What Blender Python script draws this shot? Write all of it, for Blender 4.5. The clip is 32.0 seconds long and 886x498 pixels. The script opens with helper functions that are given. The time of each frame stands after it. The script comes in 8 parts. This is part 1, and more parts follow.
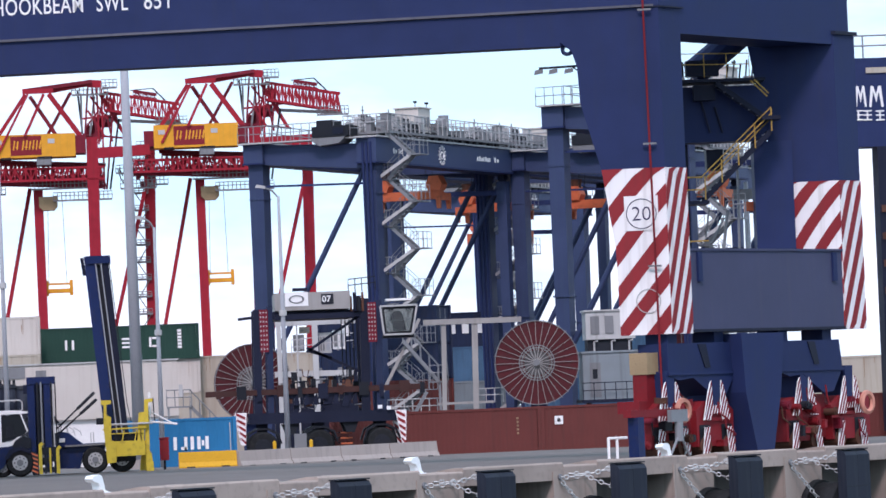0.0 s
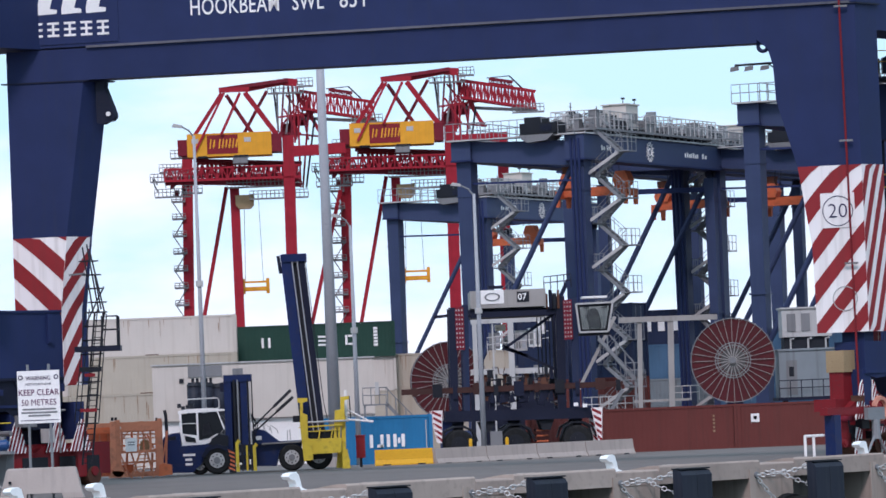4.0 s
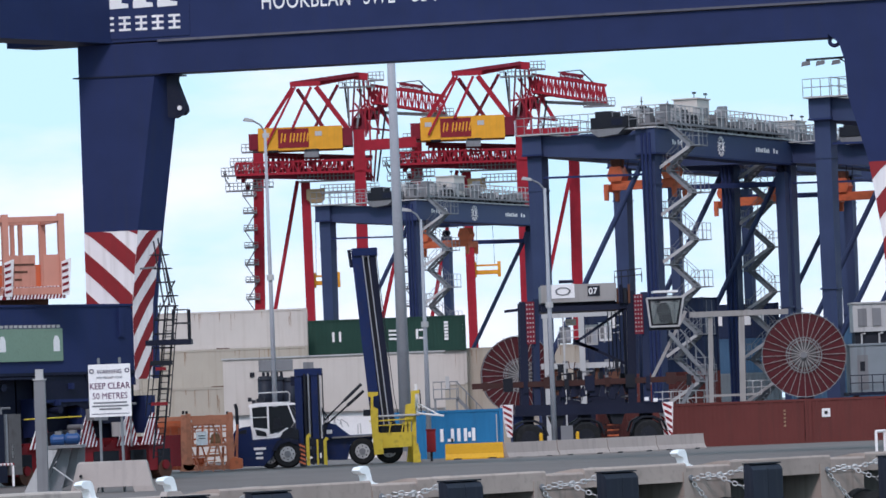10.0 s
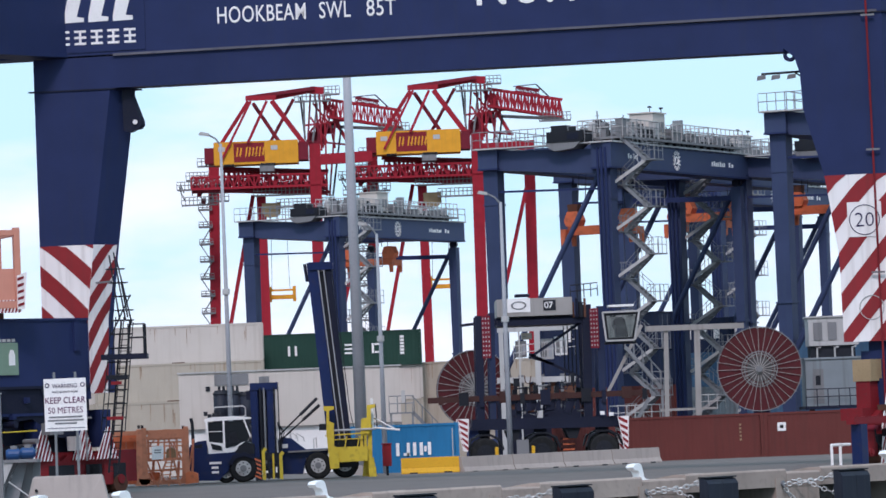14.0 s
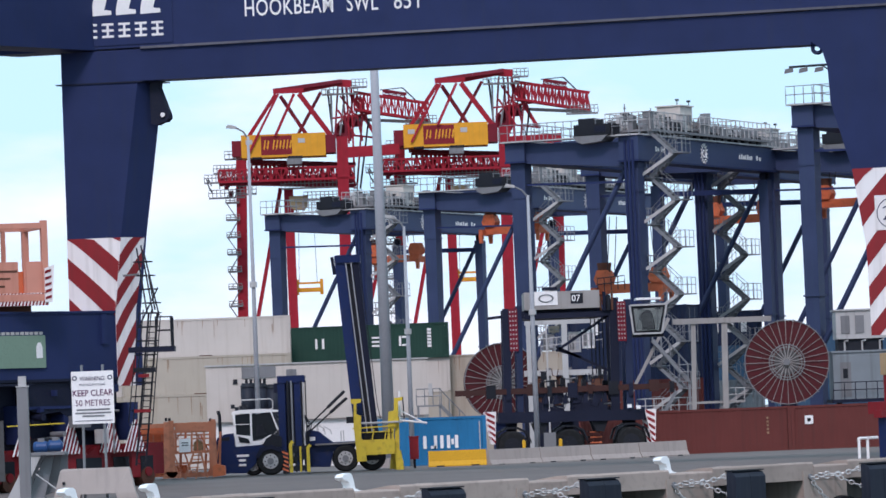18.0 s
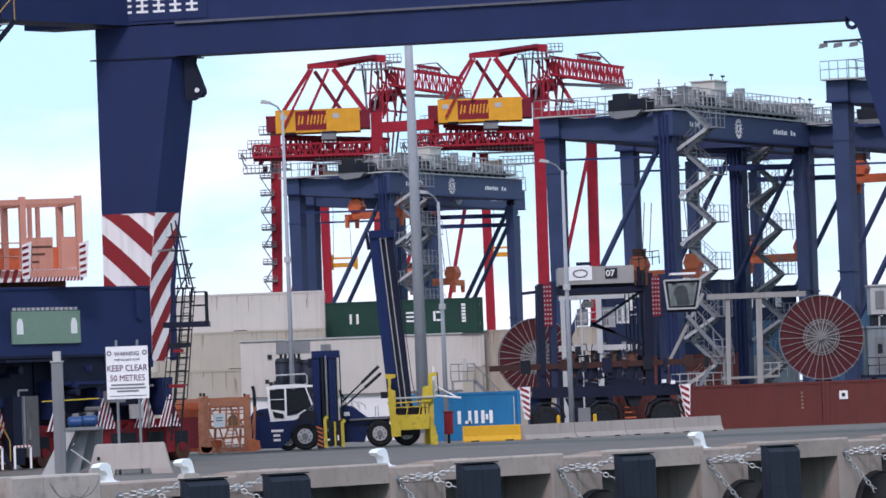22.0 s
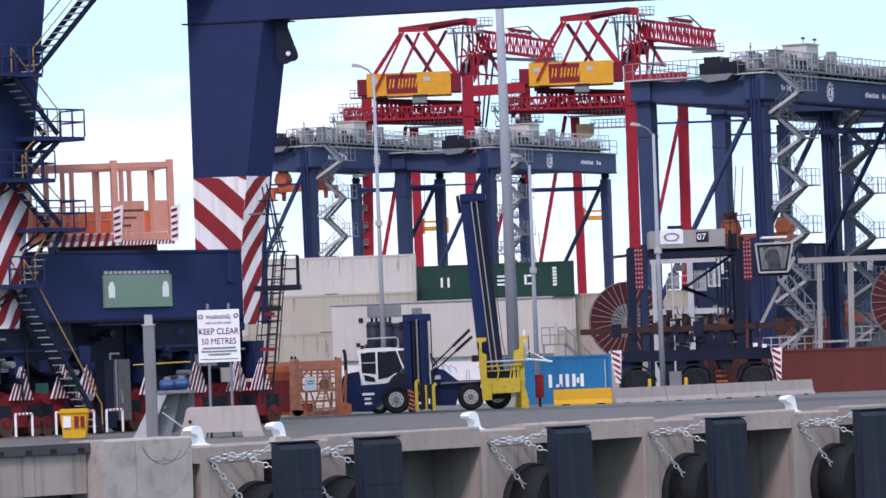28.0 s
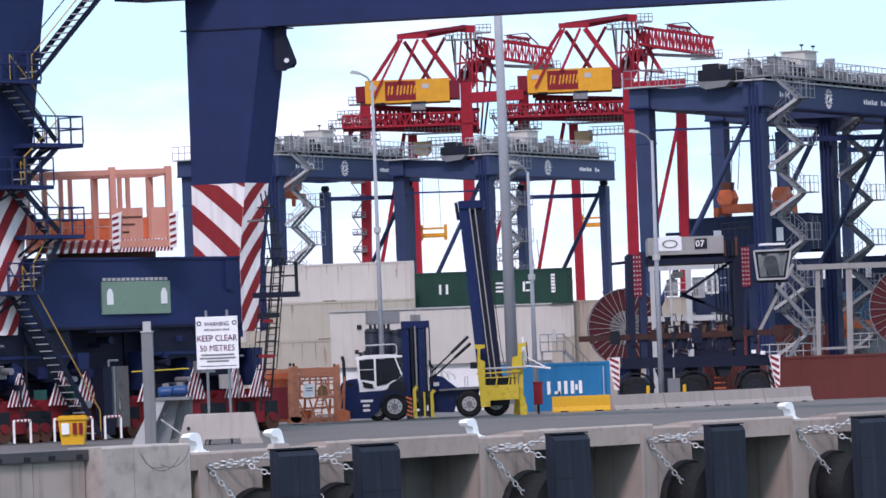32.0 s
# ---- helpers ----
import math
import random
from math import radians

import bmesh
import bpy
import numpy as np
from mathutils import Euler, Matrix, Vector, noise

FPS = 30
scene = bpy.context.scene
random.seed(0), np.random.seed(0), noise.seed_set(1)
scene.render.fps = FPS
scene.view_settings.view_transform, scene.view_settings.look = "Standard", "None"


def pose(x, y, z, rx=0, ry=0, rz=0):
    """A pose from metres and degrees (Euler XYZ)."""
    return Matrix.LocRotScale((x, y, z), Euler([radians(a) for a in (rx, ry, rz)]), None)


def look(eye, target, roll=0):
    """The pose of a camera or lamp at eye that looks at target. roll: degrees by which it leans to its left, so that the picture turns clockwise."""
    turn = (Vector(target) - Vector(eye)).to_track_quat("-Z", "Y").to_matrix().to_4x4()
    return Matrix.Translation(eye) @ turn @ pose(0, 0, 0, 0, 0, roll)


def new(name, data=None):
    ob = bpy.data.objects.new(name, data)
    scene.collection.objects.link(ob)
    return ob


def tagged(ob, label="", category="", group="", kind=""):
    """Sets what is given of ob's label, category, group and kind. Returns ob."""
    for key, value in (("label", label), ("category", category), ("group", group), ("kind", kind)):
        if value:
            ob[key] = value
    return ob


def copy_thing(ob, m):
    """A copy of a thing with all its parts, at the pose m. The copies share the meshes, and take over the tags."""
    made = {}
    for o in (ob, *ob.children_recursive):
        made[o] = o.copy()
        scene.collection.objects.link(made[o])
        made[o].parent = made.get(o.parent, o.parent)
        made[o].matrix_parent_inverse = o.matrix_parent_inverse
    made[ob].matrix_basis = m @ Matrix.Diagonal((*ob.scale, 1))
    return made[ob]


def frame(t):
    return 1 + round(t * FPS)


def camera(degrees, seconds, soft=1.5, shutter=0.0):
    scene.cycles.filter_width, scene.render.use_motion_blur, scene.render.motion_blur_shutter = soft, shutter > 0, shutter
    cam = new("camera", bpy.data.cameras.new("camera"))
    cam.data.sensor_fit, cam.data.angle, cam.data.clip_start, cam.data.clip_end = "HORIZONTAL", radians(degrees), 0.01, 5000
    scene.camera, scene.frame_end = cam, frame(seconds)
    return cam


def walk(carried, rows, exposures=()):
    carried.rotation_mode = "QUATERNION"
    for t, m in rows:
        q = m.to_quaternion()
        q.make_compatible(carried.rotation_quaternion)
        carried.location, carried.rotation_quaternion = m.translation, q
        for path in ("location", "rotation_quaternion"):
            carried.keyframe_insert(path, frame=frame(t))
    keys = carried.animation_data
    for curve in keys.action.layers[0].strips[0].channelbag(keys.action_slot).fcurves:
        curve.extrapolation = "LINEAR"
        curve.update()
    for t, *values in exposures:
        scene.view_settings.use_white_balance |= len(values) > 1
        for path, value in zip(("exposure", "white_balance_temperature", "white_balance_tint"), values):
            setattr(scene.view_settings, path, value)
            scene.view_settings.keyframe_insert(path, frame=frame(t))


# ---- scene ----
cam = camera(11.19, 32.0, soft=1.6)
ROWS = [
    (0, -3.609, 1.968, 2.33), (0.5, -3.165, 1.964, 2.35), (1, -2.786, 1.98, 2.3), (1.5, -2.416, 1.993, 2.28),
    (2, -2.107, 2.037, 2.28), (2.5, -1.831, 2.02, 2.32), (3, -1.586, 2.012, 2.22), (3.5, -1.379, 2.022, 2.29),
    (5.5, -0.242, 2.085, 2.17), (6, 0, 2.083, 2.15), (6.5, 0.121, 2.078, 2.13), (7, 0.144, 2.044, 2.15),
    (7.5, 0.079, 2.021, 2.14), (8, -0.018, 2.033, 2.18), (8.5, -0.086, 2.011, 2.15), (9, -0.129, 2.012, 2.16),
    (9.5, -0.184, 2.01, 2.16), (10, -0.231, 2.001, 2.22), (10.5, -0.293, 2.002, 2.19), (11, -0.408, 2.04, 2.21),
    (11.5, -0.588, 2.088, 2.18), (12, -0.715, 2.13, 2.23), (12.5, -0.793, 2.159, 2.25), (13, -0.819, 2.172, 2.24),
    (13.5, -0.823, 2.164, 2.22), (14, -0.798, 2.158, 2.25), (14.5, -0.774, 2.14, 2.26), (16.5, -0.673, 2.1, 2.16),
    (17, -0.621, 2.09, 2.21), (17.5, -0.559, 2.08, 2.21), (18, -0.449, 2.082, 2.21), (18.5, -0.295, 2.049, 2.18),
    (19, -0.157, 2.022, 2.23), (19.5, -0.053, 1.97, 2.19), (20, -0.016, 1.932, 2.17), (20.5, -0.002, 1.884, 2.16),
    (21, -0.046, 1.864, 2.16), (21.5, -0.042, 1.814, 2.2), (22, -0.002, 1.784, 2.21), (22.5, 0.074, 1.75, 2.2),
    (23, 0.183, 1.643, 2.18), (23.5, 0.32, 1.473, 2.15), (24, 0.55, 1.332, 2.22), (24.5, 0.788, 1.245, 2.22),
    (25, 1.08, 1.199, 2.21), (25.5, 1.322, 1.163, 2.22), (27.5, 1.269, 1.321, 2.22), (28, 1.169, 1.366, 2.17),
    (28.5, 1.091, 1.391, 2.15), (29, 1.053, 1.406, 2.13), (29.5, 1.029, 1.414, 2.16), (30, 1.019, 1.423, 2.15),
    (30.5, 1.016, 1.427, 2.18), (31, 0.986, 1.433, 2.2), (31.5, 0.99, 1.45, 2.17), (32, 1.146, 1.452, 2.16),
]
EYE_Z, ROLL = 2.6, 2.19


def aim(yaw, pitch, roll):
    return pose(0, 0, EYE_Z, 0, 0, yaw) @ pose(0, 0, 0, 90 + pitch) @ pose(0, 0, 0, 0, 0, -roll)


walk(cam, [(t, aim(a, b, c)) for t, a, b, c in ROWS], exposures=[(0, 0.18, 5980, 25), (2.5, 0.02, 5980, 24), (6, -0.12, 5980, 20), (20, -0.08, 5980, 21), (24, 0.0, 5980, 24), (28, 0.08, 5980, 26), (32, 0.08, 5980, 26)])

# ---- sky and sun ----
SUN_ELEVATION, SUN_TURN = 46, 188      # degrees; turn clockwise from straight ahead
world = bpy.data.worlds.new("sky")
scene.world = world
world.use_nodes = True
wn, wl = world.node_tree.nodes, world.node_tree.links
wn.clear()
sky = wn.new("ShaderNodeTexSky")
sky.sky_type, sky.sun_disc = "NISHITA", False
sky.sun_elevation, sky.sun_rotation = radians(SUN_ELEVATION), radians(SUN_TURN)
sky_bg = wn.new("ShaderNodeBackground")
sky_bg.inputs[1].default_value = 0.06
wl.new(sky.outputs[0], sky_bg.inputs[0])
cloud_noise = wn.new("ShaderNodeTexNoise")
cloud_noise.inputs["Scale"].default_value, cloud_noise.inputs["Detail"].default_value = 11.0, 5.0
cloud_noise.inputs["Roughness"].default_value = 0.55
cloud_ramp = wn.new("ShaderNodeValToRGB")
cloud_ramp.color_ramp.elements[0].position, cloud_ramp.color_ramp.elements[1].position = 0.43, 0.70
cloud_ramp.color_ramp.elements[0].color = (0.60, 0.90, 1.0, 1)
cloud_ramp.color_ramp.elements[1].color = (0.965, 0.99, 1.0, 1)
sky_at, sky_parts, sky_low, sky_sum = wn.new("ShaderNodeTexCoord"), wn.new("ShaderNodeSeparateXYZ"), wn.new("ShaderNodeMapRange"), wn.new("ShaderNodeMath")
sky_stretch = wn.new("ShaderNodeMapping")
sky_stretch.inputs["Scale"].default_value = (1, 1, 3)
wl.new(sky_at.outputs["Generated"], sky_stretch.inputs[0])
wl.new(sky_stretch.outputs[0], cloud_noise.inputs["Vector"])
wl.new(sky_at.outputs["Generated"], sky_parts.inputs[0])
wl.new(sky_parts.outputs[2], sky_low.inputs["Value"])
sky_low.inputs["From Min"].default_value, sky_low.inputs["From Max"].default_value = 0.03, 0.085
sky_low.inputs["To Min"].default_value, sky_low.inputs["To Max"].default_value = 0.085, -0.1
wl.new(cloud_noise.outputs["Fac"], sky_sum.inputs[0])
wl.new(sky_low.outputs[0], sky_sum.inputs[1])
wl.new(sky_sum.outputs[0], cloud_ramp.inputs[0])
cloud_bg = wn.new("ShaderNodeBackground")
cloud_bg.inputs[1].default_value = 1.22
wl.new(cloud_ramp.outputs[0], cloud_bg.inputs[0])
sky_mix, world_out = wn.new("ShaderNodeMixShader"), wn.new("ShaderNodeOutputWorld")
sky_mix.inputs[0].default_value = 0.9
wl.new(sky_bg.outputs[0], sky_mix.inputs[1])
wl.new(cloud_bg.outputs[0], sky_mix.inputs[2])
wl.new(sky_mix.outputs[0], world_out.inputs[0])

sun_data = bpy.data.lights.new("sun", "SUN")
sun_data.energy, sun_data.angle, sun_data.color = 2.2, radians(12), (1.0, 0.88, 0.84)
sun = new("sun", sun_data)
_a, _e = radians(SUN_TURN), radians(SUN_ELEVATION)
sun.matrix_world = look((0, 0, 0), (-math.sin(_a) * math.cos(_e), -math.cos(_a) * math.cos(_e), -math.sin(_e)))


# ---- materials ----
def paint(name, rgb, rough=0.5, metal=0.0, vary=0.25, scale=0.6, grime=(0.05, 0.04, 0.035), dirt=0.25, fine=14.0, bump=0.15, streak=0.0):
    """A weathered surface: broad fading, fine grain, patches of dirt, and streaks that run down."""
    m = bpy.data.materials.new(name)
    m.use_nodes = True
    n, l = m.node_tree.nodes, m.node_tree.links
    b = n["Principled BSDF"]
    co = n.new("ShaderNodeTexCoord")
    big, small = n.new("ShaderNodeTexNoise"), n.new("ShaderNodeTexNoise")
    big.inputs["Scale"].default_value, big.inputs["Detail"].default_value = scale, 6
    small.inputs["Scale"].default_value, small.inputs["Detail"].default_value = fine, 4
    l.new(co.outputs["Object"], big.inputs["Vector"])
    l.new(co.outputs["Object"], small.inputs["Vector"])
    info = n.new("ShaderNodeObjectInfo")
    tone = n.new("ShaderNodeMix")
    tone.data_type = "RGBA"
    lo = tuple(max(0.0, c * (1 - vary)) for c in rgb)
    hi = tuple(min(1.0, c * (1 + vary) + 0.01 * vary) for c in rgb)
    tone.inputs["A"].default_value, tone.inputs["B"].default_value = (*lo, 1), (*hi, 1)
    add = n.new("ShaderNodeMath")
    add.operation = "MULTIPLY_ADD"
    l.new(info.outputs["Random"], add.inputs[0])
    add.inputs[1].default_value = 0.3
    l.new(big.outputs["Fac"], add.inputs[2])
    sub = n.new("ShaderNodeMath")
    sub.operation = "SUBTRACT"
    l.new(add.outputs[0], sub.inputs[0])
    sub.inputs[1].default_value = 0.15
    l.new(sub.outputs[0], tone.inputs["Factor"])
    ramp = n.new("ShaderNodeValToRGB")
    ramp.color_ramp.elements[0].position, ramp.color_ramp.elements[1].position = 0.52, 0.78
    mul = n.new("ShaderNodeMath")
    mul.operation = "MULTIPLY"
    mul.inputs[1].default_value = dirt
    if streak:
        mapping, runs = n.new("ShaderNodeMapping"), n.new("ShaderNodeTexNoise")
        mapping.inputs["Scale"].default_value = (2.2, 2.2, 0.12)
        runs.inputs["Scale"].default_value, runs.inputs["Detail"].default_value = 1.6, 5
        l.new(co.outputs["Object"], mapping.inputs["Vector"])
        l.new(mapping.outputs[0], runs.inputs["Vector"])
        l.new(runs.outputs["Fac"], ramp.inputs[0])
        mul.inputs[1].default_value = streak
    else:
        l.new(small.outputs["Fac"], ramp.inputs[0])
    l.new(ramp.outputs[0], mul.inputs[0])
    soil = n.new("ShaderNodeMix")
    soil.data_type = "RGBA"
    soil.inputs["B"].default_value = (*grime, 1)
    l.new(mul.outputs[0], soil.inputs["Factor"])
    l.new(tone.outputs["Result"], soil.inputs["A"])
    l.new(soil.outputs["Result"], b.inputs["Base Color"])
    rr = n.new("ShaderNodeMapRange")
    rr.inputs["To Min"].default_value, rr.inputs["To Max"].default_value = max(0.05, rough - 0.12), min(1, rough + 0.15)
    l.new(big.outputs["Fac"], rr.inputs["Value"])
    l.new(rr.outputs[0], b.inputs["Roughness"])
    b.inputs["Metallic"].default_value = metal
    b.inputs["Specular IOR Level"].default_value = 0.18
    bp = n.new("ShaderNodeBump")
    bp.inputs["Strength"].default_value, bp.inputs["Distance"].default_value = bump, 0.02
    l.new(small.outputs["Fac"], bp.inputs["Height"])
    l.new(bp.outputs[0], b.inputs["Normal"])
    return m


NAVY = paint("navy_crane_paint", (0.0165, 0.0255, 0.084), 0.55, vary=0.25, streak=0.25, grime=(0.03, 0.035, 0.06))
# the crane's navy made paler, for the sill face turned to the light
LIT_NAVY = paint("lit_navy_paint", (0.058, 0.06, 0.108), 0.6, vary=0.22, streak=0.3, grime=(0.09, 0.085, 0.11))
LEDGE = paint("weathered_ledge", (0.12, 0.115, 0.14), 0.7, vary=0.6, scale=0.25, dirt=0.6, fine=2.0, grime=(0.02, 0.025, 0.06))
RUST_RUN = paint("rust_run", (0.30, 0.19, 0.12), 0.8, vary=0.35, dirt=0.5, fine=6.0)
# dark navy steel; on some navy crane parts it stands in for shade
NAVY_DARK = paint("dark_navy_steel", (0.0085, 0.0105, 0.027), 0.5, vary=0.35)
BLUE = paint("yard_crane_blue", (0.037, 0.05, 0.108), 0.5, vary=0.22, streak=0.3, grime=(0.05, 0.07, 0.11))
RED = paint("quay_crane_red", (0.3, 0.012, 0.024), 0.5, vary=0.25, streak=0.3, grime=(0.12, 0.02, 0.02))
BOGIE_RED = paint("bogie_red", (0.2, 0.012, 0.017), 0.5, vary=0.35, dirt=0.5)
STRIPE_RED = paint("stripe_red", (0.25, 0.022, 0.026), 0.5, vary=0.2, streak=0.2)
STRIPE_WHITE = paint("stripe_white", (0.82, 0.76, 0.74), 0.5, vary=0.1, streak=0.35, grime=(0.3, 0.24, 0.2))
TREAD_GREY = paint("tread_grey", (0.42, 0.42, 0.43), 0.6, vary=0.2)
WHITE = paint("white_paint", (0.82, 0.78, 0.76), 0.5, vary=0.1, dirt=0.15)
BOLLARD_WHITE = paint("bollard_white", (0.86, 0.86, 0.85), 0.5, vary=0.06, dirt=0.15)
GALV = paint("galvanised_steel", (0.23, 0.23, 0.24), 0.45, 0.2, vary=0.25)
POLE_GREY = paint("pole_grey", (0.36, 0.36, 0.385), 0.5, 0.0, vary=0.15)
GREY = paint("grey_paint", (0.19, 0.185, 0.19), 0.55, vary=0.2, streak=0.25)
COPE_STEEL = paint("worn_cope_steel", (0.085, 0.078, 0.078), 0.6, vary=0.4, dirt=0.5, fine=3.0)
LIGHT_GREY = paint("light_grey_paint", (0.44, 0.42, 0.41), 0.55, vary=0.15, streak=0.3)
ORANGE = paint("spreader_orange", (0.62, 0.15, 0.062), 0.5, vary=0.25, dirt=0.5, fine=3.0)
SALMON = paint("faded_orange_paint", (0.58, 0.25, 0.18), 0.6, vary=0.2, streak=0.3, grime=(0.25, 0.1, 0.05))
FRAME_ORANGE = paint("worn_orange_paint", (0.6, 0.215, 0.12), 0.6, vary=0.25, dirt=0.4, fine=3.0)
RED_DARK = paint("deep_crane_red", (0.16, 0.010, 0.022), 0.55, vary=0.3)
YELLOW = paint("machine_yellow", (0.68, 0.3, 0.02), 0.5, vary=0.2, streak=0.25, grime=(0.3, 0.2, 0.05))
LEMON = paint("attachment_yellow", (0.6, 0.43, 0.04), 0.5, vary=0.2, dirt=0.4, fine=4.0)
RAIL_YELLOW = paint("handrail_yellow", (0.45, 0.27, 0.06), 0.55, vary=0.2)
AMBER = paint("barrier_yellow", (0.68, 0.36, 0.015), 0.5, vary=0.15, dirt=0.3)
CONCRETE = paint("quay_concrete", (0.37, 0.292, 0.25), 0.9, vary=0.32, scale=0.45, dirt=0.4, fine=3.0, bump=0.4, grime=(0.14, 0.13, 0.12))
FACE_CONCRETE = paint("stained_face_concrete", (0.36, 0.288, 0.245), 0.9, vary=0.34, scale=0.4, streak=0.55, grime=(0.1, 0.095, 0.085), bump=0.4)
# dark tone carries the shade of the recessed bays; also colours the scrapes
SHADE_SCRAPE_CONCRETE = paint("shade_and_scrape_concrete", (0.17, 0.15, 0.135), 0.9, vary=0.4, scale=0.5, streak=0.5, grime=(0.06, 0.055, 0.05), bump=0.4)
SCARRED_CONCRETE = paint("scarred_corner_concrete", (0.38, 0.315, 0.275), 0.9, vary=0.4, scale=0.9, dirt=0.55, fine=1.7, bump=0.5, grime=(0.13, 0.115, 0.105))
PALE_CONCRETE = paint("barrier_concrete", (0.38, 0.322, 0.292), 0.9, vary=0.15, scale=0.8, streak=0.35, grime=(0.16, 0.155, 0.145), bump=0.3)
ASPHALT = paint("apron_asphalt", (0.14, 0.116, 0.106), 0.95, vary=0.3, scale=0.12, dirt=0.5, fine=1.2, bump=0.3, grime=(0.07, 0.07, 0.07))
RUBBER = paint("black_rubber", (0.012, 0.012, 0.013), 0.75, vary=0.4, dirt=0.4, fine=4.0, grime=(0.05, 0.045, 0.04))
FENDER = paint("fender_panel_grey_blue", (0.017, 0.02, 0.032), 0.55, vary=0.3, streak=0.4, grime=(0.06, 0.06, 0.065))
BLACK = paint("black_steel", (0.013, 0.014, 0.02), 0.5, vary=0.4)
CHAIN = paint("galvanised_chain", (0.5, 0.49, 0.48), 0.5, 0.4, vary=0.3)
RUST = paint("rusty_steel", (0.1, 0.042, 0.027), 0.8, vary=0.45, dirt=0.5, fine=4.0)
RUST_TAN = paint("tan_board", (0.36, 0.25, 0.14), 0.7)
OXIDE = paint("red_oxide_container", (0.125, 0.032, 0.027), 0.6, vary=0.2, streak=0.4, grime=(0.07, 0.03, 0.025))
GREEN = paint("green_container", (0.018, 0.052, 0.038), 0.55, vary=0.2, streak=0.35, grime=(0.03, 0.06, 0.045))
BEIGE = paint("cream_reefer_paint", (0.425, 0.368, 0.3), 0.6, vary=0.12, streak=0.45, grime=(0.26, 0.2, 0.13))
OFFWHITE = paint("white_reefer_paint", (0.55, 0.485, 0.435), 0.6, vary=0.1, streak=0.35, grime=(0.34, 0.28, 0.22))
SKYBLUE = paint("blue_container", (0.022, 0.155, 0.32), 0.55, vary=0.2, streak=0.35, grime=(0.03, 0.1, 0.2))
STEELBLUE = paint("dull_blue_container", (0.06, 0.12, 0.2), 0.6, vary=0.25, streak=0.35)
NAVY_CON = paint("navy_container", (0.016, 0.024, 0.058), 0.6, vary=0.25, streak=0.3)
GREYCON = paint("grey_container", (0.2, 0.22, 0.235), 0.6, vary=0.2, streak=0.35)
DRUM = paint("cable_drum_red", (0.075, 0.011, 0.014), 0.6, vary=0.3, dirt=0.4, fine=4.0)
SIGN_GREEN = paint("sign_pale_green", (0.19, 0.27, 0.2), 0.5, vary=0.1)
SIGN_INK = paint("sign_ink", (0.03, 0.02, 0.07), 0.6, vary=0.1)
SIGN_RED = paint("sign_red_ink", (0.10, 0.012, 0.07), 0.6, vary=0.1)
DECK_GREY = paint("dusty_deck_grey", (0.30, 0.275, 0.26), 0.6, vary=0.2, streak=0.4, grime=(0.16, 0.13, 0.11))
OLD_RUST = paint("old_rust", (0.05, 0.021, 0.018), 0.85, vary=0.5, dirt=0.5, fine=4.0)
CAB_PANE = paint("cab_lining", (0.3, 0.29, 0.28), 0.6, vary=0.5, scale=1.4, dirt=0.3)
CAB_GLASS = bpy.data.materials.new("cab_glass")
CAB_GLASS.use_nodes = True
glass_nodes = CAB_GLASS.node_tree
glass_nodes.nodes.clear()
clear, shine, blend, surface = (glass_nodes.nodes.new("ShaderNode" + k) for k in ("BsdfTransparent", "BsdfGlossy", "MixShader", "OutputMaterial"))
clear.inputs[0].default_value = (0.8, 0.83, 0.83, 1)
shine.inputs["Roughness"].default_value = 0.04
blend.inputs[0].default_value = 0.035
for a, b in ((clear.outputs[0], blend.inputs[1]), (shine.outputs[0], blend.inputs[2]), (blend.outputs[0], surface.inputs[0])):
    glass_nodes.links.new(a, b)
DARK_GLASS = paint("dark_cab_glass", (0.008, 0.01, 0.014), 0.08, vary=0.3, dirt=0.1, bump=0.0)
TEAL = paint("dull_green_box", (0.02, 0.075, 0.065), 0.6)
MOTOR_BLUE = paint("motor_blue", (0.025, 0.07, 0.19), 0.4)
TRUCK_NAVY = paint("truck_navy", (0.009, 0.018, 0.075), 0.35, vary=0.3, dirt=0.3, fine=3.0)
WATER = paint("harbour_water", (0.02, 0.045, 0.05), 0.12, vary=0.3, scale=0.05, fine=0.8, bump=0.6, dirt=0.1)


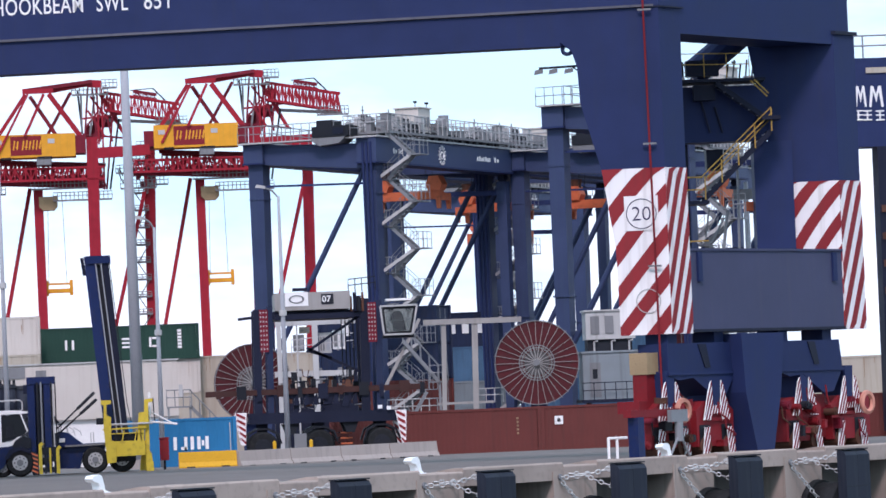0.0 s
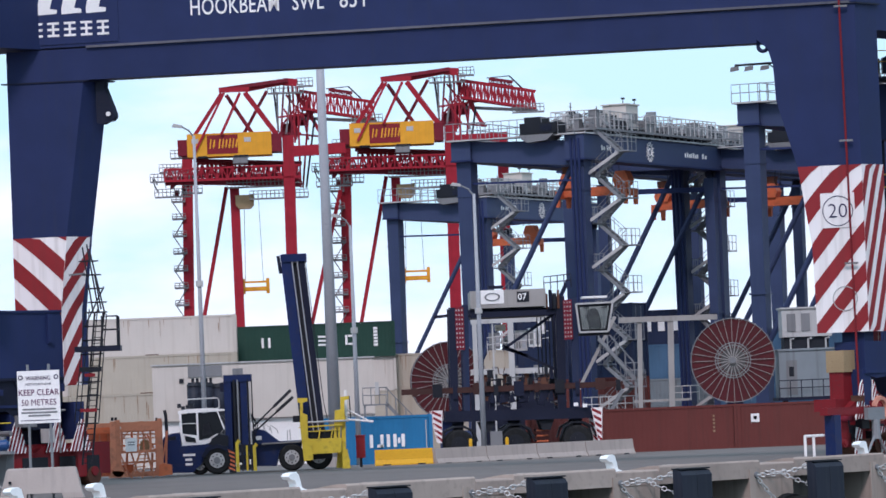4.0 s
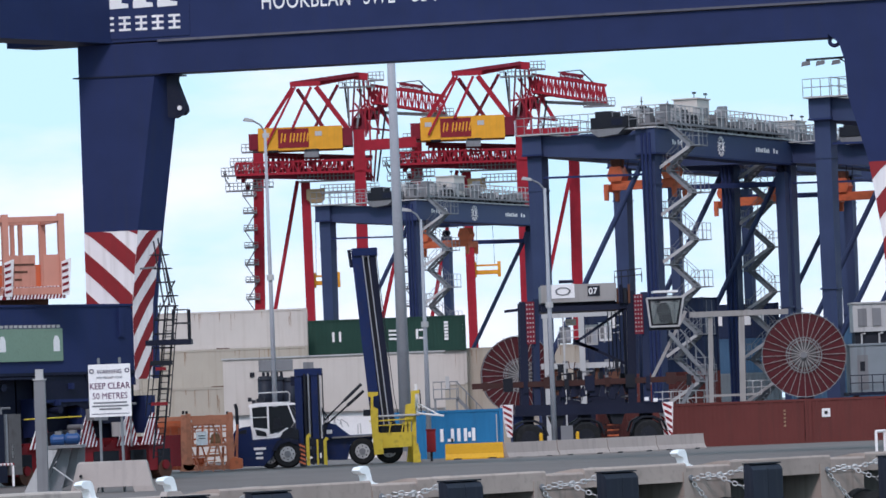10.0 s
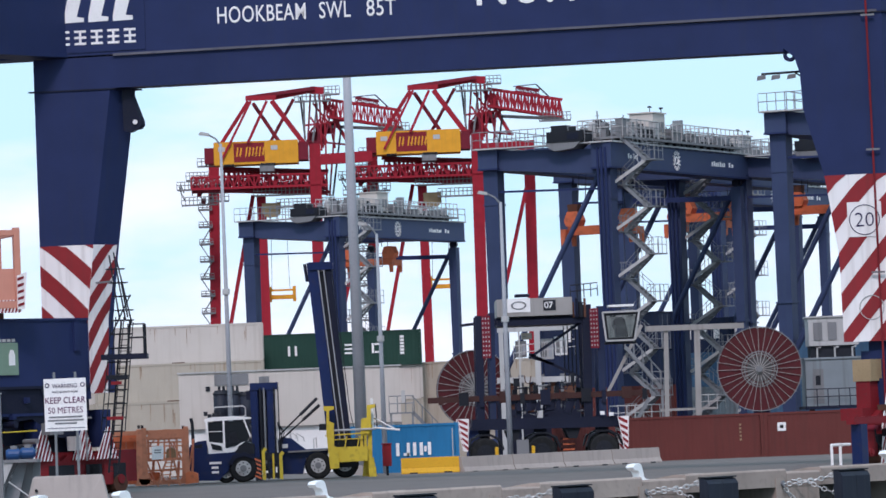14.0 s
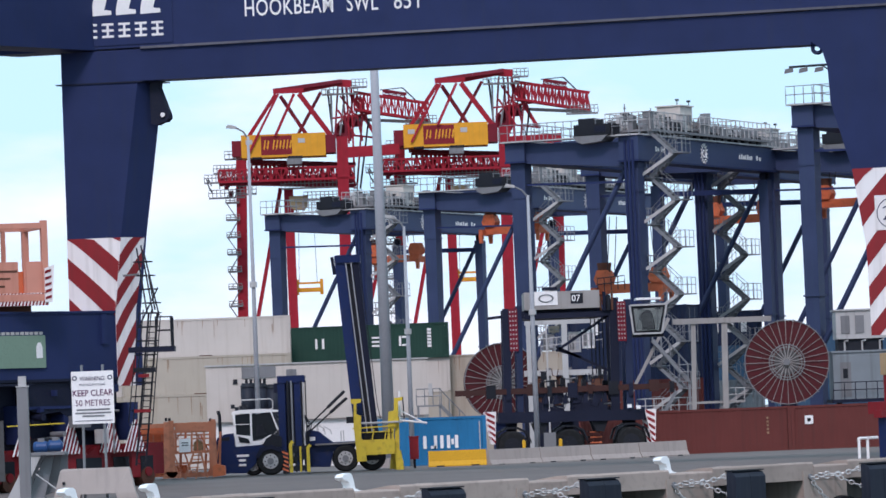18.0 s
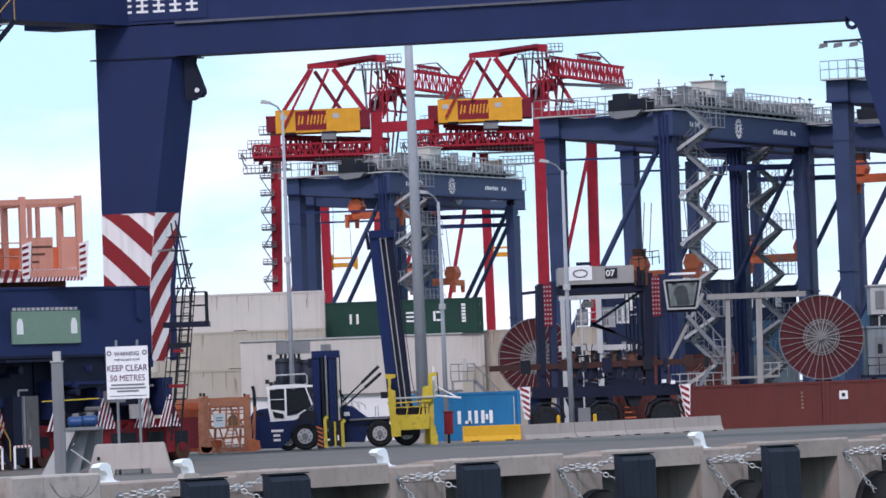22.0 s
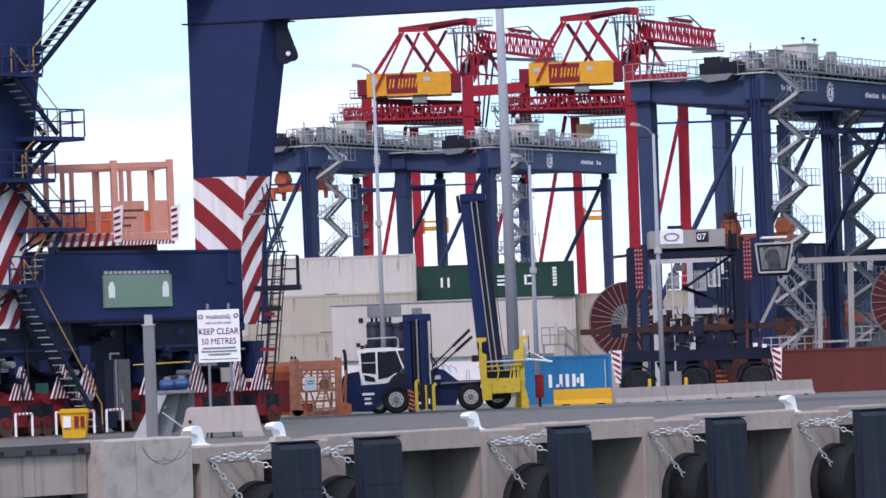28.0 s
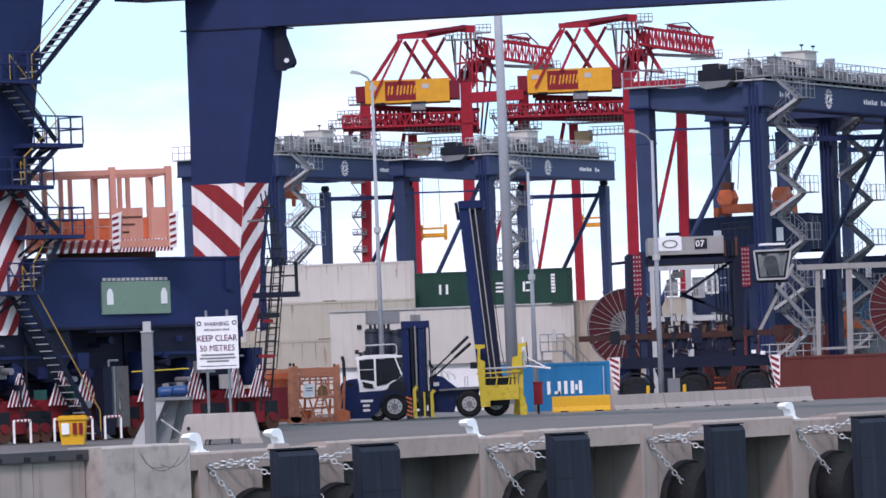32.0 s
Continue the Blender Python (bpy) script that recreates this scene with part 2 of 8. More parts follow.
# ---- shapes ----
class Geo:
    """Gathers vertices and faces, each shape passed through the matrix m."""

    def __init__(self, m=None):
        self.v, self.f, self.m, self.extra = [], [], m or Matrix(), []

    def add(self, pts, faces):
        k = len(self.v)
        self.v += [tuple(self.m @ Vector(p)) for p in pts]
        self.f += [tuple(i + k for i in f) for f in faces]
        return self

    def hexa(self, p):
        """Eight corners: four below, four above, in the same order."""
        return self.add(p, [(3, 2, 1, 0), (4, 5, 6, 7), (0, 1, 5, 4), (1, 2, 6, 5), (2, 3, 7, 6), (3, 0, 4, 7)])

    def box(self, x0, x1, y0, y1, z0, z1):
        return self.hexa([(x0, y0, z0), (x1, y0, z0), (x1, y1, z0), (x0, y1, z0), (x0, y0, z1), (x1, y0, z1), (x1, y1, z1), (x0, y1, z1)])

    def prism(self, poly, vec):
        """A closed outline drawn out along a vector."""
        n, vec = len(poly), Vector(vec)
        a = [Vector(p) for p in poly]
        return self.add(a + [p + vec for p in a], [tuple(range(n))[::-1], tuple(range(n, 2 * n))] + [(i, (i + 1) % n, n + (i + 1) % n, n + i) for i in range(n)])

    def beam(self, p, q, w, h=None, up=(0, 0, 1)):
        """A bar of width w and height h from p to q."""
        p, q, h = Vector(p), Vector(q), h or w
        d = (q - p).normalized()
        u = Vector(up)
        if abs(d.dot(u)) > 0.98:
            u = Vector((0, 1, 0))
        s = d.cross(u).normalized() * (w / 2)
        t = s.cross(d).normalized() * (h / 2)
        return self.hexa([p - s - t, p + s - t, q + s - t, q - s - t, p - s + t, p + s + t, q + s + t, q - s + t])

    def tube(self, p, q, r, n=8, r2=None):
        p, q = Vector(p), Vector(q)
        d = (q - p).normalized()
        s = d.orthogonal().normalized()
        t = d.cross(s)
        r2 = r if r2 is None else r2
        ring = [s * math.cos(6.28319 * i / n) + t * math.sin(6.28319 * i / n) for i in range(n)]
        return self.add([p + c * r for c in ring] + [q + c * r2 for c in ring],
                        [tuple(range(n))[::-1], tuple(range(n, 2 * n))] + [(i, (i + 1) % n, n + (i + 1) % n, n + i) for i in range(n)])

    def path(self, pts, r, n=6):
        """A bent pipe, one piece."""
        pts = [Vector(q) for q in pts]
        rings, k = [], len(self.v)
        for i, q in enumerate(pts):
            d = (pts[min(i + 1, len(pts) - 1)] - pts[max(i - 1, 0)]).normalized()
            s = d.cross(Vector((0.31, 0.87, 0.23))).normalized()
            t = d.cross(s)
            rings += [q + (s * math.cos(6.28319 * j / n) + t * math.sin(6.28319 * j / n)) * r for j in range(n)]
        faces = [(i * n + j, i * n + (j + 1) % n, (i + 1) * n + (j + 1) % n, (i + 1) * n + j) for i in range(len(pts) - 1) for j in range(n)]
        return self.add(rings, faces + [tuple(range(n))[::-1], tuple(range((len(pts) - 1) * n, len(pts) * n))])

    def hoop(self, c, radius, r, axis="y", n=20, start=0.0, end=6.28319):
        pts = []
        for i in range(n + 1):
            a = start + (end - start) * i / n
            x, y = radius * math.cos(a), radius * math.sin(a)
            pts.append(Vector(c) + Vector({"y": (x, 0, y), "z": (x, y, 0), "x": (0, x, y)}[axis]))
        return self.path(pts, r, 5)

    def piece(self, name):
        """A further Geo in the same frame, linked beside this one as a part of its own."""
        g = Geo(self.m)
        self.extra.append((name, g))
        return g

    def rail(self, p, q, h=1.1, r=0.028, gap=1.3):
        """A handrail along the line p to q: one bent frame, and its posts."""
        p, q = Vector(p), Vector(q)
        k = max(1, round((q - p).length / gap))
        up, mid = Vector((0, 0, h)), Vector((0, 0, h * 0.55))
        self.path([p, p + mid, p + up, q + up, q + mid, q], r, 5)
        self.piece("rail_bar").tube(p + mid, q + mid, r, 5)
        for i in range(1, k):
            c = p.lerp(q, i / k)
            self.piece("rail_post").tube(c, c + up, r, 5)
        return self

    def stair(self, p, q, side, w=0.8, n=None, r=0.03, rails=True):
        """A flight from p to q, w wide along side, with treads, strings and rails."""
        p, q, side = Vector(p), Vector(q), Vector(side).normalized()
        n = n or max(3, round(abs(q.z - p.z) / 0.28))
        d = (q - p) / n
        flat = Vector((d.x, d.y, 0)).normalized() * 0.13
        self.beam(p, q, 0.05, 0.22)
        self.piece("stringer").beam(p + side * w, q + side * w, 0.05, 0.22)
        for i in range(n):
            c = p + d * (i + 0.5)
            a, b = c - flat, c + flat
            self.piece("tread").hexa([a, b, b + side * w, a + side * w] + [x + Vector((0, 0, 0.04)) for x in (a, b, b + side * w, a + side * w)])
        if rails:
            for s in (0, w):
                up = Vector((0, 0, 1.05))
                self.piece("stair_handrail").path([p + side * s, p + side * s + up, q + side * s + up, q + side * s], r, 5)
                for i in range(3, n, 3):
                    c = p + d * i + side * s
                    self.piece("rail_post").tube(c, c + up, r, 5)
        return self

    def mesh(self, name):
        me = bpy.data.meshes.new(name)
        me.from_pydata(self.v, [], self.f)
        me.update()
        return me


def part(name, g, material, parent=None, label=""):
    """One mesh object out of a Geo, under a thing or a part."""
    me = g.mesh(name)
    me.materials.append(material)
    ob = new(name, me)
    ob.parent = parent
    if label:
        ob["label"] = label
    below = ob if parent is not None and parent.parent is None else parent
    for piece_name, piece in g.extra:
        part(piece_name, piece, TREAD_GREY if piece_name == "tread" and material is NAVY_DARK else material, below)
    return ob


def slanted_bars(poly, pitch, slope, duty=0.5):
    """Cuts an outline of (x, z) points into slanted bands: those with x - z / slope within each pitch."""
    def keep(pts, limit, sign):
        out = []
        for a, b in zip(pts, pts[1:] + pts[:1]):
            ua, ub = (a[0] - a[1] / slope - limit) * sign, (b[0] - b[1] / slope - limit) * sign
            if ua >= 0:
                out.append(a)
            if ua * ub < 0:
                t = ua / (ua - ub)
                out.append((a[0] + (b[0] - a[0]) * t, a[1] + (b[1] - a[1]) * t))
        return out

    us = [x - z / slope for x, z in poly]
    bands, u = [], math.floor(min(us) / pitch) * pitch
    while u < max(us):
        band = keep(keep(list(poly), u, 1), u + pitch * duty, -1)
        if len(band) > 2:
            bands.append(band)
        u += pitch
    return bands


def smooth(ob):
    for p in ob.data.polygons:
        p.use_smooth = len(p.vertices) == 4
    return ob


def thing(name, m, label, category, group=""):
    e = new(name)
    e.empty_display_size = 0.5
    e.matrix_world = m
    return tagged(e, label, category, group)


def solid(name, g, material, label, category, group="", m=None, kind=""):
    ob = part(name, g, material)
    if m is not None:
        ob.matrix_world = m
    return tagged(ob, label, category, group, kind)


def letters(name, text, size, m, material, parent, spacing=1.0, align="LEFT", label="", bold=0.012):
    """Flat raised lettering; its matrix m maps x along the words, y up, z out of the face."""
    cu = bpy.data.curves.new(name, "FONT")
    cu.body, cu.size, cu.extrude, cu.align_x, cu.space_character, cu.resolution_u = text, size, 0.006, align, spacing, 3
    cu.offset = size * bold
    tmp = bpy.data.objects.new(name + "_draft", cu)
    scene.collection.objects.link(tmp)
    bpy.context.view_layer.update()
    me = bpy.data.meshes.new_from_object(tmp.evaluated_get(bpy.context.evaluated_depsgraph_get()))
    me.name = name
    bpy.data.objects.remove(tmp)
    bpy.data.curves.remove(cu)
    me.materials.clear()
    me.materials.append(material)
    me.transform(m)
    ob = new(name, me)
    ob.parent = parent
    if label:
        ob["label"] = label
    return ob


def facing(o, ex):
    """Matrix for lettering: origin o, words along ex, upright."""
    x = Vector(ex).normalized()
    z = x.cross(Vector((0, 0, 1))).normalized()
    m = Matrix((x, Vector((0, 0, 1)), z)).transposed().to_4x4()
    m.translation = o
    return m


# ---- ground, water and quay ----
QUAY = pose(-1.9, 157, 0, 0, 0, 49)          # x along the quay edge, y landward
ALONG, INLAND = Vector((0.656, 0.755, 0)), Vector((-0.755, 0.656, 0))


def fall(y):
    """The yard drains away from the apron."""
    return -0.0075 * min(max(y - 222, 0), 125)


def build_ground():
    xs = [-1600, -700, -300, -120, -60] + [-40 + 8 * i for i in range(12)] + [70, 110, 200, 420, 900, 1800]
    verts, faces = [], []
    for x in xs:
        y0 = 157 + (x + 1.9) * 1.151 + 1.55
        for y in (y0, max(y0 + 1, 222), max(y0 + 2, 260), max(y0 + 3, 300), max(y0 + 4, 347), max(y0 + 400, 900), 4500):
            verts.append((x, y, fall(y) + 0.0))
    n = 7
    for i in range(len(xs) - 1):
        for j in range(n - 1):
            a = i * n + j
            faces.append((a, a + n, a + n + 1, a + 1))
    g = Geo()
    g.add(verts, faces)
    solid("ground", g, ASPHALT, "worn grey asphalt and concrete wharf apron", "ground", kind="structure")
    w = Geo()
    w.add([(-3000, -1500, -3.6), (3000, -1500, -3.6), (3000, 4500, -3.6), (-3000, 4500, -3.6)], [(0, 1, 2, 3)])
    solid("water", w, WATER, "dark green harbour water below the wharf", "water", kind="structure")


build_ground()
FENDERS = (-11.3, -7.4, 2.37, 11.1, 19.9, 28.6, 36.9, 45.1, 53.5, 62.0)
quay = thing("quay_wall", QUAY, "stained concrete wharf face with recessed bays", "wharf")
quay["kind"] = "structure"


def build_quay():
    # wall and soffit under the deck: their shade is put into the concrete colour
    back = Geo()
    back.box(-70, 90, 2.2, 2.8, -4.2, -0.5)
    part("back_wall", back, SHADE_SCRAPE_CONCRETE, quay)
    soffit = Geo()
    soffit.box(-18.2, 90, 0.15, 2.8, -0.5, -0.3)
    part("deck_soffit", soffit, SHADE_SCRAPE_CONCRETE, quay)
    # coping, laid in lengths, low at the fenders and raised between them
    marks = [-14.4, -9.2, -8.0, -0.4, 2.0, 9.1, 11.3, 17.4, 20.1, 26.6, 28.9, 35.2, 37.4, 43.4, 45.6, 52.0, 54.2, 60.4, 62.6, 75]
    for i, (a, b) in enumerate(zip(marks, marks[1:])):
        high = i % 2 == 0 if i > 1 else i == 1
        high = (b - a) > 4 and i > 0
        g = Geo()
        top = 0.15 if high else 0.02
        g.prism([(a + 0.012, 0, -0.55), (a + 0.012, -0.0, top - 0.06), (a + 0.012, 0.06, top), (a + 0.012, 1.3 if not high else 0.55, top), (a + 0.012, 1.6, 0.012), (a + 0.012, 1.6, -0.55)], (b - a - 0.024, 0, 0))
        part("coping_block", g, CONCRETE, quay)
    for x in FENDERS:
        pier = Geo()
        pier.prism([(x - 2.7, 0.02, -0.55), (x + 0.2, 0.02, -0.55), (x + 0.2, 2.3, -0.55), (x - 2.7, 2.3, -0.55)], (0, 0, -3.6))
        pier.box(x - 2.75, x - 2.35, -0.04, 0.02, -4.1, -0.2)
        part("pier", pier, FACE_CONCRETE, quay)
        hole = Geo()
        hole.box(x + 2.6, x + 4.2, 2.15, 2.205, -3.3, -1.9)
        part("drain_opening", hole, BLACK, quay, "dark square opening")
        curb = Geo()
        curb.prism([(x + 1.0, 0.25, 0.02), (x + 1.9, 0.25, 0.02), (x + 1.7, 0.25, 0.17), (x + 1.1, 0.25, 0.17)], (0, 0.3, 0))
        part("kerb_stop", curb, PALE_CONCRETE, quay)
    # corner block and the lower face beyond it
    c = Geo()
    for a, b in ((-18.3, -16.95), (-16.93, -14.42)):
        c.prism([(a, -0.02, -4.2), (a, -0.02, 0.3), (a, 0.05, 0.36), (a, 1.58, 0.36), (a, 1.58, -4.2)], (b - a, 0, 0))
    part("corner_block", c, SCARRED_CONCRETE, quay, "scarred pale concrete corner block")
    # scrapes left on the corner block by ships
    for x, z, r, a0, a1 in ((-15.7, 0.45, 0.95, 3.6, 5.7), (-15.9, 0.4, 0.8, 3.5, 5.0), (-15.3, 0.5, 0.9, 4.2, 5.9)):
        g = Geo(Matrix.Translation((0, -0.012, 0)))
        g.hoop((x, 0, z), r, 0.018, "y", 12, a0, a1)
        part("scrape", g, SHADE_SCRAPE_CONCRETE, quay)
    s = Geo()
    s.box(-70, -18.32, 0.6, 1.6, -0.02, 0.3)
    part("steel_cope", s, COPE_STEEL, quay, "dark steel cope rail")
    for k in range(8):
        b = Geo()
        b.box(-20.6 - 2.25 * k, -18.38 - 2.25 * k, 0.75, 1.5, -1.3, -0.03)
        part("face_beam", b, FACE_CONCRETE, quay)
        for j in (0.55, 1.75):
            d = Geo()
            d.box(-20.6 - 2.25 * k + j, -20.6 - 2.25 * k + j + 0.25, 0.57, 0.61, 0.02, 0.16)
            if k < 4:
                part("cope_slot", d, BLACK, quay)
    p = Geo()
    p.box(-23.7, -22.9, 0.3, 0.76, -4.2, -0.35)
    p.box(-23.55, -23.05, 0.25, 0.31, -1.1, -0.6)
    part("timber_pile", p, POLE_GREY, quay)


build_quay()


def chain(g, p, q, sag, step=0.2):
    p, q = Vector(p), Vector(q)
    n = max(4, int((q - p).length / step))
    pts = [p.lerp(q, i / n) - Vector((0, 0, sag * 4 * (i / n) * (1 - i / n))) for i in range(n + 1)]
    for i, (a, b) in enumerate(zip(pts, pts[1:])):
        d = (b - a).normalized()
        s = d.cross(Vector((0.2, 1, 0.1) if i % 2 else (0, 0.2, 1))).normalized() * 0.075
        e = d * (step * 0.28)
        c = (a + b) / 2
        g.path([c - e * 1.9, c - e + s, c + e + s, c + e * 1.9, c + e - s, c - e - s, c - e * 1.9], 0.026, 4)


def build_fender():
    f = thing("wharf_fender", QUAY @ pose(FENDERS[2], 0, 0), "dark steel fender panel on a black rubber cylinder with chains", "fender", "wharf fenders")
    r = Geo()
    r.tube((-0.2, 0.1, -2.75), (-0.2, -0.25, -2.75), 1.55, 32, 1.5).tube((-0.2, -0.25, -2.75), (-0.2, -1.5, -2.75), 1.4, 32, 1.44)
    smooth(part("rubber_cylinder", r, RUBBER, f, "black rubber cylinder"))
    for a, b, nm in ((-1.02, -0.09, "panel"), (-0.07, 0.86, "panel")):
        p = Geo()
        p.prism([(a, -1.55, -4.0), (a, -1.55, -0.02), (a, -1.62, 0.02), (a, -1.86, -0.05), (a, -1.98, -0.22), (a, -1.98, -4.0)], (b - a, 0, 0))
        part(nm, p, FENDER, f)
    t = Geo()
    t.box(-1.04, 0.88, -1.9, -1.5, 0.0, 0.05)
    part("top_plate", t, BLACK, f)
    for z in (-1.55, -2.9):
        j = Geo()
        j.box(-1.02, 0.86, -1.99, -1.97, z, z + 0.035)
        part("panel_joint", j, BLACK, f)
    for p, q, s in (((-2.35, 0.0, -0.42), (-1.0, -1.55, -0.12), 0.12), ((-2.35, 0.0, -0.42), (-0.35, -1.62, -3.6), 0.05), ((-0.7, 0.0, -0.35), (0.3, -1.5, -1.05), 0.1), ((-1.7, 0, -0.3), (-0.6, -1.6, -0.1), 0.12)):
        c = Geo()
        chain(c, p, q, s)
        part("chain", c, CHAIN, f, "galvanised link chain")
    a = Geo()
    a.tube((-2.35, 0.1, -0.42), (-2.35, -0.12, -0.42), 0.12, 8)
    part("anchor", a, GALV, f)
    for x in FENDERS:
        if x != FENDERS[2]:
            copy_thing(f, QUAY @ pose(x, 0, 0))


build_fender()


def build_bollard():
    b = thing("bollard", QUAY @ pose(0, 0.45, 0.02), "white-painted kidney mooring bollard on the wharf edge", "bollard", "mooring bollards")
    g = Geo()
    g.prism([(-0.16, 0, 0), (0.3, 0, 0), (0.3, 0, 0.05), (0.17, 0, 0.1), (0.1, 0, 0.36), (0.03, 0, 0.56), (-0.08, 0, 0.64), (-0.4, 0, 0.6), (-0.5, 0, 0.5), (-0.4, 0, 0.4), (-0.17, 0, 0.36), (-0.1, 0, 0.22), (-0.08, 0, 0.06)], (0, 0.36, 0))
    part("horn", g, BOLLARD_WHITE, b)
    h = Geo()
    h.box(-0.24, 0.36, -0.06, 0.42, -0.02, 0.03)
    part("base_plate", h, BOLLARD_WHITE, b)
    for x in (-13.5, -9.7, 17.95, 34.6, 52.5):
        copy_thing(b, QUAY @ pose(x, 0.45, 0.02))


build_bollard()

# ---- blue ship-to-shore crane ----
CR = Vector((4.0, 190.0, 0.0))
crane = thing("quay_crane", Matrix.Translation(CR), "dark navy ship-to-shore gantry crane with red and white striped legs", "crane")
CM = Matrix.Translation(-CR)
E_P, E_Q = Vector((-14.45, 192.3, 0)), Vector((21.2, 187.2, 0))
ED = (E_Q - E_P).normalized()
THICK = ALONG * 1.55


def on_front(x):
    """A point of the portal's front plane, by its x."""
    return E_P + ED * ((x - E_P.x) / ED.x)


def slab(poly, vec):
    """A prism on the front plane: poly holds (x, z)."""
    g = Geo(CM)
    g.prism([on_front(x) + Vector((0, 0, z)) for x, z in poly], vec)
    return g


def stripes(parent, face, z0, z1, pitch, lean, phase, lift, material, name="stripe"):
    """Slanted bars laid on a face. face(s, z) gives a point, s from 0 to 1; lean: rise over the face's width."""
    z = z0 - abs(lean) - pitch + phase
    while z < z1 + abs(lean):
        g, cols = Geo(CM), 6
        pts = []
        for i in range(cols + 1):
            s = i / cols
            a = min(max(z + lean * s, z0), z1)
            b = min(max(z + lean * s + pitch / 2, z0), z1)
            pts.append((s, a, b))
        quads = [(p, q) for p, q in zip(pts, pts[1:]) if (p[2] - p[1]) + (q[2] - q[1]) > 0.01]
        for p, q in quads:
            low = [face(p[0], p[1]), face(q[0], q[1]), face(q[0], q[2]), face(p[0], p[2])]
            g.prism(low, lift)
        if quads:
            part(name, g, material, parent)
        z += pitch


def build_portal():
    front = Vector((ED.y, -ED.x, 0))
    wet = Vector((0.755, -0.656, 0))      # out of the faces that look along the sill
    # leg at the landward end
    leg = part("leg", slab([(-14.45, 4.3), (-12.5, 4.3), (-12.5, 7.5), (-12.15, 10.6), (-11.2, 17.15), (-14.45, 17.15)], THICK), NAVY, crane)
    right = lambda z: -12.5 + (z - 7.5) * 0.113 if z > 7.5 else -12.5
    base = part("leg_band", slab([(-14.46, 7.3), (right(7.3), 7.3), (right(10.6), 10.6), (-14.46, 10.6)], -front * -0.012), STRIPE_WHITE, crane, "white painted band with red slanted stripes")
    stripes(base, lambda s, z: on_front(-14.46 + s * (right(z) + 14.46)) + Vector((0, 0, z)), 7.3, 10.6, 1.72, -1.95, 0.15, front * 0.03, STRIPE_RED)
    edge = lambda s, z: on_front(right(z)) + Vector((0, 0, z)) + ALONG * ((1.05 + (z - 4.3) * 0.06) * s) + wet * 0.012
    g = Geo(CM)
    g.prism([edge(0, 4.3), edge(1, 4.3), edge(1, 7.5), edge(0, 7.5)], wet * -1.2).prism([edge(0, 7.5), edge(1, 7.5), edge(1, 10.6), edge(0, 10.6)], wet * -1.2)
    side = part("leg_band", g, STRIPE_WHITE, crane, "white painted band with red slanted stripes")
    stripes(side, edge, 4.3, 10.6, 1.5, 1.75, 0.55, wet * 0.012, STRIPE_RED)
    # leg at the water's end
    curve = [(17.1, 18.2), (17.1, 17.5), (17.55, 17.1), (17.75, 16.4), (17.82, 14.9), (18.58, 12.1), (19.05, 8.75), (19.1, 5.2)]
    part("leg", slab([(21.2, 5.2), (21.2, 18.9), (17.1, 18.9)] + curve, THICK), NAVY, crane)
    left = lambda z: 18.58 + (12.1 - z) * 0.14 if z > 8.75 else 19.05 + (8.75 - z) * 0.014
    band = part("leg_band", slab([(left(5.2), 5.15), (21.21, 5.15), (21.21, 12.1), (left(12.1), 12.1), (left(8.75), 8.75)], front * 0.012), STRIPE_WHITE, crane, "white painted band with red slanted stripes")
    stripes(band, lambda s, z: on_front(left(z) + s * (21.21 - left(z))) + Vector((0, 0, z)), 5.15, 12.1, 1.67, 2.6, 0.45, front * 0.03, STRIPE_RED)
    edge = lambda s, z: on_front(21.21) + Vector((0, 0, z)) + ALONG * (1.55 * s) + wet * 0.004
    g = Geo(CM)
    g.prism([edge(0, 5.15), edge(1, 5.15), edge(1, 12.1), edge(0, 12.1)], wet * 0.012)
    side = part("leg_band", g, STRIPE_WHITE, crane, "white painted band with red slanted stripes")
    stripes(side, edge, 5.15, 12.1, 1.86, 4.6, 0.5, wet * 0.03, STRIPE_RED)
    # number plate on the band
    num = part("number_plate", slab([(19.45, 9.5), (20.85, 9.5), (20.85, 10.95), (19.45, 10.95)], front * 0.05), STRIPE_WHITE, crane, "white square with a ringed number")
    ring = Geo(CM @ facing(on_front(20.15) + Vector((0, 0, 10.2)) + front * 0.06, ED))
    ring.hoop((0, 0, 0), 0.62, 0.018, "z", 28)
    part("ring", ring, SIGN_INK, num)
    letters("number", "20", 0.85, CM @ facing(on_front(20.15) + Vector((0, 0, 9.92)) + front * 0.06, ED), SIGN_INK, num, align="CENTER", bold=-0.012)
    hatch = Geo(CM @ facing(on_front(20.3) + Vector((0, 0, 6.55)) + front * 0.03, ED))
    hatch.hoop((0, 0, 0), 0.5, 0.022, "z", 24)
    part("hatch_rim", hatch, LIGHT_GREY, crane)
    pipe = Geo(CM)
    pipe.tube(on_front(20.7) + front * 0.2 + Vector((0, 0, 2.6)), on_front(20.55) + front * 0.2 + Vector((0, 0, 22)), 0.045, 8)
    part("red_riser_pipe", pipe, BOGIE_RED, crane, "thin red riser pipe with brackets")
    for z in (18.7, 13.1, 8.0):
        b = Geo(CM)
        b.beam(on_front(20.35) + front * 0.2 + Vector((0, 0, z)), on_front(20.9) + front * 0.2 + Vector((0, 0, z)), 0.08)
        part("pipe_bracket", b, GREY, crane)
    arm = Geo(CM)
    arm.beam(on_front(17.75) + ALONG * 0.8 + Vector((0, 0, 16.55)), on_front(15.7) + ALONG * 0.8 + Vector((0, 0, 16.5)), 0.09)
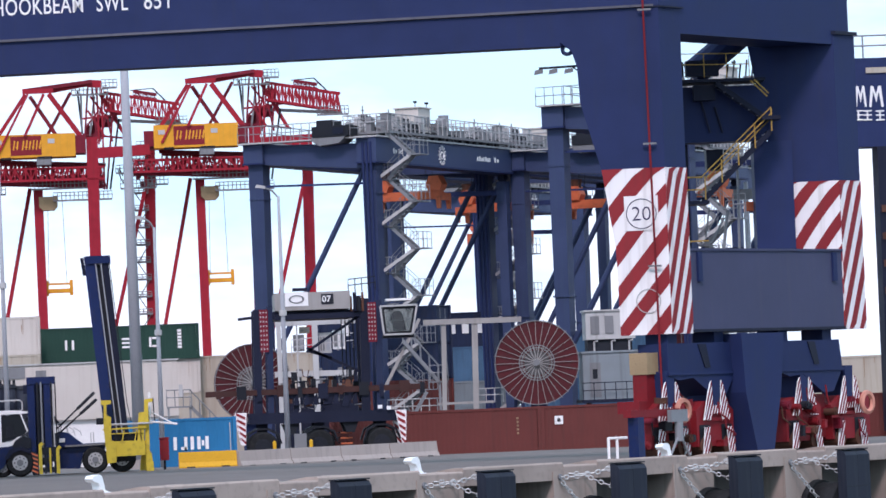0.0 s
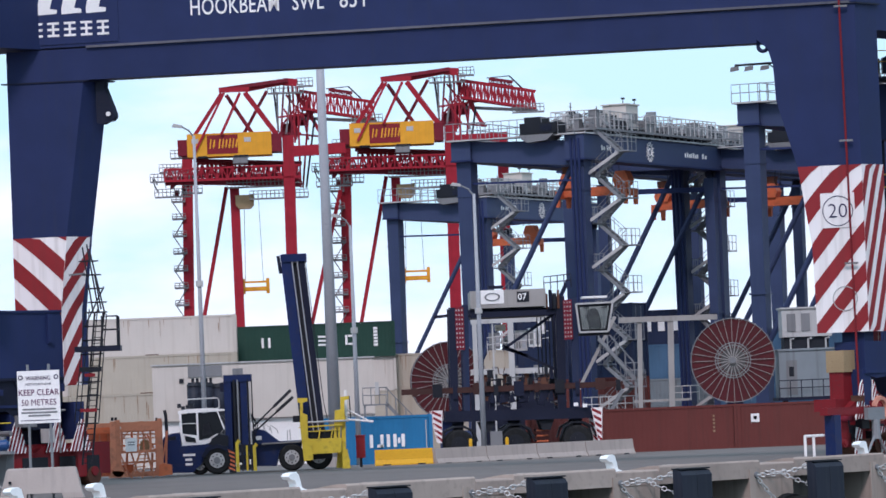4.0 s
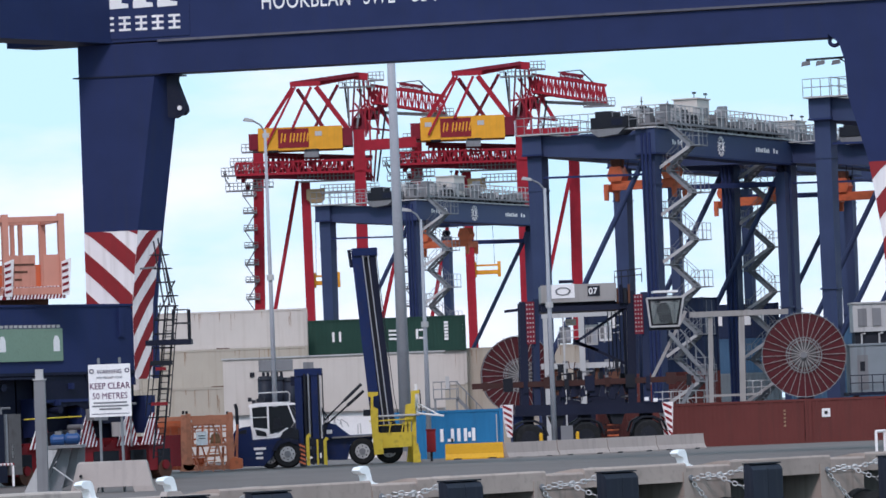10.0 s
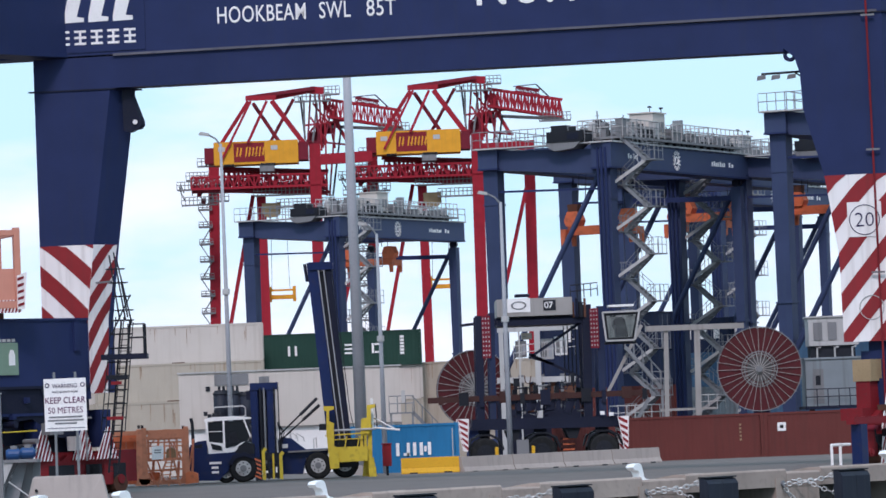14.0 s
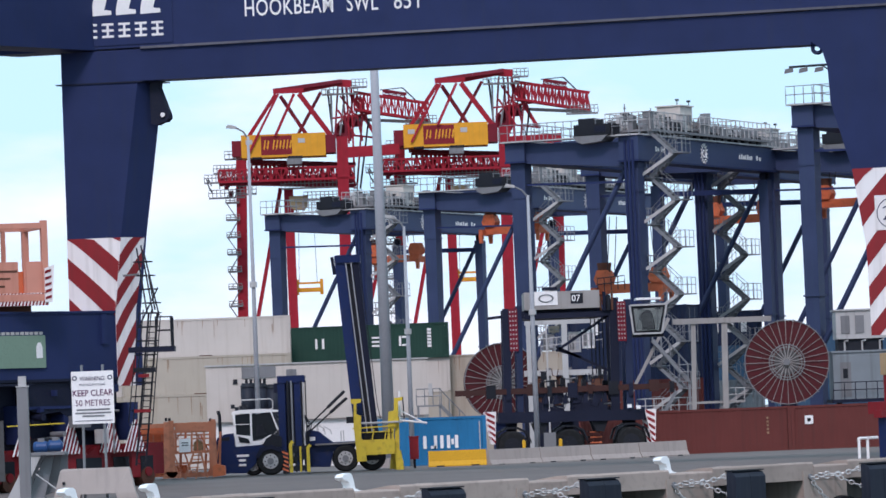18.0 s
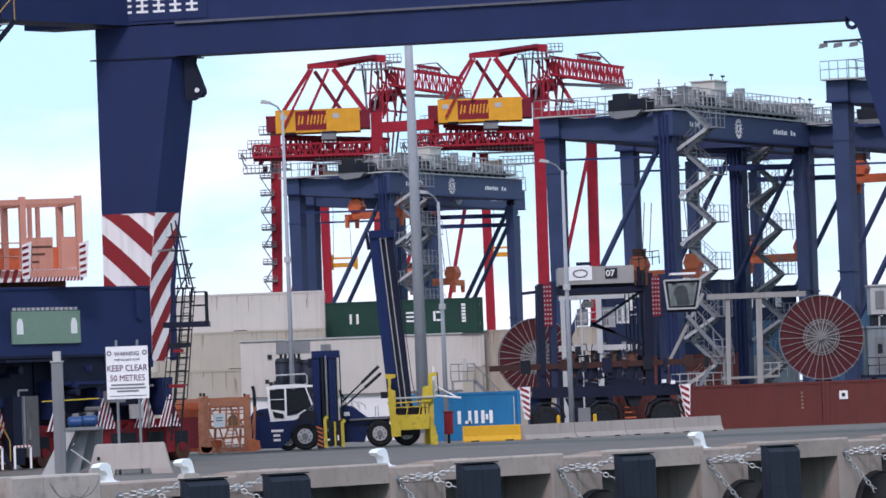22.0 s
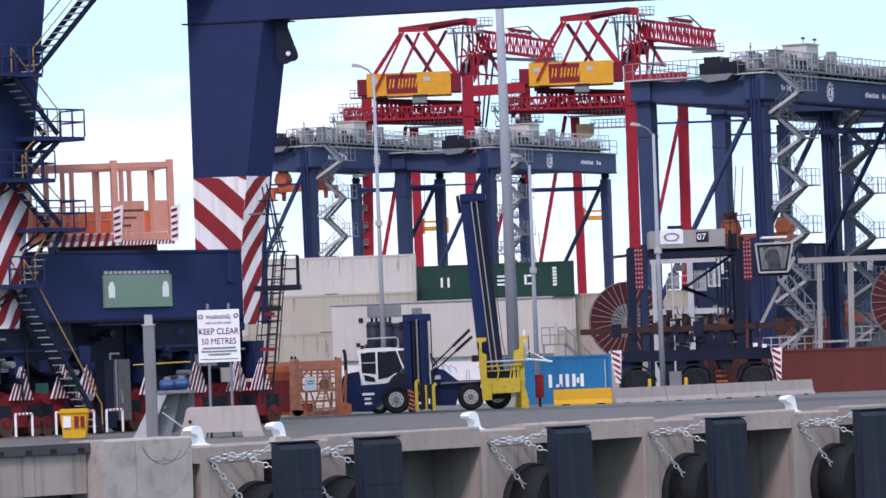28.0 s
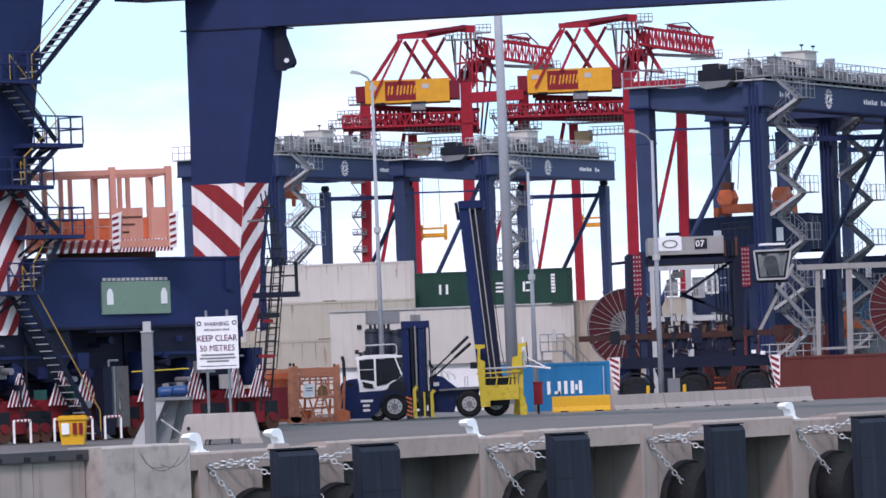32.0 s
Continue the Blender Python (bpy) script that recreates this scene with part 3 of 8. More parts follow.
    arm.beam(on_front(17.8) + ALONG * 0.8 + Vector((0, 0, 16.0)), on_front(17.1) + ALONG * 0.8 + Vector((0, 0, 16.5)), 0.06)
    lamp_arm = part("floodlight_arm", arm, BLACK, crane, "dark arm with floodlights")
    for x in (15.7, 16.3, 16.95):
        h = Geo(CM)
        o = on_front(x) + ALONG * 0.8 + Vector((0, 0, 16.4))
        h.hexa([o + Vector(p) for p in ((-0.2, -0.15, -0.16), (0.16, -0.15, -0.1), (0.16, 0.15, -0.1), (-0.2, 0.15, -0.16), (-0.16, -0.15, 0.02), (0.16, -0.15, 0.06), (0.16, 0.15, 0.06), (-0.16, 0.15, 0.02))])
        part("floodlight", h, GREY, lamp_arm)
    # portal beam with its lower box, ledge and upper box
    part("portal_beam_lower", slab([(-14.45, 17.21), (-10.2, 17.22), (17.1, 17.35), (17.1, 18.75), (-14.45, 18.55)], THICK * 0.9), NAVY, crane)
    led = Geo(CM)
    led.prism([on_front(-11.0) + Vector((0, 0, 18.57)), on_front(21) + Vector((0, 0, 18.83)), on_front(21) + Vector((0, 0, 18.93)), on_front(-11.0) + Vector((0, 0, 18.67))], front * 0.13)
    part("beam_ledge", led, LEDGE, crane, "weathered ledge")
    part("portal_beam", slab([(-17.5, 18.6), (21.2, 18.88), (21.2, 23.4), (-17.5, 23.4)], THICK * 1.15), NAVY, crane)
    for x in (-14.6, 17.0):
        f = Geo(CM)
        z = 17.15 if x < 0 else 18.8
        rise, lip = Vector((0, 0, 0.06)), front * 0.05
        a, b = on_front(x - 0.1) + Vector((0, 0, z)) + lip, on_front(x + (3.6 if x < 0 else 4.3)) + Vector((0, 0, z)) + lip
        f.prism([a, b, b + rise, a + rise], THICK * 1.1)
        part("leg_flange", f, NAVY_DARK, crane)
    for x, z, s in ((-10.1, 17.1, 1), (17.25, 17.3, -1)):
        k = Geo(CM)
        if s > 0:
            k.prism([on_front(px) + ALONG * 0.6 + Vector((0, 0, pz)) for px, pz in ((-11.1, 17.2), (-10.7, 17.2), (-10.74, 16.9), (-10.35, 15.78), (-10.34, 15.6), (-10.46, 15.45), (-10.66, 15.42), (-10.85, 15.32), (-11.1, 15.4))], ALONG * 0.25)
            # darker navy paints in the shadow below the leg flange
            part("lifting_lug", k, NAVY_DARK, crane, "navy lifting lug with an eye, darkened as shade")
            eye = Geo(CM @ facing(on_front(-10.55) + ALONG * 0.55 + Vector((0, 0, 15.75)), ED))
            eye.tube((0, 0, 0), (0, 0, 0.08), 0.1, 12)
            part("lug_eye", eye, WHITE, crane)
        else:
            k = Geo(CM @ facing(on_front(17.2) + ALONG * 0.3 + Vector((0, 0, 17.22)), ED))
            k.hoop((0, 0, 0), 0.2, 0.09, "z", 16)
            part("lifting_lug", k, NAVY, crane)
    for word, x, wide in (("HOOKBEAM", -6.55, 0.68), ("SWL", -2.2, 0.67), ("85T", -0.2, 0.78)):
        letters("beam_lettering", word, 1.0, CM @ facing(on_front(x) + Vector((0, 0, 19.73)) + front * 0.012, ED) @ Matrix.Diagonal((wide, 1, 1, 1)), WHITE, crane, 1.05, label="white lettering", bold=0.004)
    letters("beam_number", "No.1", 1.9, CM @ facing(on_front(4.35) + Vector((0, 0, 19.95)) + front * 0.012, ED), WHITE, crane, 1.25, label="white lettering")
    # maker's plate: blank plate with plain pale shapes
    pl = part("maker_plate", slab([(-14.7, 18.75), (-9.6, 18.8), (-9.6, 21.6), (-14.7, 21.6)], front * 0.04), NAVY, crane, "navy plate with plain white shapes")
    for k in range(4):
        x = -14.1 + k * 1.05
        part("plate_shape", slab([(x, 20.05), (x + 0.85, 20.08), (x + 0.85, 20.25), (x + 0.55, 20.3), (x + 0.8, 21.2), (x + 0.2, 21.2), (x, 20.3)], front * 0.055), WHITE, pl)
    for k in range(6):
        x = -14.05 + k * 0.71
        for a, b in ((0.0, 0.1), (0.26, 0.36), (0.52, 0.62)):
            part("plate_bar", slab([(x, 19.1 + a), (x + 0.5, 19.1 + a), (x + 0.5, 19.1 + b), (x, 19.1 + b)], front * 0.055), WHITE, pl)
        part("plate_bar", slab([(x + 0.2, 19.1), (x + 0.3, 19.1), (x + 0.3, 19.72), (x + 0.2, 19.72)], front * 0.056), WHITE, pl)


build_portal()
# sill along the rail: near end by the landward leg, far end beyond the water leg
Q_SILL = (on_front(21.21) + THICK, 11.9, 5.2, 8.72)
P_NEAR = on_front(-12.5) - ALONG * 14.6
P_SILL = (on_front(-12.5) - ALONG * 12.5, 12.5, 4.55, 7.5)


def rail_frame(o):
    """Local frame at o: x along the rail, y landward."""
    return CM @ Matrix.Translation(o) @ pose(0, 0, 0, 0, 0, 49)


def striped_plate(m, parent, outline, y, pitch=0.2, slope=2.2):
    """A guard plate in the plane of the rail, outline in (x, z), with slanting red bars."""
    g = Geo(m)
    g.prism([(x, y, z) for x, z in outline], (0, 0.06, 0))
    plate = part("guard", g, BOLLARD_WHITE, parent, "red and white striped guard plate")
    for band in slanted_bars(outline, pitch, slope, 0.52):
        s = Geo(m)
        s.prism([(x, y - 0.012, z) for x, z in band], (0, 0.02, 0))
        part("guard_stripe", s, BOGIE_RED, plate)


def build_bogies(o, stations, sails=False, shift=0.0):
    """One corner's travel gear: a blue equaliser over two pairs of wheels, on the rail at local y 0.75."""
    m = rail_frame(o)
    e = m @ pose(shift, 0, 0)
    g = Geo(e)
    g.prism([(-1.2, 0.1, 4.75), (3.6, 0.1, 4.75), (3.8, 0.1, 3.5), (3.0, 0.1, 2.5), (2.2, 0.1, 2.45), (0.6, 0.1, 3.3), (-0.4, 0.1, 3.2), (-1.2, 0.1, 3.4)], (0, 1.5, 0))
    # landward equalisers take a darker navy: shade below the sill, painted in
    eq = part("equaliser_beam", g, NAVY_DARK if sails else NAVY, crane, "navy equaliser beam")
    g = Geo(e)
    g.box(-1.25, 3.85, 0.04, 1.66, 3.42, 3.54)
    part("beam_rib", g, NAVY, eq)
    # flat dark patch painted for the shade of a recess
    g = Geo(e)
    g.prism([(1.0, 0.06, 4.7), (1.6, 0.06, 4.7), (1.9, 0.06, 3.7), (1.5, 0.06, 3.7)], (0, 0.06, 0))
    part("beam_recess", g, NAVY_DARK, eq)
    for x in (-0.9, 2.6):
        g = Geo(e)
        g.box(x, x + 0.7, 0.3, 1.4, 4.7, 5.3)
        part("pivot_block", g, NAVY, eq)
    low = 1.75 if sails else 2.3
    for xb in stations:
        g = Geo(m)
        g.prism([(xb - 0.3, 0.12, 3.6), (xb + 0.35, 0.12, 3.6), (xb + 0.22, 0.12, 2.0), (xb - 0.18, 0.12, 2.0)], (0, 1.3, 0))
        part("pivot_leg", g, NAVY, crane)
        g = Geo(m)
        g.box(xb + 1.2, xb + 2.2, 0.5, 1.2, 0.5, low + 0.1)
        part("drive_box", g, BOGIE_RED, crane)
        g = Geo(m)
        g.prism([(xb - 1.35, 0.2, 0.4), (xb + 1.35, 0.2, 0.4), (xb + 1.4, 0.2, low - 0.4), (xb + 0.75, 0.2, low), (xb - 0.75, 0.2, low), (xb - 1.4, 0.2, low - 0.4)], (0, 1.1, 0))
        bogie = part("bogie", g, BOGIE_RED, crane, "dark red wheel bogie with striped guards")
        for a, b in ((-1.2, -0.45), (0.45, 1.2)):
            g = Geo(m)
            g.box(xb + a, xb + b, 0.17, 0.21, 0.5, 1.3)
            part("bogie_recess", g, BLACK, bogie)
            g = Geo(m)
            g.tube((xb + (a + b) / 2, 0.12, 0.42), (xb + (a + b) / 2, 1.35, 0.42), 0.4, 18)
            part("wheel", g, RUST, bogie)
            g = Geo(m)
            g.tube((xb + (a + b) / 2, 0.06, 0.62), (xb + (a + b) / 2, 0.14, 0.62), 0.2, 12)
            part("hub", g, BOGIE_RED, bogie)
        g = Geo(m)
        g.box(xb - 0.6, xb + 0.6, 0.12, 0.2, 1.45, 1.6)
        part("bogie_band", g, BOGIE_RED, bogie)
        if sails:
            striped_plate(m, crane, [(xb - 0.62, 1.5), (xb + 0.66, 1.5), (xb + 0.2, 2.85), (xb + 0.02, 2.85)], 0.06, 0.21, 2.6)
            continue
        striped_plate(m, crane, [(xb - 1.0, 1.5), (xb - 0.42, 1.5), (xb - 0.3, 2.1), (xb - 0.36, 3.15), (xb - 0.5, 3.0)], 0.06)
        striped_plate(m, crane, [(xb + 0.42, 1.5), (xb + 1.0, 1.5), (xb + 0.5, 3.0), (xb + 0.36, 3.15), (xb + 0.3, 2.1)], 0.06)
        striped_plate(m, crane, [(xb - 0.42, 1.75), (xb + 0.42, 1.75), (xb + 0.42, 2.1), (xb - 0.42, 2.1)], 0.05)
        striped_plate(m, crane, [(xb - 1.2, 0.1), (xb - 0.78, 0.1), (xb - 0.62, 1.2), (xb - 1.02, 1.2)], 0.0)
        striped_plate(m, crane, [(xb + 0.78, 0.1), (xb + 1.2, 0.1), (xb + 1.02, 1.2), (xb + 0.62, 1.2)], 0.0)


def build_sills():
    for o, length, z0, z1 in (Q_SILL, P_SILL):
        m = rail_frame(o)
        g = Geo(m)
        g.box(0.0, length, 0.03, 2.3, z0 + 0.12, z1 - 0.1)
        # light on the water-side sill is put into its paler navy
        sill = part("sill_beam", g, LIT_NAVY if z0 > 5 else NAVY, crane, "broad plated sill beam")
        f = Geo(m)
        f.box(0, length, -0.03, 2.4, z1 - 0.1, z1)
        part("top_flange", f, LIT_NAVY if z0 > 5 else NAVY, sill)
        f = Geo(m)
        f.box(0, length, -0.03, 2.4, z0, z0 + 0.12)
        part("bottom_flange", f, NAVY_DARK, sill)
        for x in (0.5, length - 0.9):
            b = Geo(m)
            b.box(x, x + 0.3, -0.08, 0.03, z1 - 1.4, z1 - 0.15)
            part("stiffener", b, NAVY, sill)
    # far water leg and near landward leg
    for o, z0, top, zb in ((Q_SILL[0] + ALONG * 11.9, 5.2, 18.2, 11.75), (P_NEAR, 4.4, 18.6, 10.3)):
        g = Geo(CM)
        w, spread = (-ED * 1.6, 2.4) if z0 > 5 else (-ED * 2.3, 1.75)
        up = Vector((0, 0, 1))
        grow = 2.2 if z0 < 5 else 0.0
        deep = ALONG * (1.7 + grow)
        g.hexa([o + up * z0, o + ALONG * 1.7 + up * z0, o + ALONG * 1.7 + w + up * z0, o + w + up * z0, o + up * top, o + deep + up * top, o + deep + w * spread + up * top, o + w * spread + up * top])
        part("leg", g, NAVY, crane)
        wet, front = Vector((0.755, -0.656, 0)), Vector((ED.y, -ED.x, 0))
        edge = lambda s, z: o + ALONG * ((1.7 + grow * (z - z0) / (top - z0)) * s) + up * z + wet * 0.006
        h = Geo(CM)
        h.prism([edge(0, z0), edge(1, z0), edge(1, zb), edge(0, zb)], wet * 0.012)
        band = part("leg_band", h, STRIPE_WHITE, crane, "white painted band with red slanted stripes")
        stripes(band, edge, z0, zb, 1.86, 4.0, 0.4, wet * 0.03, STRIPE_RED)
        face = lambda s, z: o + w * ((1 + (spread - 1) * (z - z0) / (top - z0)) * (1 - s)) + up * z + front * 0.006
        h = Geo(CM)
        h.prism([face(0, z0), face(1, z0), face(1, zb), face(0, zb)], front * 0.012)
        band = part("leg_band", h, STRIPE_WHITE, crane, "white painted band with red slanted stripes")
        stripes(band, face, z0, zb, 1.45, 3.0, 0.14, front * 0.03, STRIPE_RED)
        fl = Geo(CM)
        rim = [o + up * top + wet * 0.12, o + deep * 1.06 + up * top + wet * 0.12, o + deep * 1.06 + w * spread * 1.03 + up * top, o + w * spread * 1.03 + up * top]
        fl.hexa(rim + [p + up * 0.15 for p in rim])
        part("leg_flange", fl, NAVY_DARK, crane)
    # upper cross beams along the rail
    m = rail_frame(on_front(21.21))
    g = Geo(m)
    g.box(1.0, 14.8, 0.05, 2.6, 17.75, 23.4)
    part("cross_beam", g, NAVY, crane)
    m = rail_frame(P_NEAR)
    g = Geo(m)
    g.box(0.2, 14.6, 0.4, 2.2, 18.6, 23.4)
    part("cross_beam", g, NAVY, crane)
    # travel gear on both rails
    build_bogies(on_front(21.21) + ALONG * 0.0, (-0.15, 3.2), shift=0.95)
    build_bogies(on_front(21.21) + ALONG * 9.4, (0.66, 4.3))
    build_bogies(P_NEAR + ALONG * 1.0, (-1.9, 0.75, 3.0, 4.4), True)
    build_bogies(P_NEAR + ALONG * 10.6, (-1.6, 1.1, 3.5, 4.95), True)
    # casings coloured dark for the shade beneath the sill
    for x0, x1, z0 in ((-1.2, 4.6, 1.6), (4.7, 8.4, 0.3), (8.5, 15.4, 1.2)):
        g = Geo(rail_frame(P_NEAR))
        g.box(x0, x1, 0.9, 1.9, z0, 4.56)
        part("drive_casing", g, NAVY_DARK, crane, "navy drive casing, colour darkened as sill shade")
    a = Geo(rail_frame(on_front(21.21)))
    a.prism([(4.4, -0.5, 5.1), (7.7, -0.5, 5.1), (7.3, -0.5, 2.6), (6.6, -0.5, 0.12), (5.3, -0.5, 0.12), (4.6, -0.5, 2.6)], (0, 1.6, 0))
    part("storm_anchor", a, NAVY, crane, "tapered navy storm anchor post")


build_sills()


# ---- yard gantry cranes ----
def build_yard_crane():
    """Origin at the foot of the near right leg; x along its travel, y along its span."""
    W, L, H0, H1 = -8.2, 23.2, 19.25, 20.9
    c = thing("yard_gantry_crane", pose(0, 0, 0), "dark blue rail-mounted yard gantry crane with grey stairs and orange spreader", "crane", "yard gantry cranes")
    for x, y in ((0, 0), (W, 0), (0, L), (W, L)):
        g = Geo()
        k, top = (0.7, H0 - 0.55) if y else (1.0, H0 + 0.6)
        w = k * (0.88 if x == 0 and not y else 1.0)
        a, b, d, e = 0.42 * w, 0.45 * k, 0.52 * w, 0.55 * k
        g.hexa([(x - a, y - b, 1.2), (x + a, y - b, 1.2), (x + a, y + b, 1.2), (x - a, y + b, 1.2),
                (x - d, y - e, top), (x + d, y - e, top), (x + d, y + e, top), (x - d, y + e, top)])
        leg = part("leg", g, BLUE, c)
        if y:
            # the far legs are slimmer and hang from hinges under the girders
            f = Geo()
            f.box(x - 0.16, x + 0.16, y - 0.3, y + 0.3, top, H0).tube((x - 0.32, y, H0 - 0.28), (x + 0.32, y, H0 - 0.28), 0.2, 12)
            part("hinge", f, NAVY_DARK, leg)
        for zz in (9.2, 17.2):
            f = Geo()
            f.box(x - d - 0.04, x + d + 0.04, y - e - 0.03, y + e + 0.03, zz, zz + 0.1)
            part("leg_flange", f, BLUE, leg)
    for x in (0.3, 0.02, -0.25):
        g = Geo()
        g.tube((x, -0.62, 1.5), (x, -0.95, 20.6), 0.09, 8)
        part("cable_duct", g, NAVY, c)
    for x in (0, W):
        g = Geo()
        g.box(x - 0.7, x + 0.7, -0.9, L + 0.9, H0 + (0.35 if x else 0), H1)
        b = part("main_girder", g, BLUE, c)
        g = Geo()
        g.box(x - 0.85, x + 0.85, -1.0, L + 1.0, H1, H1 + 0.1)
        part("girder_walkway", g, LIGHT_GREY, b)
        g = Geo()
        g.rail((x + 0.82, -0.9, H1 + 0.1), (x + 0.82, L + 0.9, H1 + 0.1), 1.1, 0.035, 1.5)
        part("handrail", g, GALV, b)
        g = Geo()
        base = H0 + (0.35 if x else 0)
        g.box(x - 0.75, x + 0.75, -0.95, L + 0.95, base - 0.06, base + 0.05)
        part("girder_flange", g, NAVY, b)
        if x == 0:
            face = lambda y, z: Matrix.Translation((0.705, y, z))
            ring = Geo(Matrix.Translation((0.72, 10.4, 20.05)))
            ring.hoop((0, 0, 0), 0.45, 0.03, "x", 24)
            ring.hoop((0, 0, 0), 0.24, 0.05, "x", 16)
            for k in range(14):
                a = k * 0.4488
                ring.piece("crest_ray").beam((0, 0.5 * math.cos(a), 0.5 * math.sin(a)), (0, 0.68 * math.cos(a), 0.68 * math.sin(a)), 0.045, 0.09, (1, 0, 0))
            part("crest", ring, WHITE, b, "white ring-shaped crest")
            for y0, w in ((16.8, 2.6), (20.0, 1.0), (2.0, 0.7), (2.9, 0.6)):
                n = max(2, int(w / 0.35))
                for k in range(n):
                    g = Geo()
                    yy = y0 + w * k / n
                    hh = 0.24 + 0.05 * ((k * 7 + n) % 3)
                    g.box(0.69, 0.715, yy, yy + w / n * (0.55 + 0.1 * (k % 3)), 19.9, 19.9 + hh)
                    part("lettering_bar", g, WHITE, b)
            for k in (0, 1):
                g = Geo(Matrix.Translation((0.72, 3.9 + 0.75 * k, 20.05)))
                g.hoop((0, 0, 0), 0.42 - 0.12 * k, 0.05, "x", 14)
                part("number_shape", g, WHITE, b)
    for y in (0, L):
        low, top = (-0.1, 18.7) if y else (0.45, 19.6)
        g = Geo()
        g.hexa([(W - 0.6, y - 0.6, H0 + 0.35), (0.5, y - 0.6, H0 - low), (0.5, y + 0.6, H0 - low), (W - 0.6, y + 0.6, H0 + 0.35), (W - 0.6, y - 0.6, H1 - 0.05), (0.5, y - 0.6, H1 - 0.4), (0.5, y + 0.6, H1 - 0.4), (W - 0.6, y + 0.6, H1 - 0.05)])
        b = part("end_beam", g, BLUE, c)
        g = Geo()
        g.box(W - 0.9, 0.2, y - 1.3, y - 0.2, H1 - 0.02, H1 + 0.06)
        part("end_walkway", g, LIGHT_GREY, b)
        g = Geo()
        g.rail((W - 0.9, y - 1.25, H1), (0.2, y - 1.25, H1), 1.15, 0.028, 0.6)
        part("handrail", g, GALV, b)
        g = Geo()
        g.beam((W, y - 0.2, 18.1), (0, y - 0.2, 17.9), 0.36 if y else 0.14)
        part("tie_rod", g, NAVY, c)
        g = Geo()
        g.tube((-0.2, y + 0.1, top), (W + 0.2, y + 0.1, top - 13.6), 0.19, 10)
        part("diagonal_brace", g, BLUE, c)
        g = Geo()
        g.box(W - 1.6, 1.6, y - 0.6, y + 0.6, 0.75, 1.75)
        part("sill_beam", g, BLUE, c)
        for x in (W - 1.0, W + 1.2, -1.2, 1.0):
            g = Geo()
            g.box(x - 0.7, x + 0.7, y - 0.35, y + 0.35, 0.25, 0.8)
            bog = part("bogie", g, NAVY, c)
            for dx in (-0.38, 0.38):
                g = Geo()
                g.tube((x + dx, y - 0.2, 0.32), (x + dx, y + 0.2, 0.32), 0.32, 12)
                part("wheel", g, BLACK, bog)
    # stair tower on the near right leg
    for k in range(13):
        z = 1.1 + 1.55 * k
        a, b = (0.7, 2.4) if k % 2 else (2.4, 0.7)
        g = Geo()
        g.stair((a, 0.9, z), (b, 0.9, z + 1.55), (0, 1, 0), 0.75, 6, 0.022)
        part("stair_flight", g, GALV, c)
        p = Geo()
        x0 = 2.2 if k % 2 else 0.1
        x1 = x0 + 0.95
        p.box(x0, x1, 0.7, 2.2, z + 1.5, z + 1.57)
        land = part("landing", p, GALV, c)
        r = Geo()
        xo = x1 - 0.05 if k % 2 else x0 + 0.05
        r.rail((xo, 0.7, z + 1.57), (xo, 2.2, z + 1.57), 1.05, 0.024, 0.8)
        r.rail((x0, 0.72, z + 1.57), (x1, 0.72, z + 1.57), 1.05, 0.024, 0.5)
        part("landing_rail", r, GALV, land)
        if k % 2:
            s = Geo()
            s.beam((0.4, 0.3, z + 0.15), (2.4, 0.8, z + 1.5), 0.09, 0.2)
            part("bracket", s, LIGHT_GREY, land)
    # machinery deck along the girder over the near right leg
    g = Geo()
    g.box(-2.3, 1.0, 0.6, L - 0.8, H1 + 0.3, H1 + 0.45)
    deck = part("machinery_deck", g, GREY, c, "grey deck with hoist machinery, railings and cabinets")
    rnd = random.Random(4)
    for k in range(74):
        y = rnd.uniform(0.8, L - 1.5) if k % 3 else rnd.uniform(0.8, 8.0)
        x = rnd.uniform(-2.1, 0.85)
        tall = 1.0 if y < 9 else 0.62
        w, d, h = rnd.uniform(0.15, 0.6), rnd.uniform(0.15, 0.7), rnd.uniform(0.25, 1.25) * tall
        g = Geo()
        if k % 5 == 0:
            g.tube((x - w / 2, y, H1 + 0.75), (x + w / 2, y, H1 + 0.75), 0.16 + h * 0.2, 12)
        elif k % 5 == 1:
            g.tube((x, y, H1 + 0.4), (x, y, H1 + 1.0 + h), 0.04, 5).beam((x, y - d, H1 + 0.7 + h), (x, y + d, H1 + 0.7 + h), 0.06)
        elif k % 5 == 2:
            g.box(x - w / 2, x + w / 2, y - d / 2, y + d / 2, H1 + 0.4, H1 + 0.5 + h).box(x - w / 2 - 0.05, x + w / 2 + 0.05, y - d / 2 - 0.05, y + d / 2 + 0.05, H1 + 0.5 + h, H1 + 0.55 + h)
        else:
            g.prism([(x + 0.05, y - d / 2, H1 + 0.4), (x + 0.05, y + d / 2, H1 + 0.4), (x + 0.05, y + d / 2, H1 + 0.45 + h), (x + 0.05, y - d / 4, H1 + 0.6 + h), (x + 0.05, y - d / 2, H1 + 0.4 + h)], (-w, 0, 0))
        part("machinery", g, (LIGHT_GREY, GALV, BLACK, GREY, BLACK, GALV, BLACK, LIGHT_GREY, GREY)[k % 9], deck)
    g = Geo()
    g.box(-1.2, 0.5, 7.0, 9.1, H1 + 0.45, H1 + 2.25)
    g.box(-1.3, 0.6, 6.9, 9.2, H1 + 2.25, H1 + 2.33)
    part("electrical_cabin", g, OFFWHITE, deck, "pale electrical cabin")
    for y in (7.0, 9.0):
        g = Geo()
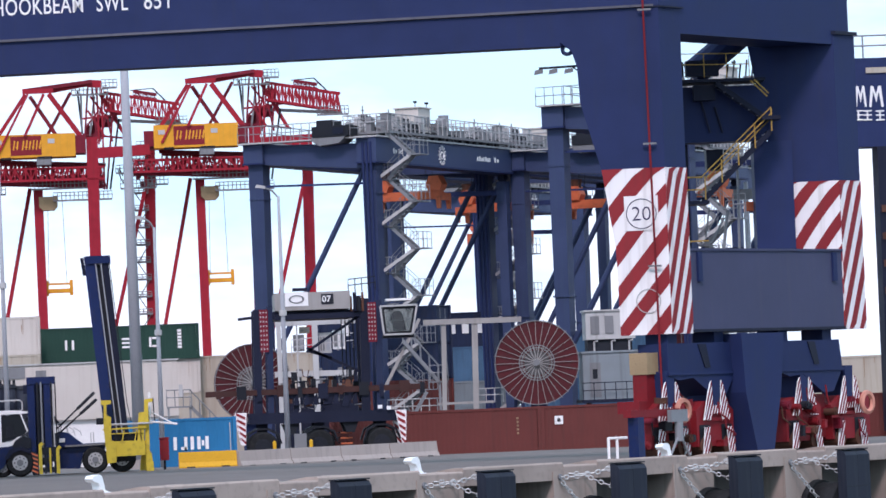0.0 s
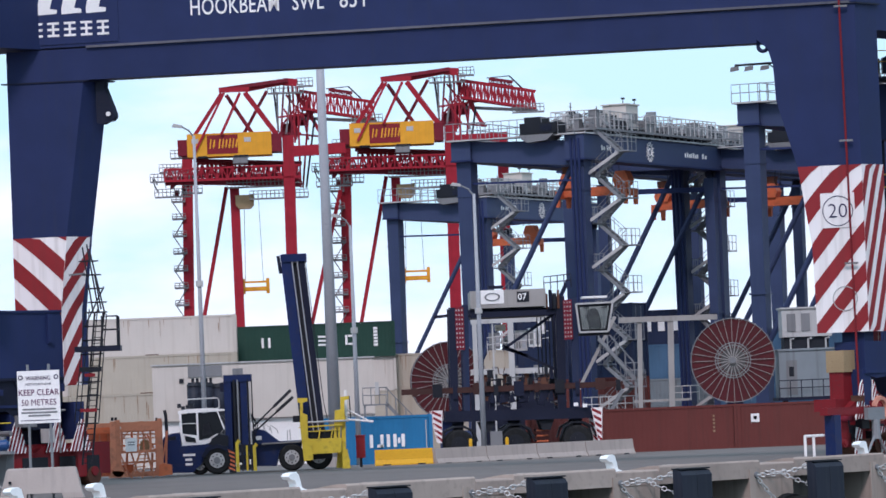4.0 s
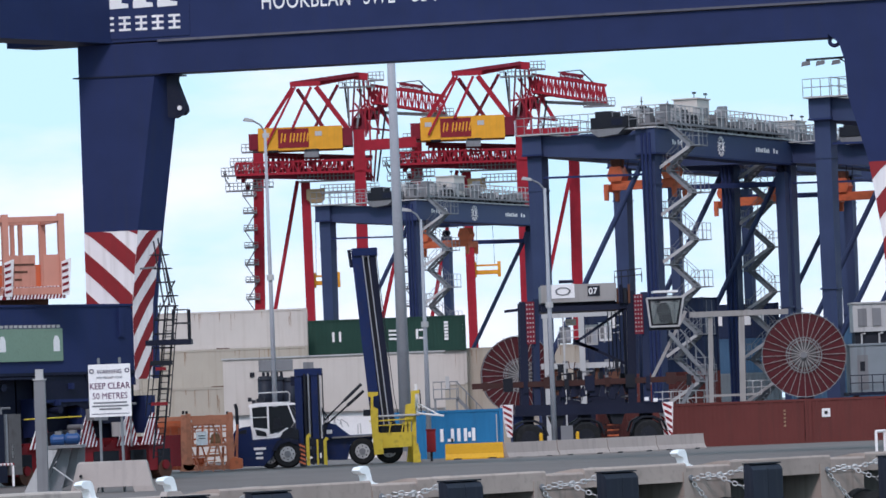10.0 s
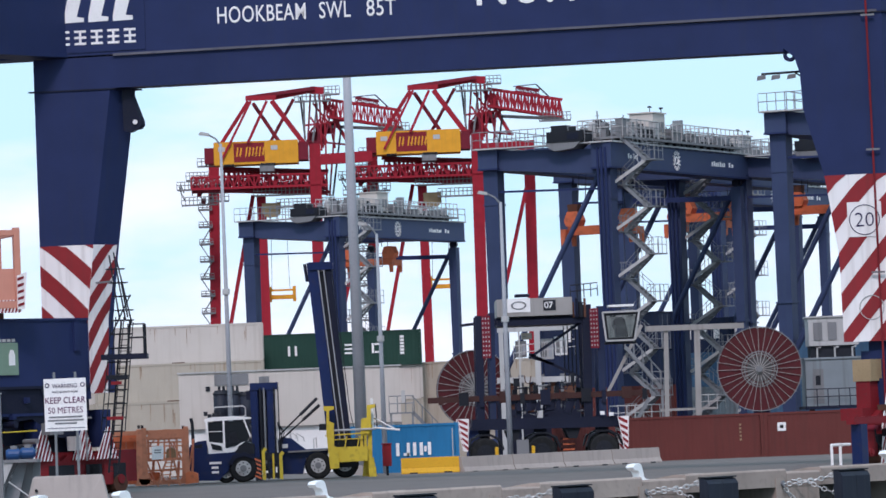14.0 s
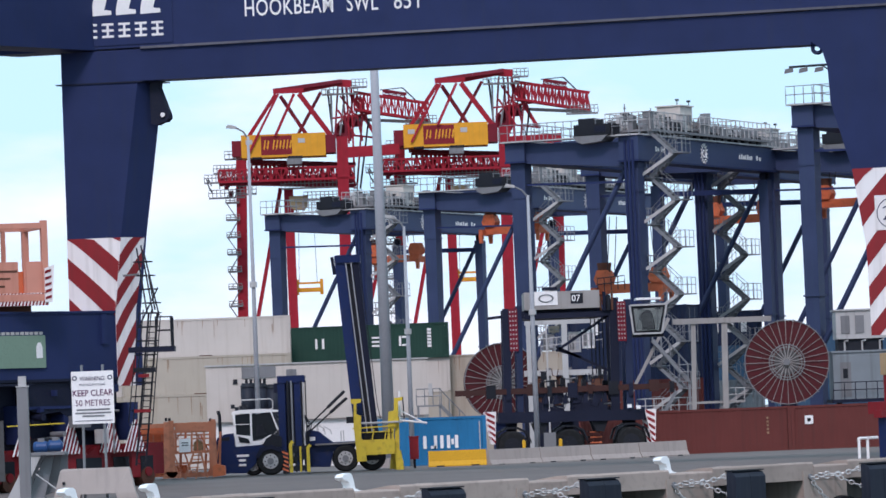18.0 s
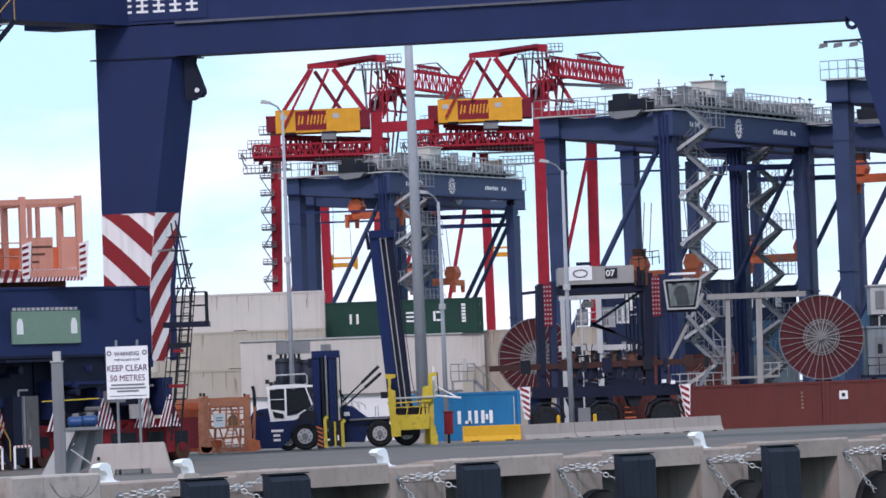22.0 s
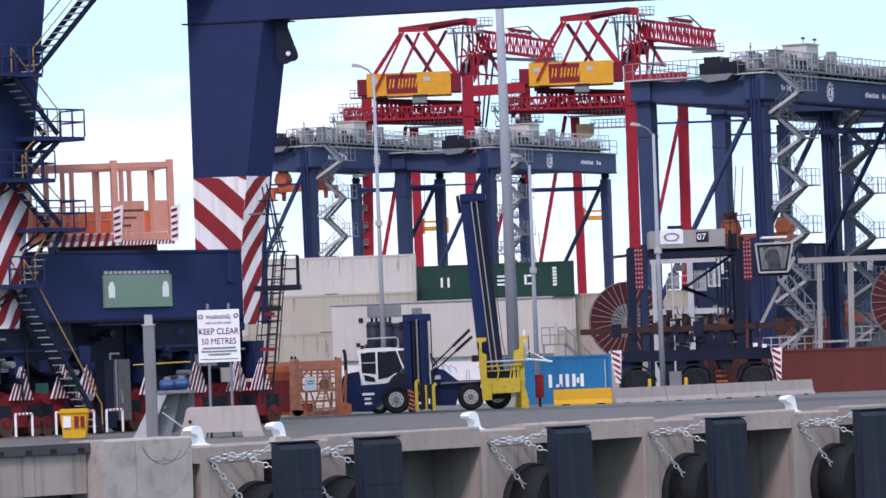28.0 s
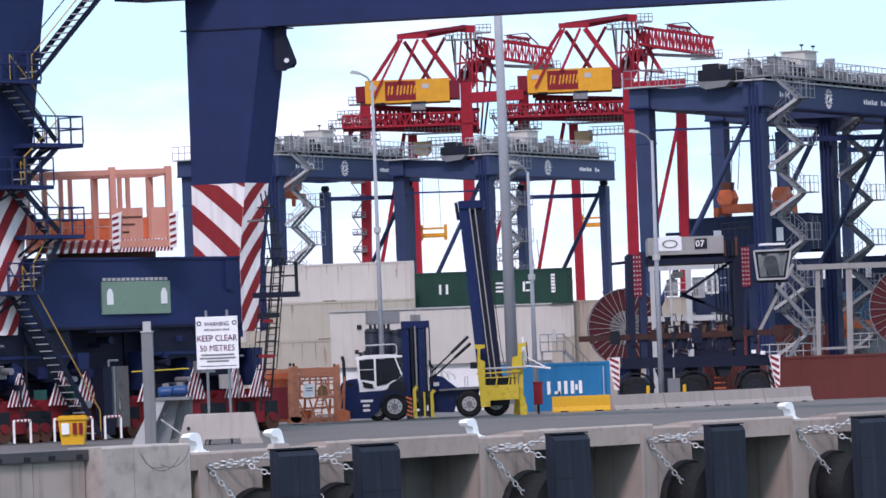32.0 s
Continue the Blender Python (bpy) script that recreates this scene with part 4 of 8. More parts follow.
        g.tube((0.3, y, H1 + 2.33), (0.3, y, H1 + 2.6), 0.03, 5).box(0.2, 0.4, y - 0.12, y + 0.12, H1 + 2.6, H1 + 2.72)
        part("roof_lamp", g, BLACK, deck)
    for y in (7.2, 7.8, 8.4):
        g = Geo()
        g.box(0.5, 0.53, y, y + 0.45, H1 + 1.0, H1 + 1.7)
        part("vent", g, GREY, deck)
    g = Geo()
    g.tube((0.3, 11.9, H1 + 0.45), (0.3, 11.9, H1 + 1.95), 0.36, 12)
    part("cylinder_tank", g, GALV, deck)
    for p, q in (((-2.25, 0.65), (0.95, 0.65)), ((0.95, 0.65), (0.95, 6.8)), ((0.95, 9.3), (0.95, L - 1)), ((-2.25, 0.65), (-2.25, L - 1)), ((-2.2, 4), (0.9, 4)), ((-2.2, 11), (0.9, 11)), ((-2.2, 16), (0.9, 16))):
        g = Geo()
        g.rail((*p, H1 + 0.45), (*q, H1 + 0.45), 1.15, 0.035, 0.8)
        part("handrail", g, LIGHT_GREY, deck)
    # black cable housing over the end beam, with a trough below it
    g = Geo()
    g.box(-3.6, -1.0, -1.5, 0.3, H1 + 0.15, H1 + 0.85).box(-3.3, -2.2, -1.4, 0.2, H1 + 0.85, H1 + 1.25)
    hb = part("cable_housing", g, BLACK, c, "black cable housing over the end beam")
    g = Geo()
    g.prism([(-3.7, -1.45, H1 + 0.12), (-1.2, -1.45, H1 + 0.12), (-1.7, -1.45, H1 - 0.3), (-3.1, -1.45, H1 - 0.42), (-3.5, -1.45, H1 - 0.2)], (0, 1.7, 0))
    part("cable_trough", g, GREY, hb)
    g = Geo()
    g.box(-2.1, -1.3, -1.53, -1.5, H1 + 0.3, H1 + 0.7)
    part("housing_lid", g, NAVY_DARK, hb)
    for k in range(16):
        g = Geo()
        y = 1.6 + 1.25 * k
        g.tube((0.55, y, H1 + 0.3), (0.85, y, H1 + 0.28), 0.33, 12)
        part("festoon_sheave", g, BLACK, deck)
    for y in (9.6, 13.0, 17.2):
        g = Geo()
        g.box(0.2, 0.9, y, y + 1.5, H1 + 0.45, H1 + 0.95 + 0.25 * (y < 10))
        part("drive_cabinet", g, GREY, deck)
    # crab that crosses from girder to girder, over the spreader
    g = Geo()
    for y in (-1.9, 1.9):
        g.box(W - 0.3, 0.3, y - 0.3, y + 0.3, H1 - 0.15, H1 + 0.35)
    for x in (W / 2 - 2.0, W / 2 + 1.4):
        g.box(x, x + 0.6, -1.6, 1.6, H1 - 0.1, H1 + 0.3)
    crab = part("crab", g, BLUE, c, "blue hoist crab on the girders")
    for x in (W, 0):
        for y in (-1.9, 1.9):
            g = Geo()
            g.tube((x - 0.15, y, H1 + 0.1), (x + 0.15, y, H1 + 0.1), 0.22, 12)
            part("crab_wheel", g, BLACK, crab)
    g = Geo()
    g.tube((W / 2 - 1.3, 0, H1 + 0.5), (W / 2 + 1.3, 0, H1 + 0.5), 0.45, 14)
    part("hoist_drum", g, GREY, crab)
    crab.location = (0, 9.0, 0)
    # spreader hung from the trolley, in a frame of its own at the trolley's middle
    s = Geo()
    s.box(-2.4, 2.4, -0.35, 0.35, 0.0, 0.6)
    s.box(-2.65, -2.3, -1.0, 1.0, -0.1, 0.4)
    s.box(2.3, 2.65, -1.0, 1.0, -0.1, 0.4)
    spr = part("spreader", s, ORANGE, c, "orange container spreader with cable basket")
    spr.location = (W / 2, 8.0, 15.6)
    for x in (-2.0, 2.0):
        g = Geo()
        g.prism([(x - 0.45, -0.5, 0.6), (x + 0.45, -0.5, 0.6), (x + 0.6, -0.5, 1.0), (x + 0.35, -0.5, 1.6), (x - 0.35, -0.5, 1.6), (x - 0.6, -0.5, 1.0)], (0, 1.0, 0))
        part("head_block", g, ORANGE, spr)
    g = Geo()
    g.tube((-2.0, 0, 1.45), (-2.0, 0, 2.1), 0.42, 14, 0.5)
    part("cable_basket", g, RUST, spr)
    for x, y in ((-1.5, -0.6), (1.5, -0.6), (-1.5, 0.6), (1.5, 0.6)):
        g = Geo()
        g.tube((x, y, 1.6), (x * 0.8, y, 5.2), 0.03, 4)
        part("hoist_rope", g, BLACK, spr)
    for x in (-2.5, 2.5):
        for y in (-0.9, 0.9):
            g = Geo()
            g.hexa([(x - 0.12, y - 0.12, -0.7), (x + 0.12, y - 0.12, -0.7), (x + 0.12, y + 0.12, -0.7), (x - 0.12, y + 0.12, -0.7), (x - 0.15, y - 0.15, 0), (x + 0.15, y - 0.15, 0), (x + 0.15, y + 0.15, 0), (x - 0.15, y + 0.15, 0)])
            part("flipper", g, ORANGE, spr)
    return c


def yard_pose(x, y):
    return pose(x, y, fall(y), 0, 0, -26)


yard_crane = build_yard_crane()
yard_crane.matrix_world = yard_pose(15.1, 296.6)
crane_water = copy_thing(yard_crane, yard_pose(33.85, 287.0) @ Matrix.Scale(1.053, 4))
crane_inner = copy_thing(yard_crane, yard_pose(23.3, 319.6) @ Matrix.Scale(1.02, 4))
for o in crane_inner.children_recursive:
    if o.name.startswith(("electrical_cabin", "roof_lamp", "vent")):
        o.location = (0, 4.4, -0.35)
crane_third = copy_thing(yard_crane, yard_pose(33.1, 314.8))
crane_moving = copy_thing(yard_crane, yard_pose(6.1, 391.0) @ Matrix.Scale(1.035, 4))
crane_second = copy_thing(yard_crane, yard_pose(26.0, 365.0) @ Matrix.Scale(1.05, 4))


# ---- red quay cranes across the basin ----
def build_red_crane():
    c = thing("far_quay_crane", pose(0, 0, 0), "red ship-to-shore crane with a yellow machinery house", "crane", "far red quay cranes")

    def bar(name, p, q, w, h=None, y=0.0, y2=None, m=RED, parent=None):
        g = Geo()
        g.beam((p[0], y, p[1]), (q[0], y if y2 is None else y2, q[1]), w, h)
        return part(name, g, m, parent or c)

    bar("leg", (12.53, 65.58), (12.12, 0.37), 2.5, 2.5)
    bar("leg", (0.11, 54.76), (0.39, 0.81), 2.0, 2.0, 6)
    bar("leg", (-10.66, 65.20), (-12.22, 1.29), 2.3, 2.3, 22)
    bar("leg", (24.81, 58.85), (24.10, -0.08), 2.4, 2.4, 24)
    bar("brace", (-1.87, 55.46), (-9.59, 18.81), 0.85, 0.85, 14)
    bar("brace", (23.62, 53.87), (13.93, 15.43), 0.85, 0.85, 16)
    bar("portal_beam", (13.28, 62.04), (25.19, 62.34), 2.3, 2.3)
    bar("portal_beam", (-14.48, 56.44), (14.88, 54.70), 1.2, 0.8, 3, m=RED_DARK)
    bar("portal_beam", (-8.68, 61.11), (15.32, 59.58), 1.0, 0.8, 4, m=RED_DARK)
    # machinery house
    g = Geo()
    x0, z1 = -9.74, 66.42
    x1, z0 = 8.87, 61.45
    g.box(x0, x1, -3, 5, z0, z1 + 0.1)
    house = part("machinery_house", g, YELLOW, c, "yellow machinery house")
    g = Geo()
    g.box(x1, x1 + 2.2, -2.6, 5, z0 + 0.6, z1 - 0.4)
    part("house_end", g, RED_DARK, house)
    g = Geo()
    g.box(x0 - 2.2, x0, 0, 5, z0 + 0.6, z1 - 0.9)
    part("house_end", g, RED_DARK, house)
    g = Geo()
    g.box(x0 + 4.4, x0 + 11.2, -3.06, -3.0, z0 + 0.5, z1 - 0.25)
    plate = part("name_board", g, BOGIE_RED, house, "red board with plain pale shapes")
    for k in range(8):
        xx = x0 + 4.9 + 0.75 * k + (0.5 if k > 1 else 0)
        dz = 0.25 * (k % 3 == 1)
        g = Geo()
        g.prism([(xx, -3.1, z0 + 1.7 + dz), (xx + 0.25, -3.1, z0 + 1.7), (xx + 0.6, -3.1, z1 - 1.2 - dz), (xx + 0.3, -3.1, z1 - 1.2)], (0, 0.04, 0))
        part("lettering_bar", g, YELLOW, plate)
        if k % 2:
            g = Geo()
            g.box(xx - 0.1, xx + 0.5, -3.1, -3.06, z0 + 2.2, z0 + 2.4)
            part("lettering_bar", g, YELLOW, plate)
    for dx in (1.0, 12.6):
        g = Geo()
        g.box(x0 + dx, x0 + dx + 1.5, -3.08, -3.0, z1 - 2.0, z1 - 1.0)
        part("vent", g, LIGHT_GREY, house)
    for dx, w in ((2.2, 2.2), (10.2, 3.2)):
        g = Geo()
        g.box(x0 + dx, x0 + dx + w, -3.05, 2, z0 - 0.25, z0 + 0.12)
        part("floor_hatch", g, BLACK, house)
    g = Geo()
    g.box(x0 + 10, x0 + 13.2, -2.8, 2, z0 - 1.7, z0 - 0.2)
    part("under_cabin", g, GREY, house)
    # A-frame
    bar("apex_beam", (-2.37, 76.18), (4.40, 76.18), 1.0, 1.0)
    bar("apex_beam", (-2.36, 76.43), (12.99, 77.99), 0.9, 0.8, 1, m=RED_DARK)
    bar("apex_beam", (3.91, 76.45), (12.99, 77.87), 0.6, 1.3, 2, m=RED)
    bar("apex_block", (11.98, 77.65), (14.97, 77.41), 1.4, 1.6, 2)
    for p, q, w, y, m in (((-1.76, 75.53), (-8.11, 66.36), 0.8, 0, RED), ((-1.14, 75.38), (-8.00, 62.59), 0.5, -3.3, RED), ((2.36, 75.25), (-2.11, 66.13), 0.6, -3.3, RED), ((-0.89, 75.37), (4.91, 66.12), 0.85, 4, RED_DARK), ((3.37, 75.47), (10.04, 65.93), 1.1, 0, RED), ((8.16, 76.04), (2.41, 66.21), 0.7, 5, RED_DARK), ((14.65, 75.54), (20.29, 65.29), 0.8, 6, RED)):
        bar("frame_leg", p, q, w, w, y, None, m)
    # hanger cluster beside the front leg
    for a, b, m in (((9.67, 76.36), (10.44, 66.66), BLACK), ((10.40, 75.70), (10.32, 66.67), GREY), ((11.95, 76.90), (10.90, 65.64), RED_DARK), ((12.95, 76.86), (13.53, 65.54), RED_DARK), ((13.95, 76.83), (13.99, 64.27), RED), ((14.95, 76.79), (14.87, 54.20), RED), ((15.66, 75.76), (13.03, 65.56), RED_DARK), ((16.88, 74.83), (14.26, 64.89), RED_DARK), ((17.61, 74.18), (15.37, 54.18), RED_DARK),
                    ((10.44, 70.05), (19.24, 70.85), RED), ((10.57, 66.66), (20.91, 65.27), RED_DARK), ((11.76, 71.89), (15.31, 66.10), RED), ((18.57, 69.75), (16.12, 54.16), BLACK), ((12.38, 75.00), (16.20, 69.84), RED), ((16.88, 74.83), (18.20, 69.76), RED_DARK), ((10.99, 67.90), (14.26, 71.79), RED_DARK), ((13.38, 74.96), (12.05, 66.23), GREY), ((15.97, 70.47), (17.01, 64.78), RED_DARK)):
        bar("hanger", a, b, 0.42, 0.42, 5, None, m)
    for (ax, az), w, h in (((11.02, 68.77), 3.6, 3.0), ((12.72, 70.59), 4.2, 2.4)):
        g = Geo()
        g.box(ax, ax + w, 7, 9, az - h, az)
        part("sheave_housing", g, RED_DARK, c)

    def lattice(name, p, q, depth, n, y, w=0.32, m=RED, drop=0.0):
        """A truss between two chords: p, q on the upper one."""
        top = [Vector((p[0] + (q[0] - p[0]) * i / n, y, p[1] + (q[1] - p[1]) * i / n)) for i in range(n + 1)]
        low = [v - Vector((0, 0, depth)) for v in top]
        for yy in (0, 4):
            o = Vector((0, yy, 0))
            g = Geo()
            g.beam(top[0] + o, top[-1] + o, 0.4)
            ch = part(name, g, m, c)
            g = Geo()
            g.beam(low[0] + o, low[-1] + o, 0.5)
            part("lower_chord", g, m, ch)
            for i in range(n):
                s = Geo()
                a, b = (top[i], low[i + 1]) if i % 2 else (low[i], top[i + 1])
                s.beam(a + o, b + o, w)
                part("web_member", s, m, ch)
                s = Geo()
                s.beam(top[i] + o, low[i] + o, w)
                part("web_member", s, m, ch)

    lattice("boom_truss", (15.41, 75.77), (32.09, 72.63), 3.9, 22, 4, 0.26)
    lattice("boom_truss", (21.94, 76.02), (27.17, 75.07), 1.2, 6, 6, 0.15, RED_DARK)
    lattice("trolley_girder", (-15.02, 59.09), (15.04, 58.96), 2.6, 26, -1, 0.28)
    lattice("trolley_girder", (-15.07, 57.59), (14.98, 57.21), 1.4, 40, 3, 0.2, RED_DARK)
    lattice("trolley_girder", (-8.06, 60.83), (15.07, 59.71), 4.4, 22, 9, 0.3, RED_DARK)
    bar("boom_chord", (15.44, 69.74), (32.43, 68.35), 0.5, 0.7, 6, m=GREY)
    bar("boom_chord", (26.34, 76.36), (29.12, 73.49), 0.3, 0.3, 6, m=BLACK)
    bar("boom_chord", (21.32, 76.05), (26.34, 76.36), 0.2, 0.2, 6, m=BLACK)
    for k in range(7):
        ax, az = -5.93, 61.00
        g = Geo()
        g.box(ax + 0.9 * k, ax + 0.9 * k + 0.62, 6, 8, az - 4.6, az)
        part("web_plate", g, RED, c)
    for z in range(9):
        g = Geo()
        bx, bz = -11.90, 55.21
        zz = bz - 2.5 - 3.9 * z
        g.box(bx - 2.6, bx + 0.4, 20, 23, zz, zz + 0.4)
        land = part("stair_landing", g, GREY, c)
        r = Geo()
        r.rail((bx - 2.6, 20, zz), (bx + 0.4, 20, zz), 1.3, 0.1, 1.0)
        part("landing_rail", r, GREY, land)
        r = Geo()
        r.stair((bx - 2.4 + 2.4 * (z % 2), 20.5, zz), (bx - 2.4 * (z % 2), 20.5, zz - 3.8), (0, 1, 0), 1.0, 6, 0.1, False)
        part("stair_flight", r, GREY, c)
    for (ax, az), w in (((-18.36, 56.71), 9.5), ((-16.28, 58.76), 5), ((8.38, 75.40), 8), ((-17.48, 53.29), 8), ((15.08, 76.78), 3.4), ((3.52, 52.12), 13), ((-13.67, 61.80), 4), ((-11.44, 53.94), 4.5), ((26.66, 68.06), 7), ((-1.39, 54.81), 15)):
        g = Geo()
        g.box(ax, ax + w, 2, 4, az - 0.3, az)
        land = part("platform", g, GREY, c)
        r = Geo()
        r.rail((ax, 2, az), (ax + w, 2, az), 1.6, 0.09, 0.9)
        part("platform_rail", r, GREY, land)
    rnd = random.Random(9)
    for k in range(26):
        ax, az = -17.49, 52.91
        x, z, h = ax + rnd.uniform(0, 7.5), az + rnd.uniform(0, 5.5), rnd.uniform(0.6, 2.4)
        g = Geo()
        if k % 3:
            g.beam((x, 3, z), (x + rnd.uniform(-0.8, 0.8), 4, z + h), 0.2)
        else:
            g.box(x, x + 0.9, 3, 4, z, z + 0.5 + 0.3 * h)
        part("platform_fitting", g, (RED_DARK, GREY, BLACK)[k % 3], c)
    g = Geo()
    ax, az = 3.69, 32.95
    g.box(ax - 3, ax + 3, 8, 10.4, az - 1.2, az - 0.3)
    g.box(ax - 2.6, ax + 3.2, 8.4, 10, az + 0.6, az + 1.0)
    for dx in (-2.8, 2.6):
        g.box(ax + dx, ax + dx + 0.7, 8.2, 10.2, az - 1.8, az + 1.6)
    sp = part("spreader", g, YELLOW, c, "yellow container spreader")
    for dx in (-2, 2):
        g = Geo()
        g.tube((ax + dx, 9, az + 1), (ax + dx * 0.8, 9, az + 20), 0.07, 4)
        part("hoist_rope", g, BLACK, sp)
    bx, bz = 2.28, 52.42
    g = Geo()
    g.box(bx - 2.0, bx + 2.0, 4, 8, bz - 1.6, bz + 0.6).prism([(bx - 2.0, 4, bz - 1.6), (bx + 2.0, 4, bz - 1.6), (bx + 1.2, 4, bz - 2.4), (bx - 1.2, 4, bz - 2.4)], (0, 4, 0))
    part("operator_cab", g, RUST_TAN, c)
    return c


red_crane = build_red_crane()
red_crane.matrix_world = pose(-26.1, 1000, -0.9)
copy_thing(red_crane, pose(9.8, 1000, 0.1))


# ---- containers ----
def container(m, material, label, length=12.19, high=2.59, marks="", doors=True, group="stacked containers"):
    """A corrugated box; origin at the middle of its base, x along its length."""
    c = thing("shipping_container", m, label, "container", group)
    h, w = length / 2, 1.22
    ridge = 0.004 if material in (BEIGE, OFFWHITE) else 0.011
    for s in (-1, 1):
        g = Geo()
        n = int(length / 0.28)
        pts = []
        for i in range(n * 4 + 1):
            x = -h + 0.12 + (length - 0.24) * i / (n * 4)
            pts.append((x, s * (w - (ridge if i % 4 in (1, 2) else 0.0))))
        g.add([(x, y, 0.16) for x, y in pts] + [(x, y, high - 0.12) for x, y in pts], [(i, i + 1, len(pts) + i + 1, len(pts) + i) for i in range(len(pts) - 1)])
        part("side_panel", g, material, c)
    g = Geo()
    g.box(-h, h, -w, w, high - 0.05, high)
    part("roof", g, material, c)
    g = Geo()
    for s in (-1, 1):
        g.box(-h, h, s * w - 0.04, s * w + 0.04, 0.0, 0.17).box(-h, h, s * w - 0.035, s * w + 0.035, high - 0.13, high + 0.005)
        for e in (-1, 1):
            g.box(e * h - 0.1, e * h + 0.1, s * w - 0.08, s * w + 0.05, 0, high + 0.01)
    part("frame", g, material, c)
    for e in (-1, 1):
        g = Geo()
        g.box(e * (h - 0.04) - 0.03, e * (h - 0.04) + 0.03, -w + 0.08, w - 0.08, 0.15, high - 0.12)
        door = part("end_door", g, material, c)
        if e > 0:
            for y in (-0.45, 0.45):
                g = Geo()
                g.tube((h - 0.0, y, 0.2), (h - 0.0, y, high - 0.2), 0.022, 5)
                part("lock_rod", g, GALV, door)
    for x in (-h, h):
        for y in (-w, w):
            for z in (0.06, high - 0.06):
                g = Geo()
                g.box(x - 0.1, x + 0.1, y - 0.07, y + 0.07, z - 0.07, z + 0.08)
                part("corner_casting", g, RUST if material in (BEIGE, OFFWHITE) else material, c)
    if material in (BEIGE, OFFWHITE):
        rnd = random.Random(int(abs(m.translation.x * 13 + m.translation.z * 7)))
        for k in range(9):
            x, top, h = rnd.uniform(-h_in(length), h_in(length)), rnd.choice((high - 0.15, high - 0.15, rnd.uniform(0.9, high))), rnd.uniform(0.3, 1.3)
            g = Geo()
            b = rnd.uniform(0.02, 0.06)
            g.prism([(x, -w - 0.042, top), (x + b, -w - 0.042, top), (x + b * 0.7, -w - 0.042, max(0.2, top - h)), (x + b * 0.3, -w - 0.042, max(0.2, top - h))], (0, 0.02, 0))
            part("rust_run", g, RUST_RUN, c)
        g = Geo()
        g.box(-h, h, -w - 0.05, -w - 0.03, 0.0, 0.06)
        part("rusty_rail_edge", g, RUST, c)
    for x, w2, z0, z1, mt in marks:
        g = Geo()
        g.box(x, x + w2, -w - 0.055, -w - 0.04, z0, z1)
        part("marking", g, mt, c)
    return c


def h_in(length):
    return length / 2 - 0.5


def letter_bars(x, z, s, n, mt=WHITE):
    """Plain blocks the size of letters."""
    return [(x + k * s * 1.25, s * 0.85, z, z + s, mt) for k in range(n)]


YARD = lambda x, y, z=0.0, turn=0.0: pose(x, y, fall(y) + z, 0, 0, turn)
container(YARD(15.96, 267.3), OXIDE, "red-brown steel container on the ground, front row", marks=[(4.75, 0.12, 1.9 - 0.22 * k, 2.02 - 0.22 * k, RUST_RUN) for k in range(5)], group="ground containers")
container(YARD(28.36, 267.3), OXIDE, "red-brown steel container with a white label, front row", marks=[(-5.4, 0.5, 1.5, 2.0, WHITE), (-5.25, 0.2, 1.65, 1.85, GREY)], group="ground containers")
container(YARD(40.76, 267.4), OXIDE, "red-brown steel container on the ground, front row", group="ground containers")
container(YARD(0.75, 246.5), SKYBLUE, "bright blue container with white lettering shapes", 6.06, marks=[(-0.3, 0.18, 0.9, 1.6, WHITE), (0.1, 0.3, 0.9, 1.06, WHITE), (0.28, 0.17, 0.9, 1.6, WHITE), (0.62, 0.18, 0.9, 1.6, WHITE), (0.98, 0.18, 0.9, 1.6, WHITE), (1.22, 0.14, 1.1, 1.4, WHITE), (1.42, 0.18, 0.9, 1.6, WHITE), (2.75, 0.05, 0.6, 2.3, LIGHT_GREY)], group="ground containers")
container(YARD(-3.4, 336, 7.62), GREEN, "dark green container with spaced white letter shapes, top of the stack", marks=[(-3.7, 0.17, 0.95, 1.68, WHITE), (-3.2, 0.17, 0.95, 1.68, WHITE)] + [(0.5, 0.7, z, z + 0.14, WHITE) for z in (0.95, 1.25, 1.55)] + [(2.5, 0.17, 0.95, 1.68, WHITE), (2.72, 0.45, 0.95, 1.09, WHITE), (2.72, 0.45, 1.54, 1.68, WHITE)] + [(4.6, 0.3, 0.8 + 0.24 * k, 0.98 + 0.24 * k, WHITE) for k in range(6)])
for z in (0.0, 2.59, 5.1):
    container(YARD(-3.4, 336.2, z), BEIGE if z < 5 else OFFWHITE, "cream refrigerated container in a stack", 12.19, 2.5 if z > 4 else 2.58)
for k in range(2):
    for j in range(4):
        container(YARD(-15.0 - 12.35 * k, 331 + 0.1 * j, j * 2.76), BEIGE if (j + k) % 3 else OFFWHITE, "weathered cream refrigerated container with rust runs", high=2.74)
